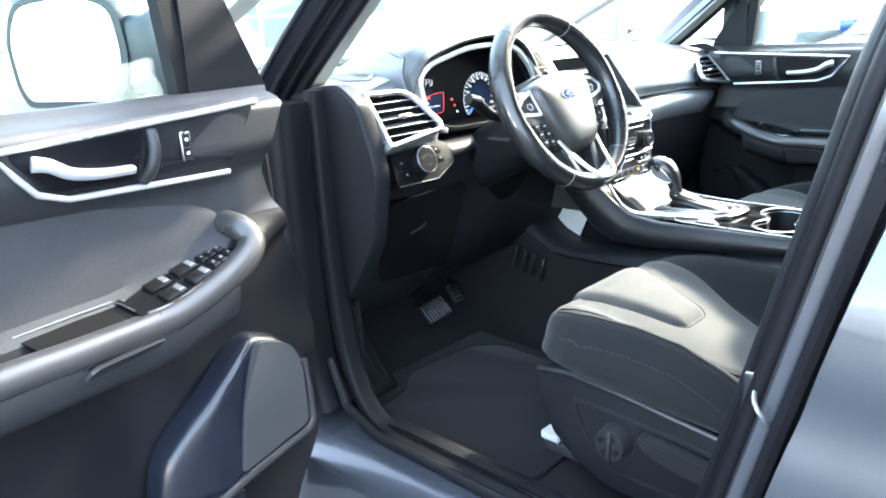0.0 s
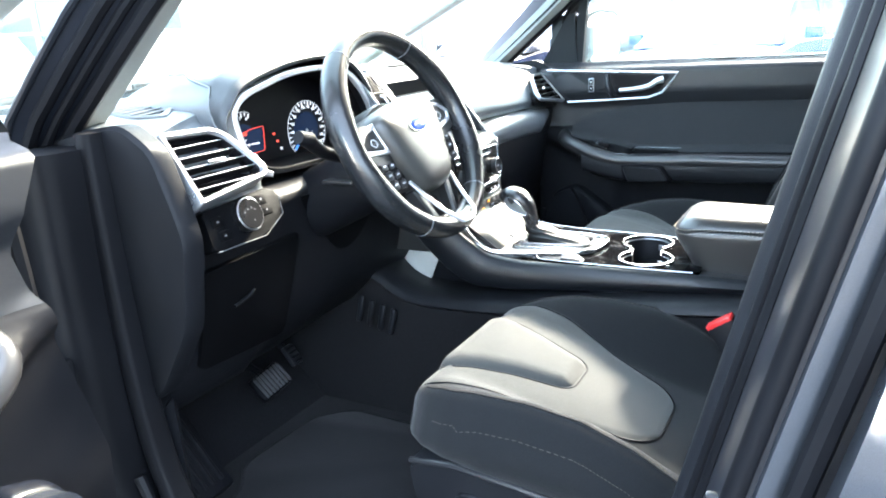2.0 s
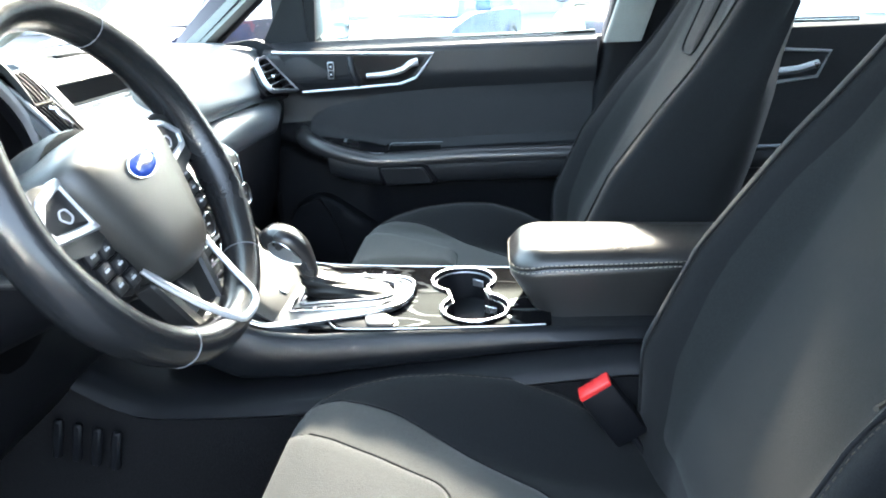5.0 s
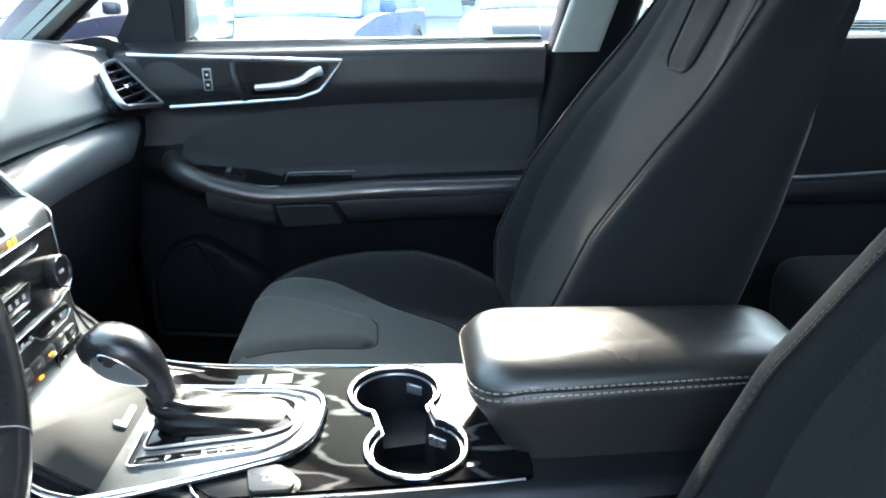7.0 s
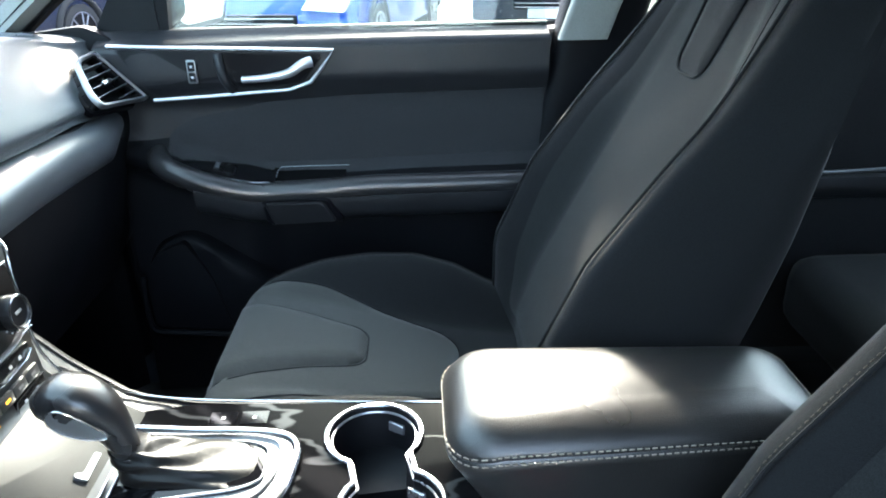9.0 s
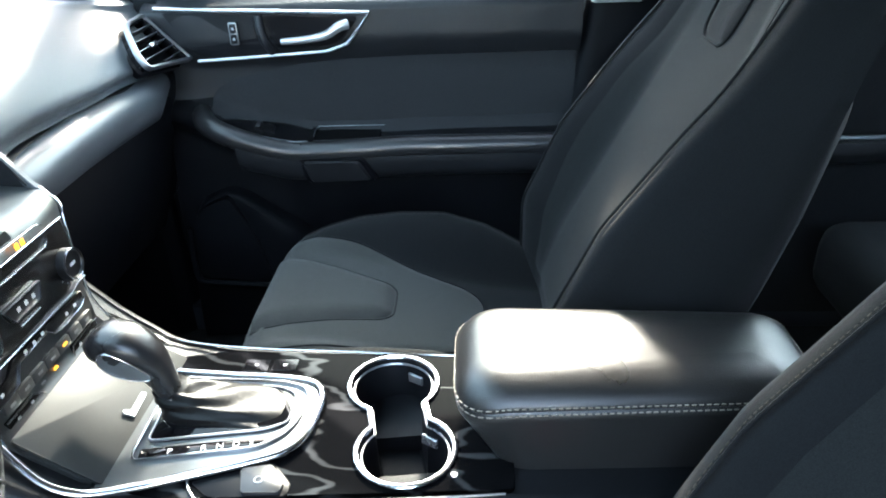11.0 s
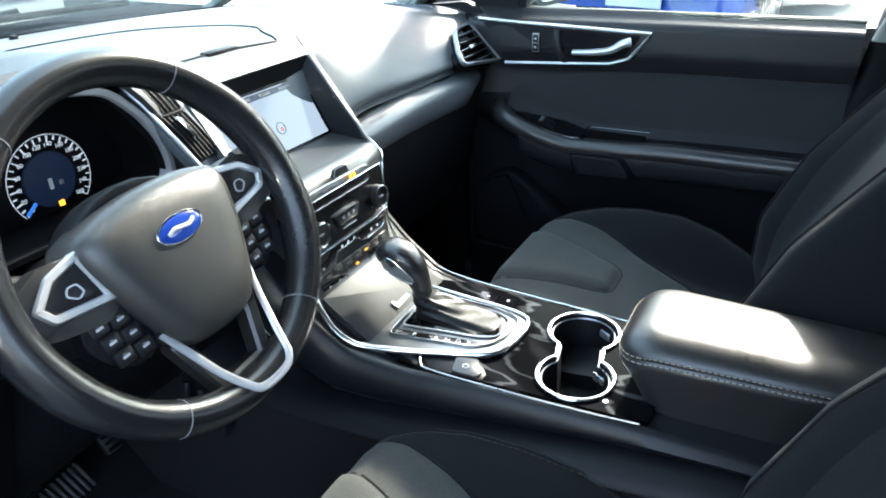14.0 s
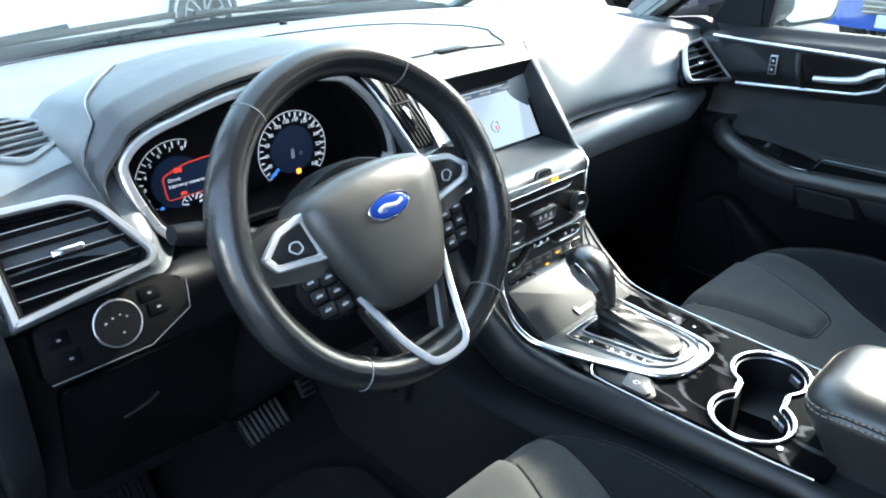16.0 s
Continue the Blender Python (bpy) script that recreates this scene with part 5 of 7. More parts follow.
def tongue_half(y, y0, half, r):
    """Half width of a tongue whose end at y0 has corners rounded by r."""
    if y < y0 + r:
        k = 1 - (y - y0) / r
        return half(y) - r * (1 - math.sqrt(max(0.0, 1 - k * k)))
    return half(y)


def tongue(f, y0, y1, half, r, puff, n=26, m=16, soft=0.022):
    """A puffed panel from y0 to y1 with a rounded end at y0."""
    rings = []
    for j in range(n + 1):
        v = (j / n) ** 1.5
        y = lerp(y0, y1, v)
        w = tongue_half(y, y0, half, r)
        top, low = [], []
        for i in range(m + 1):
            x = lerp(-w, w, i / m)
            e = min((w - abs(x)) / soft, (y - y0) / soft, (y1 - y) / 0.014, 1.0)
            top.append(f(x, y, puff * (1 - (1 - e) ** 2) + 0.0012))
            low.append(f(x, y, -0.006))
        rings.append(top + low[::-1])
    return loft(rings)


def tongue_edge(f, y0, y1, half, r, h, n=24):
    ys = [lerp(y1, y0, 1 - (1 - i / n) ** 2) for i in range(n + 1)]
    left = [f(-tongue_half(y, y0, half, r), y, h) for y in ys]
    right = [f(tongue_half(y, y0, half, r), y, h) for y in reversed(ys)]
    return left + right


def insert_half(y):
    """Half width of the grey middle of the cushion."""
    return table([(0.55, 0.082), (0.60, 0.096), (0.652, 0.113), (0.70, 0.130), (0.758, 0.150), (0.815, 0.163), (0.86, 0.172), (0.89, 0.168), (0.92, 0.150)], y)


def build_seat(x0, outer, recline=0.0, pitch=0.0):
    """outer: -1 where the outer side faces the driver's door; pitch lifts the rear of the cushion."""
    seat = thing("front_seat", "dark cloth sports front seat with grey inserts and pale stitching", "car seat", "front seats", at=(x0, 0, 0))
    rings = []
    for i in range(61):
        y = lerp(0.27, 0.920, 1 - (1 - i / 60) ** 1.4)
        hw = seat_half(y)
        top = [Vector((x, y, cushion_top(x, y))) for x in [lerp(-hw, hw, j / 56) for j in range(57)]]
        nose = table([(0.40, 0.552), (0.60, 0.568), (0.80, 0.582), (0.88, 0.586), (0.916, 0.590)], y)
        edge = cushion_top(hw, y)
        mid = (edge + nose) / 2
        out = min(1.0, (0.925 - y) / 0.06)
        side = [(hw + 0.007 * out, mid + 0.35 * (edge - mid)), (hw + 0.009 * out, mid), (hw + 0.004 * out, nose + 0.012), (hw - 0.010, nose + 0.001), (hw - 0.05, nose - 0.002)]
        rings.append(top + [Vector((x, y, z)) for x, z in side] + [Vector((-x, y, z)) for x, z in reversed(side)])
    part("cushion", loft(rings), FABRIC, seat, "dark cloth cushion", angle=60)
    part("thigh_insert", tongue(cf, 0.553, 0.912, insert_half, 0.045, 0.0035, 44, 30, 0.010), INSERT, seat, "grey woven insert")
    part("insert_seam", tube(tongue_edge(cf, 0.551, 0.900, lambda y: insert_half(y) + 0.002, 0.046, 0.0016), 0.0014, 6), HARD, seat)
    ce = lambda y: table([(0.69, 0.046), (0.76, 0.066), (0.82, 0.086), (0.865, 0.102), (0.90, 0.108)], y)
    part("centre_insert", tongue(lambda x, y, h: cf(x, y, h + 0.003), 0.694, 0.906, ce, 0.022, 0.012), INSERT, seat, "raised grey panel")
    part("insert_seam", tube(tongue_edge(cf, 0.691, 0.904, lambda y: ce(y) + 0.0025, 0.024, 0.0042), 0.0016, 6), FABRIC, seat)
    for sx in (-1, 1):
        ys = [lerp(0.47, 0.872, i / 40) for i in range(41)]
        pts = [cf(sx * 0.209 * seat_half(y) / 0.250, y, 0.0008) for y in ys]
        part("bolster_piping", tube(pts, 0.0016, 6), FABRIC, seat)
        part("bolster_stitching", dashes([p + Vector((-sx * 0.004, 0, 0.0010)) for p in pts]), SEATSTITCH, seat, "pale thread stitching", smooth=False)
        low = [cf(sx * (0.243 if y < 0.8 else 0.243 * seat_half(y) / 0.250), y, 0.0016) for y in ys[:-3]]
        part("bolster_stitching", dashes(low), SEATSTITCH, seat, "pale thread stitching", smooth=False)
    for o in seat.children:
        o.data.transform(Matrix(((1, 0, 0, 0), (0, 1, 0, 0), (0, -pitch, 1, 0.88 * pitch), (0, 0, 0, 1))))
    # backrest
    before = set(seat.children)
    rings = []
    for i in range(49):
        s = lerp(-0.06, 0.80, i / 48)
        w = table([(-0.06, 0.215), (0.0, 0.240), (0.2, 0.262), (0.40, 0.268), (0.52, 0.250), (0.62, 0.185), (0.72, 0.145), (0.80, 0.125)], s)
        front = [Vector((x, *back_front(x, s))) for x in [lerp(-w, w, j / 48) for j in range(49)]]
        yb = back_front(0, s)[0] - table([(0.0, 0.175), (0.15, 0.155), (0.3, 0.118), (0.45, 0.070), (0.6, 0.048), (0.8, 0.038)], s)
        z = 0.62 + s
        ye = back_front(w, s)[0]
        rings.append(front + [Vector((w + 0.004, lerp(ye, yb, 0.35), z - 0.006)), Vector((w - 0.004, yb + 0.03, z - 0.02)), Vector((w - 0.05, yb, z - 0.03)), Vector((-w + 0.05, yb, z - 0.03)), Vector((-w + 0.004, yb + 0.03, z - 0.02)), Vector((-w - 0.004, lerp(ye, yb, 0.35), z - 0.006))])
    part("backrest", loft(rings), FABRIC, seat, "dark cloth backrest", angle=60)
    # insert cloth in its darker copy, for the shade on the backrest
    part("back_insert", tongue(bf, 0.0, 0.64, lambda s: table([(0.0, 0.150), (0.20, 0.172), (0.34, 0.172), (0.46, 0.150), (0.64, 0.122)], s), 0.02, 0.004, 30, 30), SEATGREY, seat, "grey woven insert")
    ne = lambda s: 0.044 + 0.030 * (s - 0.42) / 0.28
    part("neck_insert", tongue(lambda x, s, h: bf(x, s, h + 0.004), 0.42, 0.72, ne, 0.022, 0.005), FABRIC, seat)
    part("insert_seam", tube(tongue_edge(bf, 0.417, 0.72, lambda s: ne(s) + 0.003, 0.024, 0.007), 0.0022, 6), FABRIC, seat)
    for sx in (-1, 1):
        pts = [bf(sx * table([(0.0, 0.197), (0.2, 0.204), (0.40, 0.203), (0.55, 0.170), (0.62, 0.14)], s), s, 0.002) for s in [lerp(0.02, 0.62, i / 40) for i in range(41)]]
        part("bolster_stitching", dashes([p + Vector((sx * 0.006, -0.001, 0.001)) for p in pts]), SEATSTITCH, seat, "pale thread stitching", smooth=False)
        part("bolster_piping", tube(pts, 0.002, 6), FABRIC, seat)
    part("waist_seam", tube([bf(x, 0.262 - 0.35 * (x + 0.17), 0.004) for x in (-0.188, -0.170, -0.155, -0.140)], 0.0022, 6), SEATSTITCH, seat)
    for o in set(seat.children) - before:
        o.location.y -= recline
    # side valance with adjusters
    sx = outer
    part("seat_base", rbox(-0.20, 0.20, 0.42, 0.83, 0.40, 0.530, 0.02), HARD, seat)
    val = [(0.40, 0.40), (0.72, 0.40), (0.82, 0.44), (0.862, 0.52), (0.872, 0.588), (0.80, 0.592), (0.60, 0.572), (0.40, 0.550)]
    mv = Matrix(((0, 0, sx, sx * 0.205), (1, 0, 0, 0), (0, 1, 0, 0), (0, 0, 0, 1)))
    v = part("side_panel", prism(round_poly(val, [0.02, 0.03, 0.03, 0.02, 0.02, 0.05, 0.05, 0.02], 4), 0.0, 0.050, mv, 0.008), VALANCE, seat, "black plastic side panel")
    part("panel_edge", tube([mv @ Vector((y, z, 0.048)) for y, z in [(0.868, 0.582), (0.80, 0.590), (0.70, 0.583), (0.60, 0.571), (0.45, 0.555)]], 0.005, 8), BUTTON, v)
    part("panel_recess", frame_ring(round_poly([(0.42, 0.43), (0.70, 0.43), (0.77, 0.47), (0.80, 0.555), (0.60, 0.545), (0.42, 0.53)], [0.02, 0.05, 0.05, 0.03, 0.05, 0.02], 4), 0.010, 0.045, 0.056, mv, 0.004), VALANCE, v)
    bm = bmesh.new()
    bmesh.ops.create_cone(bm, cap_ends=True, segments=28, radius1=0.031, radius2=0.027, depth=0.03)
    bm.transform(mv @ Matrix.Translation((0.705, 0.500, 0.062)))
    part("adjuster_knob", bm, BUTTON, v)
    part("knob_grip", rbox(0.700, 0.710, 0.474, 0.526, 0.076, 0.082, 0.002, 2, mv), BUTTON, v)
    for i in range(4):
        part("knob_bolt", tube([mv @ Vector((0.705 + 0.016 * math.cos(i * 1.57 + 0.5), 0.5 + 0.016 * math.sin(i * 1.57 + 0.5), z)) for z in (0.074, 0.081)], 0.005, 10), HARD, v)
    lever_poly = round_poly([(0.655, 0.540), (0.50, 0.522), (0.43, 0.512), (0.43, 0.486), (0.60, 0.500), (0.650, 0.516)], [0.008, 0.02, 0.008, 0.012, 0.02, 0.010], 4)
    part("height_lever", prism(lever_poly, 0.050, 0.078, mv, 0.006, 3), BUTTON, v, "black height lever")
    for k in (-1, 1):
        part("seat_rail", rbox(k * 0.18 - 0.012, k * 0.18 + 0.012, 0.35, 0.905, 0.372, 0.395, 0.003), STEEL if k == outer else HARD, seat)
    part("front_bracket", rbox(-0.20 if outer < 0 else 0.15, -0.15 if outer < 0 else 0.20, 0.865, 0.905, 0.40, 0.416, 0.003), WHITETRIM, seat)
    return seat


seat_l = build_seat(-0.366, -1, 0.078)
seat_r = build_seat(0.368, 1, 0.045, 0.07)
seat_r.location.y += 0.03
seat_r.location.z += 0.012
tagged(seat_l, "dark cloth driver's seat with grey inserts, lit by sun")
tagged(seat_r, "dark cloth passenger seat with grey inserts, in shade")

# belt buckles
for x, tilt in ((-0.178, 12),):
    b = thing("belt_buckle", "black seat belt buckle with red release button", "seat belt buckle", m=Matrix.Translation((x, 0.502, 0.672)) @ Matrix.Rotation(radians(-35), 4, "X"))
    part("housing", rbox(-0.014, 0.014, -0.024, 0.024, -0.075, 0.012, 0.004), HARD, b)
    part("button", rbox(-0.013, 0.013, -0.023, 0.023, 0.010, 0.018, 0.002), RED, b, "red button")
    part("stalk", rbox(-0.010, 0.010, -0.004, 0.004, -0.20, -0.07, 0.002), HARD, b)
b = thing("belt_buckle", "black seat belt buckle beside the passenger seat", "seat belt buckle", m=Matrix.Translation((0.585, 0.40, 0.66)) @ Matrix.Rotation(radians(-35), 4, "X"))
part("housing", rbox(-0.014, 0.014, -0.012, 0.012, -0.05, 0.010, 0.004), HARD, b)
part("button", rbox(-0.013, 0.013, -0.010, 0.010, 0.009, 0.015, 0.002), BUTTON, b)

# ---- front doors ----
def arm_line(u):
    return table([(-0.10, 0.900), (-0.02, 0.870), (0.03, 0.851), (0.07, 0.834), (0.14, 0.810), (0.20, 0.804), (0.40, 0.809), (0.70, 0.817)], u)


def door_w(u, z):
    """How far the inner panel stands out towards the seats."""
    w = table([(-0.10, 0.006), (0.0, 0.0), (0.20, -0.022), (0.40, -0.034), (0.70, -0.034)], u)
    w += 0.018 * step(0.955, 1.0, z) - 0.045 * step(1.045, 1.072, z) ** 2
    za = arm_line(u)
    t = (z - (za - 0.020)) / 0.022
    fade = step(-0.06, 0.06, u)
    w += (0.020 + 0.048 * fade) * math.exp(-max(abs(t) - 0.35, 0) ** 2 * 1.6)
    w -= 0.012 * step(za + 0.012, za + 0.03, z) * (1 - step(0.945, 0.965, z)) * step(-0.03, 0.02, u)
    w -= 0.030 * step(za - 0.06, za - 0.085, z) * step(0.12, 0.20, u) * (1 - step(0.45, 0.70, 0.95 - z))
    w += 0.020 * (1 - step(0.40, 0.60, z))
    return w


def build_door(m, side, name, label):
    """Local frame: x along the door to the rear, y towards the seats, z up."""
    d = thing(name, label, "car door", "front doors", m=m)
    U0, U1, Z0, Z1 = -0.085, 0.70, 0.37, 1.076

    def surf(u, z, h=0.0):
        return Vector((u, door_w(u, z) + h, z))
    nu, nz = 60, 84
    rings = []
    for j in range(nz + 1):
        z = lerp(Z0, Z1, j / nz)
        ub = table([(0.37, -0.03), (0.41, -0.05), (0.50, -0.125), (0.67, -0.140), (0.895, -0.080), (0.952, -0.066), (1.0, -0.080), (1.076, -0.120)], z) if side < 0 else U0
        row = [surf(lerp(ub, U1, i / nu), z) for i in range(nu + 1)]
        back = [Vector((U1, -0.07, z)), Vector((ub, -0.07, z))]
        rings.append(row + back)
    part("inner_panel", loft(rings[62:]), DOORTOP, d, "black door card", angle=60)
    part("lower_card", loft(rings[:63]), LOWERCARD, d, "matt black lower door card", angle=60)
    # outer skin with curvature
    rings = []
    for j in range(21):
        z = lerp(0.30, 1.06, j / 20)
        bulge = 0.035 * math.sin(math.pi * (z - 0.25) / 0.95) - 0.02 * step(0.9, 1.06, z)
        rings.append([Vector((-0.14, -0.09 - bulge, z)), Vector((0.3, -0.125 - bulge, z)), Vector((0.76, -0.125 - bulge, z)), Vector((0.76, -0.072, z)), Vector((-0.10, -0.072, z))])
    part("outer_skin", loft(rings), PAINT, d, "dark grey metallic outer skin")
    part("front_seal", tube(smooth_path([(-0.095, -0.03, 1.05), (-0.098, -0.025, 0.90), (-0.097, -0.02, 0.60), (-0.06, -0.02, 0.37)], 6), 0.012, 8), RUBBER, d)
    # cloth field between the trim and the armrest
    rows = []
    for j in range(9):
        v = j / 8
        row = []
        for i in range(41):
            u = lerp(0.010, 0.695, (i / 40) ** 1.3)
            zl = table([(0.0, 0.872), (0.034, 0.856), (0.197, 0.818), (0.33, 0.816), (0.70, 0.824)], u)
            zu = table([(0.010, 0.893), (0.022, 0.908), (0.06, 0.925), (0.19, 0.947), (0.326, 0.955), (0.70, 0.960)], u)
            row.append(surf(u, lerp(zl, max(zu, zl + 0.004), v), 0.004 * math.sin(math.pi * v) ** 0.4 + 0.001))
        rows.append(row)
    part("cloth_field", loft([r + [p + Vector((0, -0.012, 0)) for p in reversed(r)] for r in rows]), DOORCLOTH, d, "dark cloth field")
    # handle trim: chrome line along the top and bottom, dark plate inside

    def on(x, z, h):
        return Vector((x, door_w(x, z) + h, z))
    plate_pts = round_poly([(-0.046, 1.052), (0.300, 1.036), (0.262, 0.986), (0.230, 0.977), (0.005, 0.968)], [0.004, 0.01, 0.01, 0.02, 0.02], 3)
    rings = [[on(x, z, 0.002) for x, z in plate_pts], [on(x, z, -0.02) for x, z in plate_pts]]
    plate = part("handle_plate", loft(rings), VALANCE, d, "dark trim plate", smooth=False)
    part("trim_line", tube([on(x, z, 0.006) for x, z in [(-0.060, 1.058), (0.05, 1.053), (0.15, 1.048), (0.25, 1.043), (0.318, 1.040), (0.296, 1.010), (0.275, 0.986), (0.235, 0.972), (0.12, 0.967), (0.0, 0.963)]], 0.0042 if side < 0 else 0.0034, 8), TRIM, d, "chrome trim line")
    # recess and pull handle
    rec = round_poly([(0.128, 1.042), (0.300, 1.034), (0.262, 0.985), (0.150, 0.980)], 0.01, 3)
    part("handle_recess", loft([[on(x, z, 0.0035) for x, z in rec], [on(x, z, 0.002) for x, z in rec]]), GAUGEBLACK, plate, smooth=False)
    part("recess_wall", tube(smooth_path([on(0.137, 0.976, 0.004), on(0.131, 0.992, 0.009), on(0.125, 1.015, 0.010), on(0.122, 1.040, 0.004)], 5), 0.008, 10), DOORTOP, plate)
    hp = smooth_path([on(0.160, 0.996, 0.012), on(0.205, 0.999, 0.018), on(0.242, 1.006, 0.020), on(0.264, 1.019, 0.018), on(0.280, 1.023, 0.013)], 5)
    part("door_handle", tube(hp, 0.008, 12, flat=0.75, taper=0.0125), TRIM, d, "silver door handle")
    mk = plane_at(on(0.076, 1.012, 0.005), (1, -0.11, 0.0), (-0.10, 0, 1)) @ Matrix.Rotation(math.pi, 4, "Y")
    lk = part("lock_switch", rbox(-0.008, 0.008, -0.020, 0.020, -0.004, 0.003, 0.002, 2, mk), CHROME if side < 0 else SATIN, d, "chrome-edged lock switch")
    part("lock_key", rbox(-0.0055, 0.0055, -0.017, -0.001, 0.001, 0.0045, 0.001, 1, mk), HARD, lk)
    part("lock_key", rbox(-0.0055, 0.0055, 0.001, 0.017, 0.001, 0.0045, 0.001, 1, mk), HARD, lk)
    for zz in (-0.009, 0.009):
        part("lock_mark", rbox(-0.002, 0.002, zz - 0.002, zz + 0.002, 0.0044, 0.0049, 0, 1, mk), MARK, lk)
    # padded armrest roll with a curled nose

    def rw(u):
        return door_w(u, arm_line(u) - 0.020) - 0.014
    crest = [(0.69, rw(0.69), 0.800), (0.50, rw(0.50), 0.799), (0.378, rw(0.378), 0.799), (0.29, rw(0.29), 0.796), (0.20, rw(0.20), 0.795), (0.147, rw(0.147), 0.799), (0.08, rw(0.08), 0.819), (0.030, rw(0.06) - 0.002, 0.840)]
    if side < 0:
        crest += [(0.004, rw(0.06) - 0.010, 0.860), (0.004, rw(0.06) - 0.030, 0.878), (0.008, rw(0.06) - 0.058, 0.884), (0.010, rw(0.06) - 0.12, 0.884)]
    else:
        crest += [(0.002, rw(0.06) - 0.016, 0.854), (-0.010, rw(0.06) - 0.045, 0.862), (-0.012, rw(0.06) - 0.10, 0.864)]
    part("armrest_roll", tube(smooth_path(crest, 5), 0.0205, 14), ARMPAD, d, "padded black armrest")
    skirt = []
    for i in range(31):
        u = lerp(0.06, 0.69, i / 30)
        zr = table([(0.06, 0.825), (0.08, 0.819), (0.147, 0.799), (0.20, 0.795), (0.29, 0.796), (0.69, 0.800)], u)
        skirt.append([Vector((u, rw(u) + w, zr + z)) for w, z in [(0.000, -0.006), (0.0165, -0.012), (0.0165, -0.020), (0.012, -0.040), (0.005, -0.054), (-0.008, -0.062), (-0.030, -0.062), (-0.030, -0.006)]])
    part("armrest_skirt", loft(skirt), DOORTOP, d, "soft band under the armrest", angle=50)
    # gloss switch panel between the roll and the cloth

    def slope(u, v, h=0.0):
        zt = table([(0.03, 0.861), (0.197, 0.823), (0.34, 0.821)], u)
        a = Vector((u, door_w(u, zt + 0.014) + 0.002, zt))
        b = Vector((u, rw(u) + 0.004, table([(0.03, 0.852), (0.147, 0.816), (0.20, 0.812), (0.34, 0.814)], u)))
        n = Vector((1, 0, 0)).cross(b - a).normalized()
        if n.z < 0:
            n = -n
        return a.lerp(b, v) + n * h

    def slab(u0, u1, h0, h1, n=10):
        return loft([[slope(lerp(u0, u1, i / n), v, h) for v, h in ((0, h0), (0, h1), (1, h1), (1, h0))] for i in range(n + 1)])

    def key(u0, u1, v0, v1, h0, h1):
        k = 0.12
        return loft([[slope(lerp(u0, u1, p), lerp(v0, v1, q), h) for p, q in ((a, a), (1 - a, a), (1 - a, 1 - a), (a, 1 - a))] for a, h in ((0, h0), (0, h1 * 0.7), (k, h1))])
    swp = part("switch_plate", slab(0.026, 0.192, -0.012, 0.0), PIANO, d, "gloss black switch panel")
    if side < 0:
        for u in (0.100, 0.142):
            for v in (0.12, 0.56):
                sw = part("window_switch", key(u - 0.015, u + 0.015, v, v + 0.34, 0.0, 0.006), KEYBLACK, swp)
                part("switch_tip", key(u - 0.013, u - 0.004, v + 0.04, v + 0.30, 0.005, 0.0070), SATIN, sw)
        for i in range(6):
            u, v = 0.044 + 0.013 * (i // 2), 0.16 + 0.36 * (i % 2)
            mk2 = part("mirror_key", key(u - 0.0055, u + 0.0055, v, v + 0.28, 0.0, 0.004), KEYBLACK, swp)
            part("key_mark", key(u - 0.0014, u + 0.0014, v + 0.10, v + 0.17, 0.0038, 0.0045), GREYPRINT, mk2)
    else:
        sw = part("window_switch", key(0.090, 0.125, 0.3, 0.7, 0.0, 0.006), KEYBLACK, swp)
        part("switch_tip", key(0.092, 0.100, 0.34, 0.66, 0.005, 0.0070), SATIN, sw)
    part("plate_edge", tube([slope(u, 0.97, 0.001) for u in (0.03, 0.06, 0.09, 0.12, 0.15, 0.19)], 0.0014, 6), SILVER, swp)
    # tray behind the switches
    part("tray_floor", slab(0.200, 0.325, -0.016, 0.0008), TRAYBLACK, d)
    part("tray_wall", slab(0.192, 0.200, -0.012, 0.004), PIANO, d)
    part("tray_rim", tube([slope(u, v, 0.0065) for u, v in ((0.330, 0.20), (0.29, 0.19), (0.25, 0.18), (0.204, 0.18), (0.200, 0.35), (0.201, 0.80))], 0.0008, 6), SATIN, d, "slim chrome tray edge")
    # pull cup under the armrest
    def cup(k, h, mat_h=0.0):
        return [Vector((0.245 + (x - 0.245) * k, rw(0.245) + 0.0175 + h + (0.85 if side < 0 else 0.15) * (z - 0.790), 0.760 + (z - 0.760) * k + mat_h)) for x, z in round_poly([(0.178, 0.783), (0.288, 0.783), (0.312, 0.742), (0.192, 0.738)], 0.008, 3)]
    part("cup_surround", loft([cup(1.16, -0.03), cup(1.16, 0.002), cup(1.08, 0.006)]), GAUGEBLACK, d)
    part("pull_cup", loft([cup(0.96, 0.0), cup(0.96, 0.011), cup(0.90, 0.015)]), BUTTON, d)
    # armrest stitching
    part("armrest_stitching", dashes([Vector((u, door_w(u, arm_line(u) - 0.050) + 0.002, arm_line(u) - 0.050)) for u in [lerp(0.02, 0.66, i / 60) for i in range(61)]], 0.004, 0.003, 0.0006), GREYPRINT, d, smooth=False)
    # speaker pod and grille, door pocket
    sp = round_poly([(-0.066, 0.516), (0.10, 0.506), (0.215, 0.490), (0.190, 0.580), (0.150, 0.630), (0.104, 0.668), (0.060, 0.698), (0.020, 0.716), (-0.040, 0.692), (-0.066, 0.640)], [0.012, 0.03, 0.03, 0.03, 0.03, 0.03, 0.02, 0.02, 0.02, 0.03], 4)
    shells = []
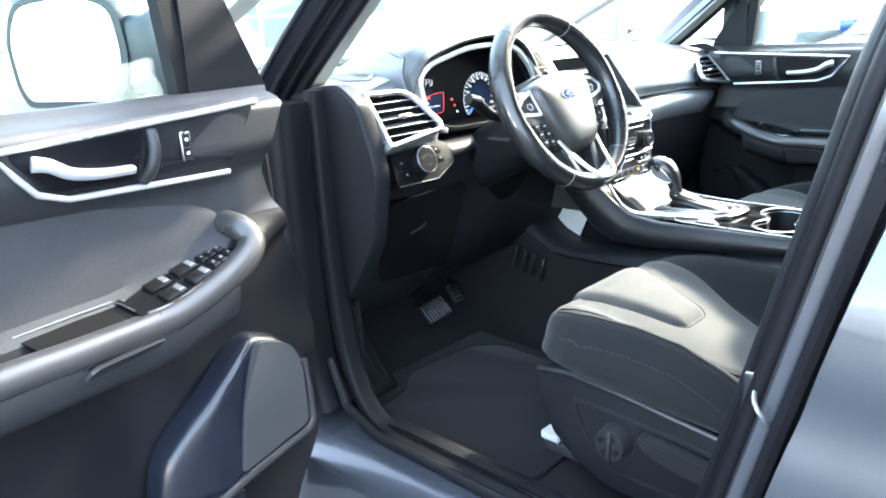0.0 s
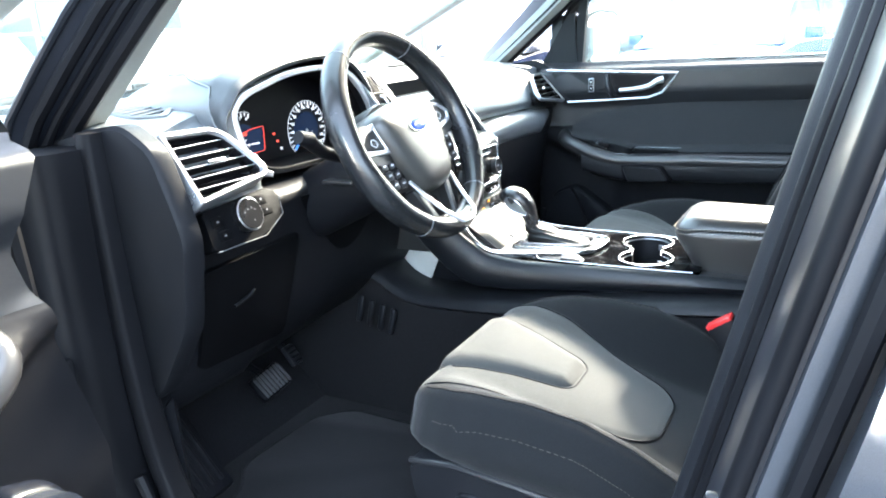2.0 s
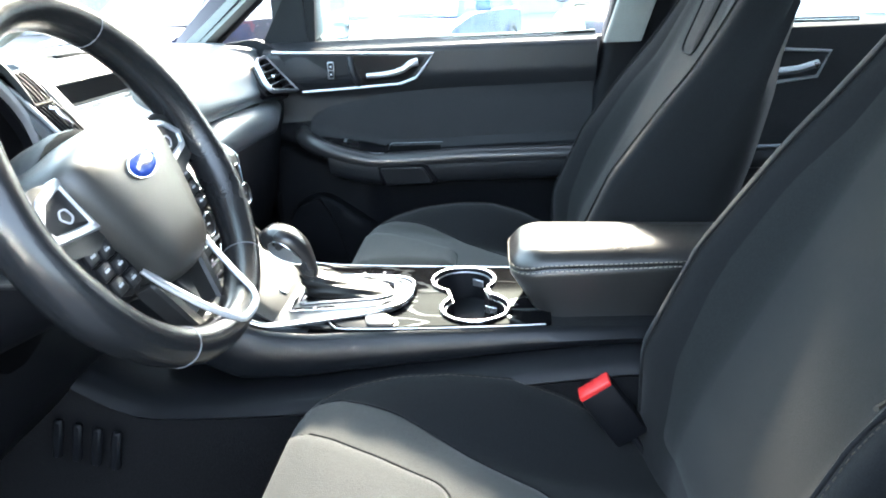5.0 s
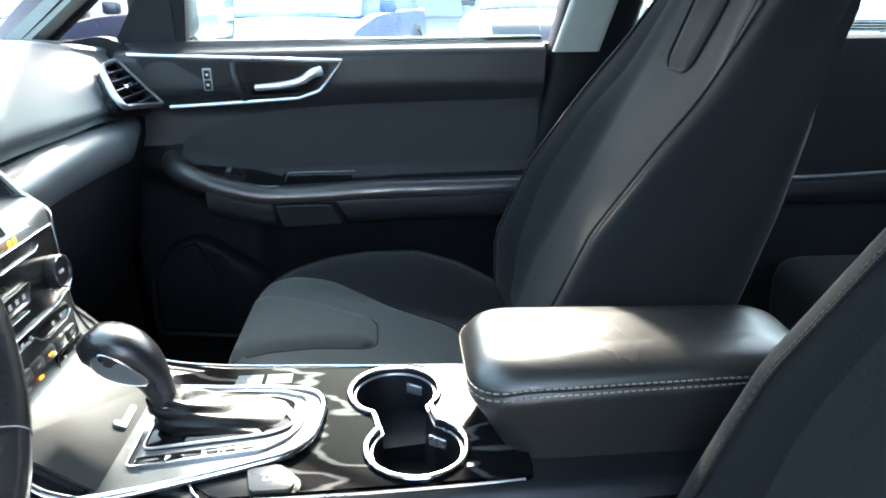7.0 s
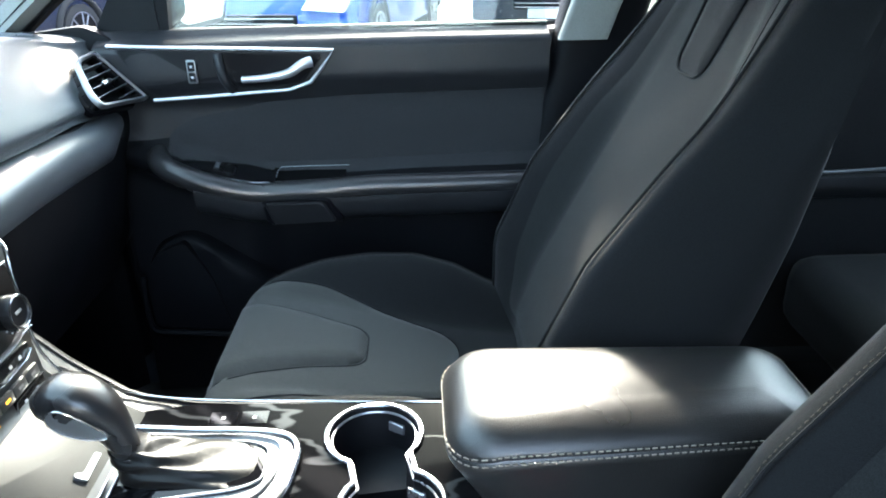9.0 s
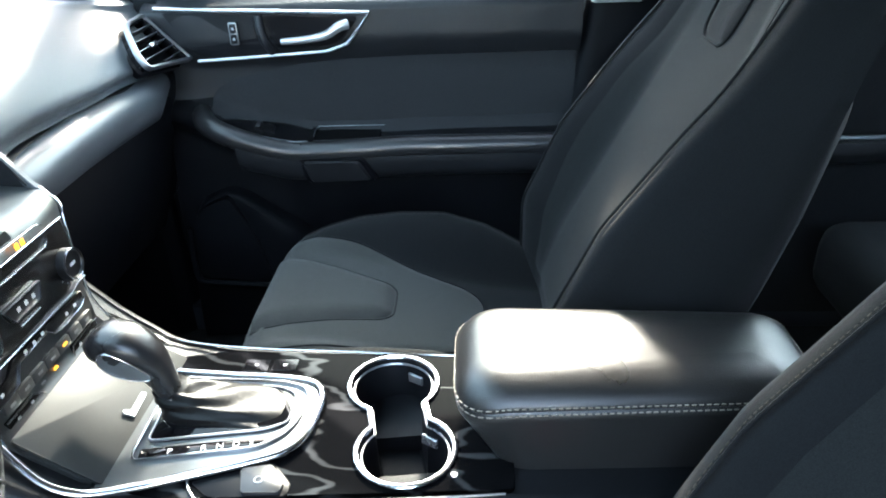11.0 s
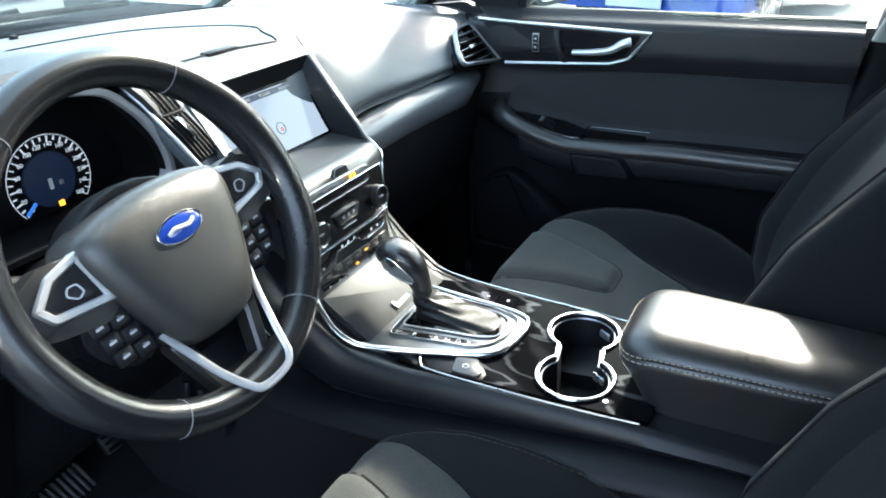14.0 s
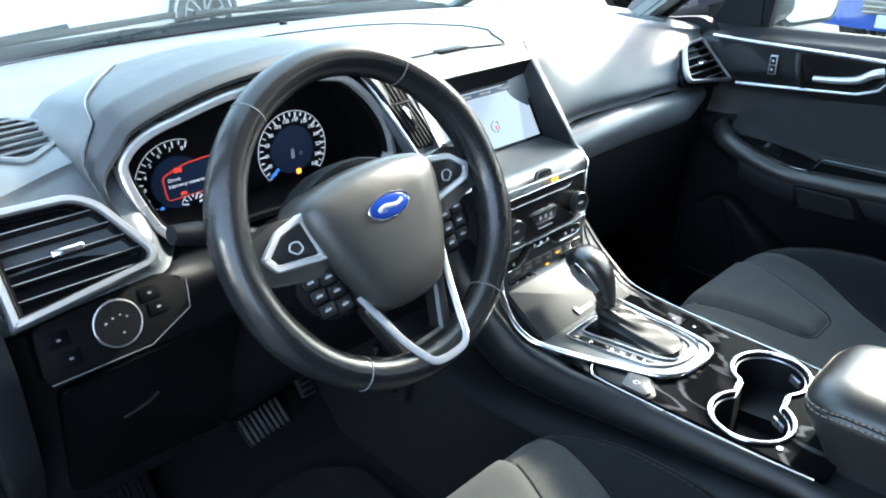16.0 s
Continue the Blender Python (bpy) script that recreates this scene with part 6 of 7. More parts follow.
    for k, h in ((1.0, -0.010), (1.0, 0.012), (0.985, 0.022), (0.955, 0.030), (0.91, 0.034), (0.75, 0.035), (0.55, 0.035), (0.3, 0.035), (0.05, 0.035)):
        shell = [(0.03 + (x - 0.03) * k, 0.60 + (z - 0.60) * k) for x, z in sp]
        shells.append([Vector((x, door_w(x, z) * 0.3 - 0.004 + h + 0.016 * step(0.0, 0.09, x) * (1 - step(0.10, 0.20, x)), z)) for x, z in shell])
    # open door's pod is glossier, grille and ledge paler: its light put into materials
    pod = part("speaker_pod", loft(shells), PODGLOSS if side < 0 else LOWERCARD, d, "smooth black speaker pod")
    gr = round_poly([(0.022, 0.708), (-0.036, 0.684), (-0.056, 0.640), (-0.056, 0.535), (0.092, 0.520), (0.064, 0.636)], [0.012, 0.02, 0.02, 0.012, 0.012, 0.10], 5)
    part("speaker_grille", loft([[Vector((x, door_w(x, z) * 0.3 + h, z)) for x, z in gr] for h in (0.010, 0.050)]), DOORCLOTH if side < 0 else LOWERCARD, pod, "speaker grille")
    part("pod_ledge", tube(smooth_path([Vector((u, w, z)) for u, w, z in ((-0.066, 0.044, 0.640), (-0.068, 0.048, 0.560), (-0.058, 0.050, 0.524), (0.0, 0.050, 0.518), (0.10, 0.050, 0.509), (0.22, 0.046, 0.486))], 5), 0.0065, 8), ARMPAD if side < 0 else LOWERCARD, pod, "rounded ledge under the grille")
    part("pocket", loft([[Vector((u, door_w(u, z) + w, z)) for u, z, w in [(0.10, z0, a), (0.40, z0 + 0.02, a), (0.66, z0 + 0.03, a), (0.66, z0 + 0.03, a - 0.03), (0.10, z0, a - 0.03)]] for z0, a in ((0.37, 0.045), (0.44, 0.055), (0.50, 0.058), (0.505, 0.050))]), HARD, d)
    return d


M_PASS = Matrix(((0, -1, 0, 0.722), (-1, 0, 0, 1.099), (0, 0, 1, 0), (0, 0, 0, 1)))
door_r = build_door(M_PASS, 1, "passenger_door", "closed black passenger door with chrome handle trim")
DU, DW = Vector((-0.976, -0.219, 0)), Vector((0.219, -0.976, 0))
M_DRV = Matrix(((DU.x, DW.x, 0, -1.040), (DU.y, DW.y, 0, 1.113), (0, 0, 1, 0.028), (0, 0, 0, 1)))
door_l = build_door(M_DRV, -1, "driver_door", "wide-open black driver's door with chrome handle trim")


# window frames, glass, sail panels and mirrors belong to the doors
def door_upper(d, side):
    # sail panel, the black triangle at the front of the window
    sail = [(-0.137, 1.07), (0.015, 1.074), (0.010, 1.26), (-0.045, 1.26)] if side < 0 else [(-0.10, 1.07), (0.015, 1.074), (0.010, 1.22), (-0.012, 1.215)]
    part("sail_panel", loft([[Vector((x, y, z)) for x, z in sail] for y in (-0.035, -0.055)]), HARD, d)
    part("window_post", loft([[Vector((x, y, z)) for x, z in [(0.004, 1.06), (0.030, 1.06), (0.060, 1.40), (0.036, 1.40)]] for y in (-0.038, -0.06)]), RUBBER, d)
    part("window_glass", loft([[Vector((x, y - 0.10 * (z - 1.05), z)) for x, z in [(0.025, 1.05), (0.70, 1.05), (0.66, 1.43), (0.33, 1.43), (0.05, 1.26)]] for y in (-0.050, -0.054)]), GLASS, d).visible_shadow = False
    fr = [(0.010, -0.05, 1.06), (-0.02, -0.055, 1.20), (0.10, -0.065, 1.30), (0.34, -0.085, 1.455), (0.50, -0.09, 1.446), (0.63, -0.09, 1.414), (0.745, -0.085, 1.384), (0.775, -0.072, 1.30), (0.768, -0.06, 1.06)]
    part("window_frame", tube(smooth_path(fr, 6), 0.016, 8), RUBBER, d)
    part("frame_corner", loft([[Vector((u, w + 0.02 * (1.40 - z), z)) for u, z in [(0.34, 1.455), (0.50, 1.446), (0.63, 1.414), (0.745, 1.384), (0.775, 1.30), (0.82, 1.28), (0.83, 1.50), (0.34, 1.50)]] for w in (-0.080, -0.098)]), RUBBER, d)
    part("belt_seal", rbox(0.02, 0.70, -0.070, -0.056, 1.060, 1.074, 0.003), RUBBER, d)


door_upper(door_r, 1)
door_upper(door_l, -1)


def door_mirror(d, m):
    mm = part("mirror_housing", loft([[m @ Vector((x * s, z * s, y)) for x, z in round_poly([(-0.105, -0.055), (-0.09, -0.080), (0.085, -0.082), (0.115, -0.02), (0.105, 0.070), (0.03, 0.090), (-0.085, 0.080), (-0.112, 0.02)], 0.03, 4)] for s, y in ((1.0, 0.0), (1.04, -0.012), (1.02, -0.05), (0.85, -0.09), (0.5, -0.11))]), MIRRORSHELL, d, "dark mirror housing")
    gl = [m @ Vector((x * 0.90, z * 0.88, 0.002)) for x, z in round_poly([(-0.105, -0.055), (-0.09, -0.080), (0.085, -0.082), (0.115, -0.02), (0.105, 0.070), (0.03, 0.090), (-0.085, 0.080), (-0.112, 0.02)], 0.03, 4)]
    part("mirror_glass", loft([gl, [p + (m.to_3x3() @ Vector((0, 0, -0.004))) for p in gl]]), MIRROR, mm, "mirror glass reflecting bright sky")


def mirror_arm(d):
    rings = []
    for w, u0, u1, z0, z1 in [(-0.052, -0.070, 0.016, 1.066, 1.215), (-0.075, -0.068, 0.018, 1.066, 1.205), (-0.115, -0.060, 0.022, 1.072, 1.190), (-0.150, -0.052, 0.026, 1.078, 1.190), (-0.185, -0.045, 0.022, 1.082, 1.200)]:
        rings.append([Vector((u, w, z)) for u, z in round_poly([(u0, z0), (u1, z0), (u1, z1), (u0, z1)], 0.018, 3)])
    part("mirror_foot", loft(rings), MIRRORSHELL, d, "dark mirror foot")


# mirror glass frames: x across, y up, z out of the glass (in the door's own frame)
m_r = plane_at((0.035, -0.235, 1.140), (-0.25, 1.0, 0.0), (0, 0, 1))
door_mirror(door_r, m_r)
mirror_arm(door_r)
m_l = plane_at((0.055, -0.250, 1.140), (-0.25, 1.0, 0.0), (0, 0, 1))
door_mirror(door_l, m_l)
mirror_arm(door_l)

# ---- body shell, floor and rear ----
floor = thing("floor", "black carpeted car floor", "floor", kind="structure")
part("carpet", rbox(-0.74, 0.74, -1.6, 1.45, 0.32, 0.362, 0.004), CARPET, floor)
part("toe_board", sheet(lambda u, v: Vector((lerp(-0.74, 0.74, u), lerp(1.40, 1.78, v), lerp(0.362, 0.72, v))), 12, 10, (0, 0.03, -0.03)), CARPET, floor)
part("firewall", rbox(-0.74, 0.74, 1.76, 1.80, 0.68, 1.04, 0.0), HARD, floor)
mat_poly = round_poly([(-0.66, 0.86), (-0.235, 0.86), (-0.225, 1.28), (-0.29, 1.345), (-0.50, 1.355), (-0.56, 1.30), (-0.665, 1.28)], 0.03, 4)
fm = thing("floor_mat", "worn dark carpet floor mat in the driver's footwell", "floor mat", at=(0, 0, 0.362))
part("carpet", prism(mat_poly, 0.0, 0.010, None, 0.004), MAT, fm)
part("binding", tube([Vector((x, y, 0.009)) for x, y in mat_poly], 0.004, 6, True), CARPET, fm)
fm2 = thing("floor_mat", "dark carpet floor mat in the passenger footwell", "floor mat", at=(0, 0, 0.362))
part("carpet", prism([(-x - 0.01, y) for x, y in mat_poly][::-1], 0.0, 0.010, None, 0.004), MAT, fm2)
# pedals
pb = thing("brake_pedal", "ribbed brake pedal with metal studs", "pedal", m=Matrix.Translation((-0.340, 1.412, 0.470)) @ Matrix.Rotation(radians(-42), 4, "X") @ Matrix.Rotation(radians(-6), 4, "Y"))
part("pad", rbox(-0.048, 0.048, -0.008, 0.008, -0.030, 0.030, 0.006), RUBBER, pb)
for i in range(8):
    part("rib", rbox(-0.041 + 0.011 * i, -0.035 + 0.011 * i, -0.013, -0.006, -0.026, 0.026, 0.002, 1), PEDALRIB, pb)
part("arm", tube([(0.01, 0.008, 0.01), (0.012, 0.06, 0.12), (0.012, 0.10, 0.28)], 0.009, 8), HARD, pb)
pg = thing("accelerator_pedal", "narrow black accelerator pedal", "pedal", m=Matrix.Translation((-0.224, 1.448, 0.478)) @ Matrix.Rotation(radians(-38), 4, "X"))
part("pad", rbox(-0.017, 0.017, -0.008, 0.008, -0.026, 0.026, 0.006), PLASTICGREY, pg)
for i in range(4):
    part("rib", rbox(-0.013, 0.013, -0.011, -0.006, -0.022 + 0.012 * i, -0.016 + 0.012 * i, 0.002, 1), RUBBER, pg)
part("arm", tube([(0, 0.008, 0.02), (0.0, 0.05, 0.12), (0.0, 0.08, 0.25)], 0.008, 8), HARD, pg)
fr = thing("footrest", "black ribbed plastic footrest", "footrest", m=Matrix.Translation((-0.60, 1.40, 0.44)) @ Matrix.Rotation(radians(-42), 4, "X"))
part("plate", rbox(-0.05, 0.05, -0.01, 0.01, -0.10, 0.12, 0.008), HARD, fr)
for i in range(4):
    part("rib", rbox(-0.036 + 0.02 * i, -0.026 + 0.02 * i, -0.014, -0.006, -0.08, 0.10, 0.003, 1), HARD, fr)
# tunnel sides: a shoulder under the console that drops to the carpet
tunnel = thing("tunnel_trim", "dark plastic tunnel trim with a rounded shoulder under the console", "trim panel")
for sx in (-1, 1):
    rings, drop = [], []
    for i in range(41):
        y = lerp(0.20, 1.72, i / 40)
        zi = table([(0.20, 0.725), (0.47, 0.716), (0.66, 0.697), (0.90, 0.672), (1.0, 0.662), (1.06, 0.654), (1.14, 0.652), (1.20, 0.674), (1.25, 0.706), (1.30, 0.74), (1.72, 0.86)], y)
        zo = table([(0.20, 0.712), (0.47, 0.702), (0.66, 0.683), (0.90, 0.650), (1.04, 0.645), (1.14, 0.643), (1.20, 0.668), (1.25, 0.702), (1.30, 0.736), (1.72, 0.856)], y)
        xo = table([(0.20, 0.150), (0.70, 0.160), (1.0, 0.172), (1.30, 0.170)], y)
        rings.append([Vector((sx * x, y, z)) for x, z in [(0.030, zi - 0.010), (0.100, zi), (xo - 0.012, zo + 0.004), (xo, zo - 0.004), (xo + 0.003, zo - 0.012), (xo - 0.004, zo - 0.019), (0.030, zo - 0.019)]])
        drop.append([Vector((sx * x, y, z)) for x, z in [(0.030, zo - 0.016), (xo - 0.006, zo - 0.016), (xo - 0.004, zo - 0.10), (xo + 0.012, 0.345), (0.030, 0.345)]])
    part("shoulder", loft(rings), VALANCE, tunnel, "dark plastic shoulder", angle=50)
    part("carpet_side", loft(drop), CARPET, tunnel, "carpeted side", angle=50)
# panel under the stack, seen past the column; the light on it is painted pale
box = thing("console_flank", "plastic flank under the centre stack, caught light put in as pale colour", "trim panel")
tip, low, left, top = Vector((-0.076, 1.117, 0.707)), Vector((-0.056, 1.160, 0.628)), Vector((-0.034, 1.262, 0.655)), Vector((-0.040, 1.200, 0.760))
part("flank", sheet(lambda u, v: lerp(lerp(tip, low, v), lerp(top, left, v), u) + Vector((-0.008 * math.sin(math.pi * u), 0, 0)), 12, 10, (0.012, 0.006, 0)), WHITETRIM, box, "smooth plastic flank with its light painted pale")
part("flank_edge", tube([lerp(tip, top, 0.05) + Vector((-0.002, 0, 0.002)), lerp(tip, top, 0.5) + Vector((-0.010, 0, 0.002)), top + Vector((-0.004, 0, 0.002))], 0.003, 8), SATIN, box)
vents = thing("footwell_grille", "black footwell side grille with slanted slots", "grille")
mg = plane_at((-0.186, 1.225, 0.602), (0, 1, 0), (0, -0.25, 1))
for i in range(4):
    part("slot", rbox(-0.055 + 0.028 * i, -0.042 + 0.028 * i, -0.034, 0.030, -0.008, 0.003, 0.003, 1, mg @ Matrix.Rotation(radians(14), 4, "Z")), VALANCE, vents)

body = thing("car_body", "dark grey metallic car body shell around the open door", "car body", kind="structure")


def bar(pts, w, h, mat, name, label="", n=6):
    """A pillar with a rounded oblong section; w across the car, h along it."""
    P = smooth_path(pts, n)
    rings = []
    for i, p in enumerate(P):
        rings.append([p + Vector((x, y, 0)) for x, y in round_poly([(-w / 2, -h / 2), (w / 2, -h / 2), (w / 2, h / 2), (-w / 2, h / 2)], min(w, h) * 0.3, 3)])
    return part(name, loft(rings), mat, body, label)


for sx in (-1, 1):
    # pillar between quarter glass and door, rising to the roof: painted face, two seals, pale trim
    edge = []
    for z, ox, oy, ex, ey, tx, ty in [(1.03, 0.80, 1.42, 0.735, 1.375, 0.69, 1.385), (1.10, 0.80, 1.372, 0.735, 1.283, 0.69, 1.297), (1.17, 0.795, 1.292, 0.733, 1.194, 0.69, 1.208), (1.235, 0.788, 1.216, 0.730, 1.110, 0.688, 1.128), (1.32, 0.770, 1.110, 0.712, 1.004, 0.672, 1.020), (1.40, 0.735, 0.995, 0.682, 0.890, 0.642, 0.905), (1.48, 0.685, 0.86, 0.638, 0.76, 0.600, 0.775)]:
        edge.append((Vector((sx * ox, oy, z)), Vector((sx * ex, ey, z)), Vector((sx * tx, ty, z))))
    inward = Vector((-sx * 0.045, 0.030, 0))
    part("door_pillar", loft([[a, lerp(a, b, 0.45) - inward * 0.15, b, b + inward, a + inward] for a, b, c in edge]), PILLARPAINT, body, "grey pillar, darkened in colour for shade", angle=50)
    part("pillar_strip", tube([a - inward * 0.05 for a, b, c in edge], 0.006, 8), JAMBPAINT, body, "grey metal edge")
    for k, r in ((0.36, 0.010), (0.62, 0.007), (0.90, 0.012)):
        part("door_seal", tube([lerp(a, b, k) - inward * 0.12 for a, b, c in edge], r, 8), RUBBER, body, "black rubber seal")
    part("pillar_trim", loft([[b + inward * 0.1, c, c + Vector((sx * 0.004, 0.050, 0)), b + Vector((0, 0.060, 0))] for a, b, c in edge]), HEADLINER, body, "pale grey pillar trim", angle=50)
    # slender pillar at the windscreen
    bar([(sx * 0.74, 1.98, 1.05), (sx * 0.72, 1.60, 1.22), (sx * 0.67, 1.15, 1.40), (sx * 0.60, 0.75, 1.50)], 0.060, 0.05, HEADLINER, "screen_pillar", "pale grey windscreen pillar trim")
    # middle pillar
    if sx > 0:
        bar([(0.800, 0.36, 0.42), (0.805, 0.345, 0.80), (0.775, 0.30, 1.10), (0.66, 0.22, 1.48)], 0.10, 0.15, HARD, "middle_pillar")
    # roof rail
    bar([(sx * 0.62, 0.80, 1.46), (sx * 0.60, 0.2, 1.52), (sx * 0.60, -0.9, 1.50), (sx * 0.62, -1.9, 1.42)], 0.09, 0.06, PAINT, "roof_rail")


def pillar_front(z):
    """Front inner edge of the open side's middle pillar."""
    return -0.750 + 0.34 * max(0.0, z - 1.12), 0.485 - 0.243 * (z - 0.65)


def pillar_strip(name, section, mat, label="", z0=0.40, z1=1.47):
    rings = []
    for i in range(33):
        z = lerp(z0, z1, i / 32)
        x, y = pillar_front(z)
        rings.append([Vector((x + dx, y + dy, z)) for dx, dy in section])
    return part(name, loft(rings), mat, body, label, angle=50)


pillar_strip("pillar_cover", [(0.050, -0.006), (0.006, -0.001), (0.001, -0.001), (-0.004, -0.003), (-0.010, -0.009), (-0.013, -0.014), (-0.006, -0.022), (0.050, -0.050)], VALANCE, "dark satin pillar trim")
pillar_strip("pillar_seal", [(-0.006, -0.014), (-0.013, -0.012), (-0.019, -0.013), (-0.022, -0.017), (-0.021, -0.021), (-0.026, -0.020), (-0.031, -0.022), (-0.033, -0.027), (-0.030, -0.032), (-0.010, -0.034)], RUBBER, "black rubber door seal")
# painted darker than the door skin for the shade on this face
pillar_strip("middle_pillar", [(0.030, -0.040), (-0.020, -0.028), (-0.040, -0.028), (-0.090, -0.036), (-0.100, -0.040), (-0.104, -0.060), (-0.104, -0.13), (0.030, -0.16)], JAMBPAINT, "grey painted pillar, its shade put into the paint")
pillar_strip("rear_door_seal", [(-0.097, -0.038), (-0.104, -0.039), (-0.109, -0.044), (-0.110, -0.051), (-0.106, -0.056), (-0.098, -0.054)], RUBBER, "black rubber seal")
bar([(0.725, 0.345, 1.05), (0.70, 0.30, 1.20), (0.61, 0.22, 1.48)], 0.03, 0.085, HEADLINER, "pillar_trim", "pale grey pillar trim")
# hinge pillar, sill and scuff plate on the open side
bar([(-0.80, 1.30, 1.06), (-0.80, 1.305, 0.80), (-0.80, 1.30, 0.56), (-0.80, 1.27, 0.46)], 0.10, 0.10, RUBBER, "hinge_pillar")
bar([(-0.765, 1.25, 1.08), (-0.770, 1.245, 0.80), (-0.770, 1.225, 0.58), (-0.770, 1.17, 0.465), (-0.770, 1.08, 0.437)], 0.04, 0.03, RUBBER, "hinge_seal")
for sx in (-1, 1):
    part("kick_panel", loft([[Vector((sx * x, y, z)) for x, y in [(0.745, 1.24), (0.735, 1.22), (0.715, 1.24), (0.70, 1.80), (0.745, 1.80)]] for z in (0.33, 0.60, 0.90, 1.05)]), HARD, body)
bar([(0.80, 1.30, 1.06), (0.80, 1.305, 0.80), (0.80, 1.30, 0.56), (0.80, 1.27, 0.30)], 0.12, 0.14, HARD, "hinge_pillar")
part("sill", rbox(0.735, 0.915, -0.7, 1.34, 0.26, 0.42, 0.02), PAINT, body)
part("sill", loft([[Vector((x, y, z)) for x, z in round_poly([(-0.915, 0.26), (-0.90, 0.40), (-0.84, 0.432), (-0.765, 0.440), (-0.745, 0.425), (-0.735, 0.36), (-0.735, 0.26)], 0.012, 3)] for y in [lerp(-0.5, 1.34, i / 10) for i in range(11)]]), SILLPAINT, body, "dark grey door sill")
part("scuff_plate", loft([[Vector((x, y, z)) for x, z in [(-0.800, 0.4405), (-0.752, 0.4445), (-0.722, 0.432), (-0.715, 0.37), (-0.73, 0.36), (-0.75, 0.43), (-0.80, 0.434)]] for y in (0.40, 0.8, 1.16)]), HARD, body, "black plastic scuff plate")
part("scuff_strip", rbox(-0.775, -0.766, 0.45, 1.12, 0.4425, 0.4465, 0.001), PIANO, body)
part("sill_seal", tube([(-0.812, 0.45, 0.444), (-0.812, 1.10, 0.444), (-0.805, 1.20, 0.475), (-0.80, 1.245, 0.56)], 0.009, 8), RUBBER, body)
# striker
part("striker", tube(smooth_path([(-0.838, 0.392, 0.762), (-0.872, 0.384, 0.764), (-0.874, 0.398, 0.784), (-0.838, 0.410, 0.790)], 4), 0.0027, 8), SATIN, body, "bright door striker")
part("striker_plate", rbox(-0.846, -0.836, 0.385, 0.422, 0.745, 0.800, 0.003), JAMBPAINT, body)
part("hinge", rbox(-0.90, -0.81, 1.27, 1.315, 0.735, 0.775, 0.008), HARD, body)
# front wing outside the hinge pillar
part("front_wing", loft([[Vector((x, y, z)) for y, x in [(1.32, -0.90), (1.6, -0.935), (2.2, -0.94), (2.7, -0.88), (2.7, -0.80), (1.34, -0.80)]] for z in (0.30, 0.6, 0.85, 1.0, 1.04)]), PAINT, body)
part("front_wing", loft([[Vector((x, y, z)) for y, x in [(1.32, 0.90), (1.6, 0.935), (2.2, 0.94), (2.7, 0.88), (2.7, 0.80), (1.34, 0.80)]] for z in (0.30, 0.6, 0.85, 1.0, 1.04)]), PAINT, body)
part("bonnet", sheet(lambda u, v: Vector((lerp(-0.86, 0.86, u), lerp(2.12, 3.05, v), 1.075 - 0.16 * v - 0.05 * (2 * u - 1) ** 4)), 20, 12, (0, 0, -0.03)), PAINT, body)
part("nose", rbox(-0.86, 0.86, 2.9, 3.1, 0.3, 0.88, 0.05, 3), PAINT, body)
# rear door of the driver's side
rear = thing("rear_door", "closed dark grey metallic rear door with tinted glass", "car door")
rings = []
for i in range(25):
    z = lerp(0.32, 1.04, i / 24)
    bulge = 0.055 * math.sin(math.pi * (z - 0.22) / 1.0) - 0.012 * math.exp(-((z - 0.80) / 0.03) ** 2) - 0.02 * step(0.9, 1.04, z)
    yf = pillar_front(z)[1] - 0.105
    rings.append([Vector((-0.862 - bulge, y, z)) for y in (yf, yf - 0.008, -0.2, -0.62)] + [Vector((-0.84, -0.62, z)), Vector((-0.858, yf - 0.006, z)), Vector((-0.862 - bulge * 0.5, yf + 0.003, z))])
part("skin", loft(rings), PAINT, rear, "dark grey metallic skin")
part("belt_trim", tube([(-0.885, 0.28, 1.045), (-0.888, -0.2, 1.055), (-0.88, -0.62, 1.07)], 0.010, 8), CHROME, rear)
part("window_glass", loft([[Vector((x - 0.28 * (z - 1.05) * -1, y, z)) for y, z in [(0.24, 1.05), (-0.6, 1.06), (-0.6, 1.40), (0.18, 1.43)]] for x in (-0.865, -0.860)]), DARKGLASS, rear)
part("window_frame", tube([(-0.880, 0.288, 1.04), (-0.868, 0.262, 1.15), (-0.81, 0.222, 1.32), (-0.768, 0.195, 1.44)], 0.022, 8), PIANO, rear, "gloss black window frame")
flange = []
for i in range(25):
    z = lerp(0.40, 1.40, i / 24)
    x, y = pillar_front(z)
    flange.append([Vector((x + dx, y + dy, z)) for dx, dy in [(-0.108, -0.060), (-0.115, -0.062), (-0.117, -0.072), (-0.112, -0.080), (-0.104, -0.080), (-0.104, -0.066)]])
part("door_flange", loft(flange), PAINT, rear, "dark grey inner flange", angle=50)
part("door_edge_seal", tube([Vector((pillar_front(z)[0] - 0.122, pillar_front(z)[1] - 0.088, z)) for z in (0.44, 0.6, 0.8, 1.0, 1.12, 1.25, 1.38)], 0.010, 8), RUBBER, rear)
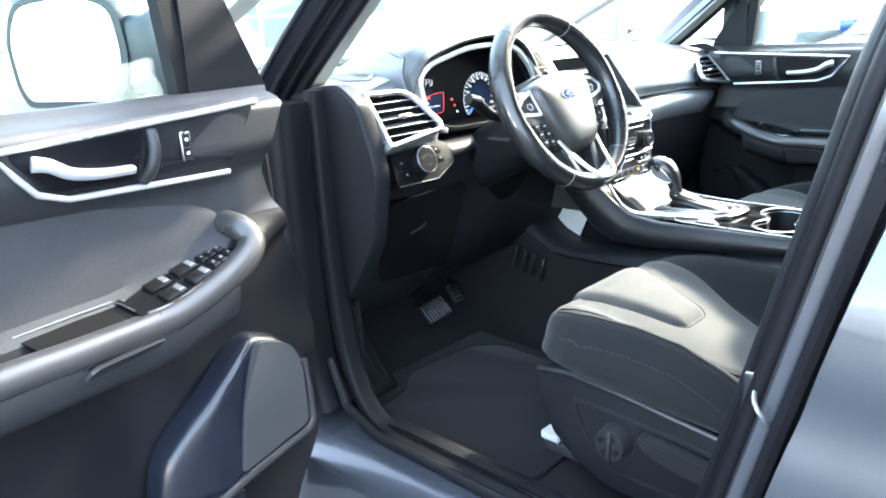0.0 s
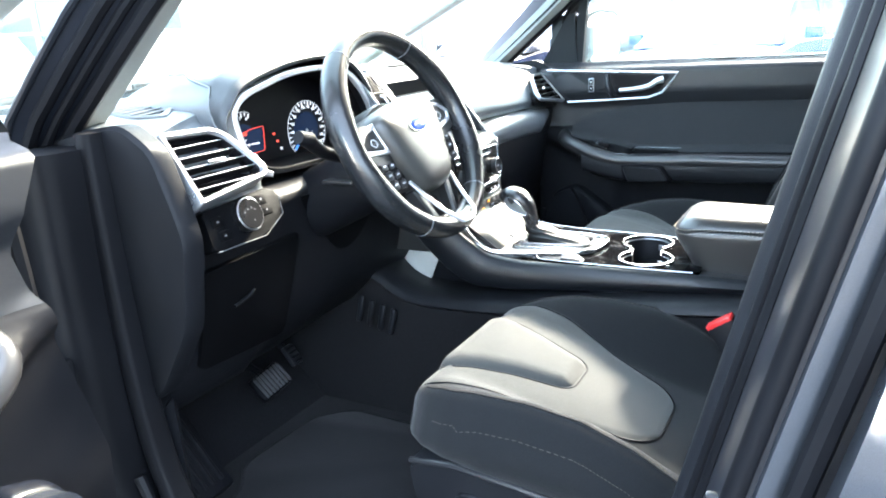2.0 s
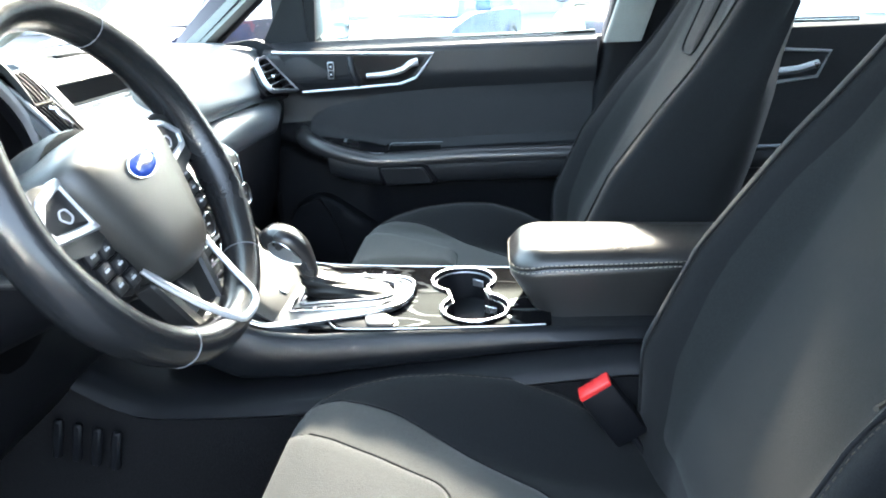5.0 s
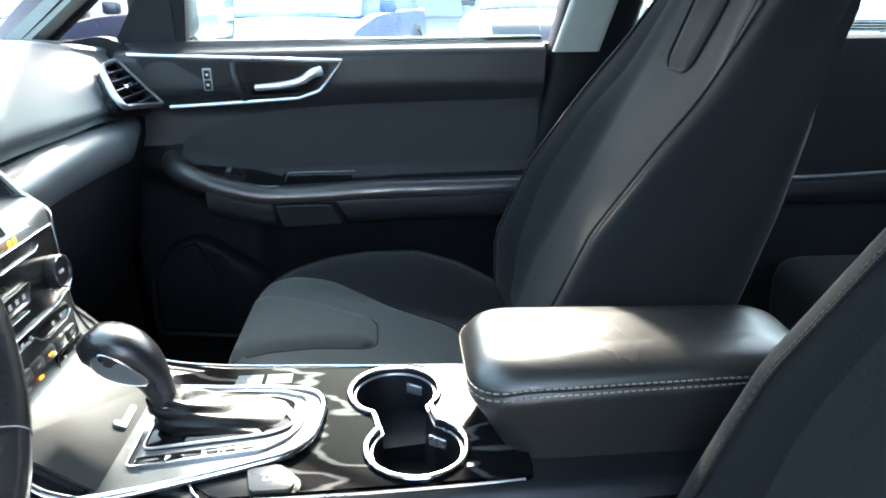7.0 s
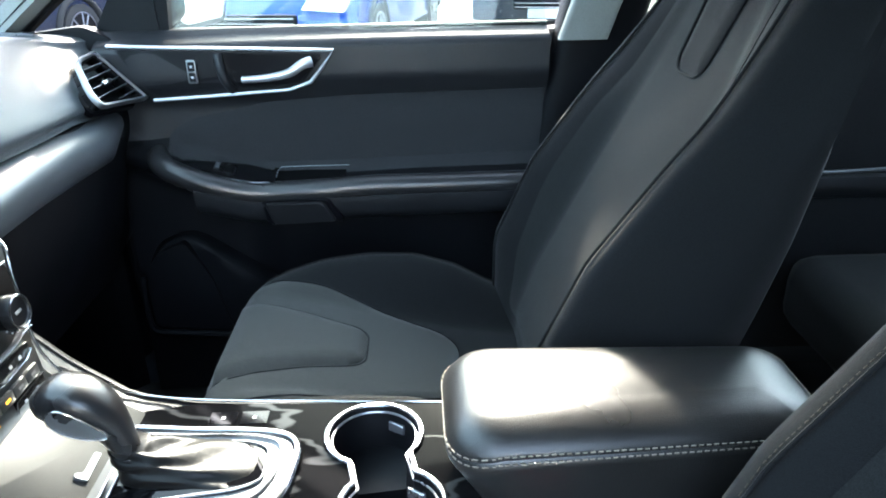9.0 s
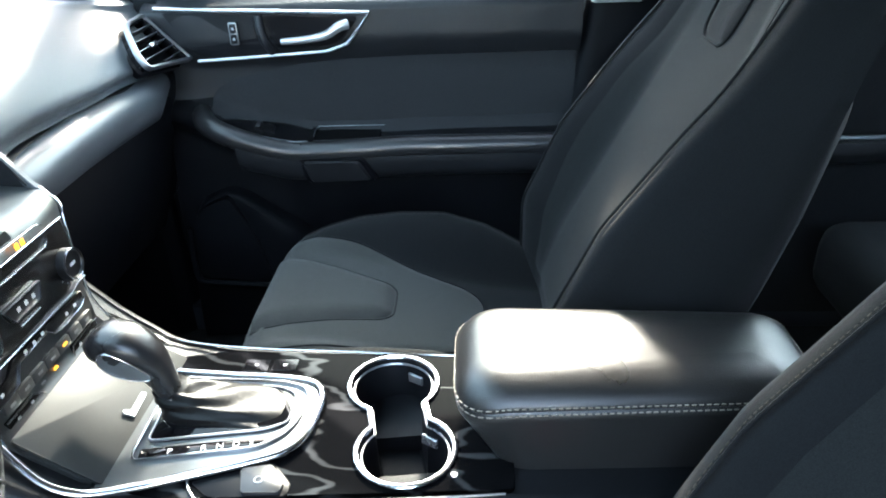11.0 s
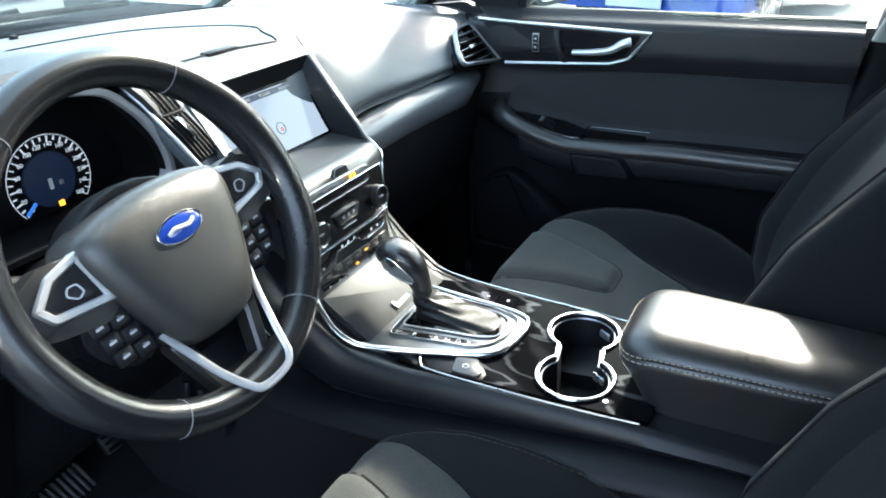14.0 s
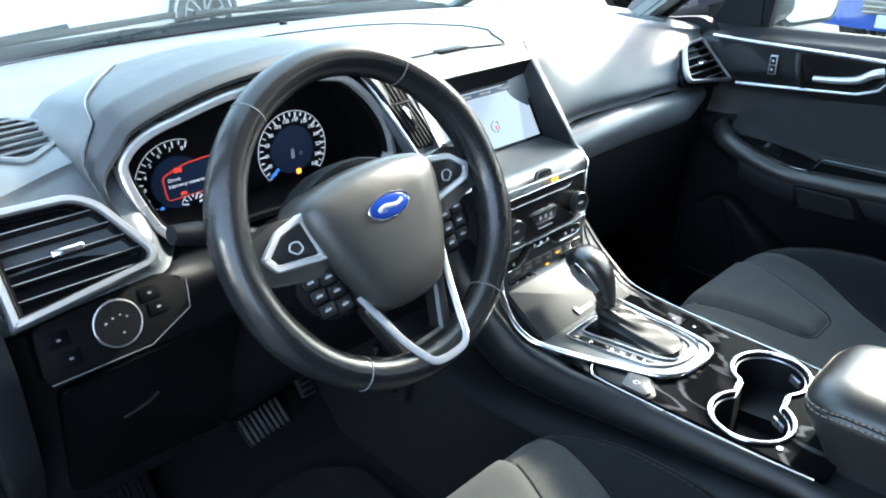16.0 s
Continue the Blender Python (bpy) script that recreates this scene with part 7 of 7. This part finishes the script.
# rear door of the passenger side, seen from inside
rr = thing("rear_door", "closed black rear passenger door with chrome handle trim", "car door")
part("panel", rbox(0.735, 0.80, -0.70, 0.26, 0.38, 1.07, 0.02), DOORCLOTH, rr)
part("trim_line", tube([(0.732, 0.20, 1.032), (0.732, -0.007, 1.019), (0.732, -0.124, 1.010), (0.732, -0.100, 0.955), (0.732, 0.0, 0.943), (0.732, 0.20, 0.935)], 0.004, 8), TRIM, rr)
part("armrest_strip", tube([(0.680, 0.10, 0.806), (0.680, -0.15, 0.808), (0.680, -0.50, 0.822)], 0.004, 8), SATIN, rr)
part("door_handle", tube([(0.725, 0.03, 0.966), (0.715, -0.05, 0.974), (0.722, -0.095, 0.985)], 0.009, 10), SILVER, rr)
part("armrest", rbox(0.68, 0.74, -0.60, 0.22, 0.75, 0.80, 0.02), DOORTOP, rr)
part("window_glass", loft([[Vector((x + 0.25 * (1.05 - z), y, z)) for y, z in [(0.24, 1.06), (-0.7, 1.07), (-0.7, 1.40), (0.18, 1.43)]] for x in (0.770, 0.774)]), GLASS, rr).visible_shadow = False
# rear bench
bench = thing("rear_seat", "dark cloth rear seat behind the front seats", "car seat")
for i, x in enumerate((-0.46, 0.0, 0.46)):
    part("cushion", rbox(x - 0.225, x + 0.225, -0.60, -0.06, 0.50, 0.655, 0.05, 4), SEATGREY, bench)
    part("backrest", rbox(x - 0.225, x + 0.225, -0.10, 0.10, -0.30, 0.36, 0.05, 4, Matrix.Translation((0, -0.62, 0.92)) @ Matrix.Rotation(radians(18), 4, "X")), FABRIC, bench)
# roof, rear end
roof = thing("roof", "dark grey roof with pale headliner", "roof", kind="ceiling")
roof["kind"] = "structure"
part("headliner", sheet(lambda u, v: Vector((lerp(-0.60, 0.60, u), lerp(0.82, -1.95, v) + 0.06 * math.sin(math.pi * u) * (1 - v), 1.455 + 0.07 * math.sin(math.pi * u) + 0.03 * math.sin(math.pi * v))), 16, 16, (0, 0, 0.008)), HEADLINER, roof)
part("roof_skin", sheet(lambda u, v: Vector((lerp(-0.66, 0.66, u), lerp(0.85, -2.0, v) + 0.06 * math.sin(math.pi * u) * (1 - v), 1.500 + 0.07 * math.sin(math.pi * u) + 0.03 * math.sin(math.pi * v))), 16, 16, (0, 0, 0.008)), PAINT, roof)
part("tailgate", rbox(-0.78, 0.78, -2.05, -1.98, 0.3, 1.08, 0.02), HARD, roof)
part("rear_glass", loft([[Vector((x, y + 0.5 * (z - 1.08), z)) for x, z in [(-0.7, 1.08), (0.7, 1.08), (0.6, 1.48), (-0.6, 1.48)]] for y in (-2.05, -2.045)]), DARKGLASS, roof)
for sx in (-1, 1):
    part("rear_quarter", rbox(sx * 0.80 - 0.05, sx * 0.80 + 0.05, -2.0, -0.66, 0.3, 1.08, 0.02), PAINT, roof)
    part("rear_pillar", rbox(sx * 0.70 - 0.04, sx * 0.70 + 0.04, -2.0, -1.5, 1.06, 1.48, 0.02), HARD, roof)
    part("rear_post", rbox(sx * 0.72 - 0.03, sx * 0.72 + 0.03, -0.80, -0.68, 1.06, 1.48, 0.02), HARD, roof)
part("windscreen", sheet(lambda u, v: Vector((lerp(-0.72, 0.72, u) * lerp(1, 0.86, v), lerp(2.13, 0.88, v) - 0.22 * (2 * u - 1) ** 2 * (1 - 0.7 * v), lerp(1.055, 1.50, v) + 0.03 * math.sin(math.pi * v))), 20, 16, (0, 0.002, 0.004)), GLASS, roof).visible_shadow = False
# sensor hood of the wipers and cowl
cowl = thing("wiper", "two black windscreen wipers on the cowl", "wiper")
part("cowl", sheet(lambda u, v: Vector((lerp(-0.76, 0.76, u), lerp(2.12, 2.26, v) - 0.20 * (2 * u - 1) ** 2, 1.052 - 0.03 * v)), 20, 4, (0, 0, -0.02)), HARD, cowl)
part("blade", tube([(-0.62, 2.04, 1.085), (-0.05, 2.13, 1.095)], 0.008, 8), RUBBER, cowl)
part("arm", tube([(-0.60, 2.14, 1.07), (-0.30, 2.10, 1.10)], 0.007, 8), HARD, cowl)
part("blade", tube([(0.0, 2.13, 1.092), (0.52, 2.06, 1.085)], 0.008, 8), RUBBER, cowl)
part("arm", tube([(-0.02, 2.20, 1.07), (0.26, 2.11, 1.10)], 0.007, 8), HARD, cowl)

# ---- outside ----
ground = thing("ground", "pale concrete and asphalt car park", "ground", kind="structure")
part("surface", sheet(lambda u, v: Vector((lerp(-300, 300, u), lerp(-300, 300, v), 0.0)), 2, 2, (0, 0, -0.1)), ASPHALT, ground)

CARGLASS = material("car_glass", (0.16, 0.22, 0.25), rough=0.05, coat=0.5)
TYRE = material("tyre_rubber", (0.02, 0.02, 0.02), rough=0.85)
RIM = material("alloy_rim", (0.30, 0.31, 0.33), rough=0.35, metal=0.9)
LAMP = material("headlamp", (0.7, 0.72, 0.75), rough=0.1, coat=1.0)


def parked_car(m, paint, label, length=4.4, width=1.8, height=1.48, lamp=None):
    """A parked car; local x forwards, y to its left."""
    car = thing("car", label, "car", "parked cars", m=m)
    L, W, H = length, width, height
    side = [(-0.50, 0.30), (-0.50, 0.62), (-0.485, 0.86), (-0.30, 0.92), (0.10, 0.93), (0.20, 0.92), (0.40, 0.83), (0.47, 0.72), (0.50, 0.55), (0.50, 0.30)]
    rings = []
    for k in range(13):
        y = lerp(-1, 1, k / 12)
        e = 1 - abs(y) ** 4 * 0.06
        rings.append([Vector((x * L * e, y * W / 2 * (1 - 0.10 * max(0, z - 0.75)), z * (1 - 0.03 * abs(y) ** 3))) for x, z in side])
    body2 = part("body", loft(rings), paint, car, angle=35)
    cab = [(-0.46, 0.88), (-0.40, H / 1.48 * 1.30), (-0.28, H / 1.48 * 1.44), (-0.05, H), (0.05, H / 1.48 * 1.44), (0.25, 0.90)]
    part("cabin", loft([[Vector((x * L, y * (W / 2 - 0.10 - 0.16 * max(0, (z - 0.9) / 0.6)), z)) for x, z in cab] for y in (-1, -0.5, 0.5, 1)]), paint, car, angle=35)
    for sy in (-1, 1):
        win = [(-0.36, 0.95), (-0.34, H * 0.84), (-0.24, H * 0.93), (-0.06, H * 0.945), (0.03, H * 0.93), (0.17, 0.95)]
        part("side_window", loft([[Vector((x * L, sy * (W / 2 - 0.10 - 0.16 * max(0, (z - 0.9) / 0.6) + d), z)) for x, z in win] for d in (-0.01, 0.004)]), CARGLASS, car)
        part("window_post", loft([[Vector((x * L, sy * (W / 2 - 0.10 - 0.16 * max(0, (z - 0.9) / 0.6) + 0.006), z)) for x, z in [(-0.11, 0.93), (-0.09, 0.93), (-0.09, H * 0.95), (-0.11, H * 0.95)]] + [Vector((-0.1 * L, sy * 0.5, 1.0))] for _ in (0, 1)]), paint, car)
        part("door_mirror", rbox(0.13 * L, 0.13 * L + 0.12, sy * (W / 2 + 0.08) - 0.09, sy * (W / 2 + 0.08) + 0.09, 0.92, 1.06, 0.03), paint, car)
        part("headlight", loft([[Vector((x * L - 0.01 + d, sy * y, z)) for x, y, z in [(0.495, W * 0.46, 0.62), (0.46, W * 0.49, 0.76), (0.462, W * 0.28, 0.755), (0.497, W * 0.26, 0.64)]] for d in (0.03, -0.04)]), lamp or LAMP, car)
        part("tail_light", rbox(-0.503 * L, -0.47 * L, sy * W * 0.42 - 0.1, sy * W * 0.42 + 0.1, 0.70, 0.88, 0.02), RED, car)
        for fx in (0.31, -0.30):
            c = Matrix.Translation((fx * L, sy * (W / 2 - 0.09), 0.325)) @ Matrix.Rotation(radians(90), 4, "X")
            bm = bmesh.new()
            bmesh.ops.create_cone(bm, cap_ends=True, segments=32, radius1=0.325, radius2=0.325, depth=0.21)
            bmesh.ops.bevel(bm, geom=[e for e in bm.edges if abs(e.verts[0].co.z - e.verts[1].co.z) < 1e-4], offset=0.03, segments=2, affect="EDGES")
            bm.transform(c)
            wh = part("tyre", bm, TYRE, car)
            part("rim", prism([(0.22 * math.cos(2 * math.pi * i / 32), 0.22 * math.sin(2 * math.pi * i / 32)) for i in range(32)], -0.108, 0.108, c), GAUGEBLACK, wh)
            part("rim_edge", frame_ring([(0.222 * math.cos(2 * math.pi * i / 32), 0.222 * math.sin(2 * math.pi * i / 32)) for i in range(32)], 0.012, -0.112, 0.112, c, 0.003), RIM, wh)
            for s in range(10):
                part("spoke", rbox(-0.011, 0.011, 0.03, 0.215, -0.112, 0.112, 0.004, 1, c @ Matrix.Rotation(2 * math.pi * (s + 0.12 * (-1) ** s) / 10, 4, "Z")), RIM, wh)
            part("hub", prism([(0.05 * math.cos(2 * math.pi * i / 16), 0.05 * math.sin(2 * math.pi * i / 16)) for i in range(16)], -0.113, 0.113, c, 0.004), RIM, wh)
            arch = [Vector((fx * L + 0.36 * math.cos(t), sy * (W / 2 + 0.002), 0.325 + 0.36 * math.sin(t))) for t in [math.pi * i / 16 for i in range(17)]]
            part("wheel_arch", tube(arch, 0.03, 8), TYRE, car)
    part("windscreen", loft([[Vector((x * L + d, y, z)) for x, y, z in [(0.235, -W * 0.40, 0.93), (0.235, W * 0.40, 0.93), (0.062, W * 0.33, H * 0.965), (0.062, -W * 0.33, H * 0.965)]] for d in (0.0, 0.02)]), CARGLASS, car)
    part("grille", rbox(0.492 * L, 0.505 * L, -0.42, 0.42, 0.42, 0.60, 0.02), GAUGEBLACK, car)
    for i in range(4):
        part("grille_bar", rbox(0.505 * L, 0.51 * L, -0.40, 0.40, 0.44 + 0.042 * i, 0.45 + 0.042 * i, 0.002, 1), CHROME, car)
    part("number_plate", rbox(0.508 * L, 0.513 * L, -0.26, 0.26, 0.33, 0.43, 0.004, 1), WHITETRIM, car)
    return car


def car_paint(name, c, metal=0.3):
    return material(name, c, rough=0.25, metal=metal, coat=0.5, mottle=0.02)


BLUEP = car_paint("blue_paint", (0.010, 0.055, 0.30))
DARKP = car_paint("dark_paint", (0.03, 0.032, 0.038))
WHITEP = car_paint("white_paint", (0.50, 0.51, 0.52), 0.0)
SILVERP = car_paint("silver_car_paint", (0.50, 0.52, 0.54), 0.6)


def at_car(x, y, heading):
    return Matrix.Translation((x, y, 0)) @ Matrix.Rotation(radians(heading), 4, "Z")


parked_car(at_car(8.0, 1.6, 168), BLUEP, "bright blue parked car facing the car park lane")
parked_car(at_car(9.7, -1.35, 166), DARKP, "dark grey parked car beside a blue one")
parked_car(at_car(11.4, -4.2, 165), WHITEP, "white parked car in a row", 4.6, 1.82, 1.6)
parked_car(at_car(13.0, -7.2, 165), SILVERP, "silver parked car in a row")
parked_car(at_car(8.6, 4.6, 168), DARKP, "black parked car with chrome grille")
parked_car(at_car(8.2, 12.6, 200), WHITEP, "white parked car far ahead of the bonnet", 4.3, 1.8, 1.55)
parked_car(at_car(1.2, 8.2, 185), WHITEP, "white parked car ahead of the bonnet", 4.6, 1.8, 1.6)
parked_car(at_car(-4.6, 7.5, 175), SILVERP, "silver parked car beyond the open door")
parked_car(at_car(-6.4, 0.8, 92), SILVERP, "silver parked car beside the open door", 4.5, 1.8, 1.6)
parked_car(at_car(-6.5, -5.0, 80), DARKP, "dark parked car behind", 4.5, 1.8, 1.5)

FACADE = material("white_render", (0.28, 0.30, 0.305), rough=0.8, grain=0.1, grain_size=8)
PANE = material("teal_window", (0.05, 0.10, 0.12), rough=0.1, coat=0.6)
hall = thing("sales_hall", "long white car showroom with teal windows", "building")
part("wall", rbox(-22, 20, 24, 34, 0, 6.5, 0.1), FACADE, hall)
part("roof", rbox(-22.4, 20.4, 23.4, 34.4, 6.5, 7.0, 0.05), SILVERP, hall)
for i in range(20):
    w = part("window", rbox(-21 + 2.05 * i, -19.2 + 2.05 * i, 23.93, 24.02, 0.9, 3.1, 0.02), PANE, hall)
    part("window_frame", rbox(-21.08 + 2.05 * i, -19.12 + 2.05 * i, 23.90, 23.95, 1.95, 2.05, 0.01), FACADE, w)
hall2 = thing("warehouse", "pale grey warehouse beyond the parked cars", "building")
part("wall", rbox(30, 42, -24, 22, 0, 6, 0.1), FACADE, hall2)
for i in range(15):
    part("panel_joint", rbox(29.96, 30.02, -23 + 3 * i, -22.9 + 3 * i, 0.2, 5.8, 0.01), SILVERP, hall2)
part("roof", rbox(29.6, 42.4, -24.4, 22.4, 6, 6.4, 0.05), SILVERP, hall2)
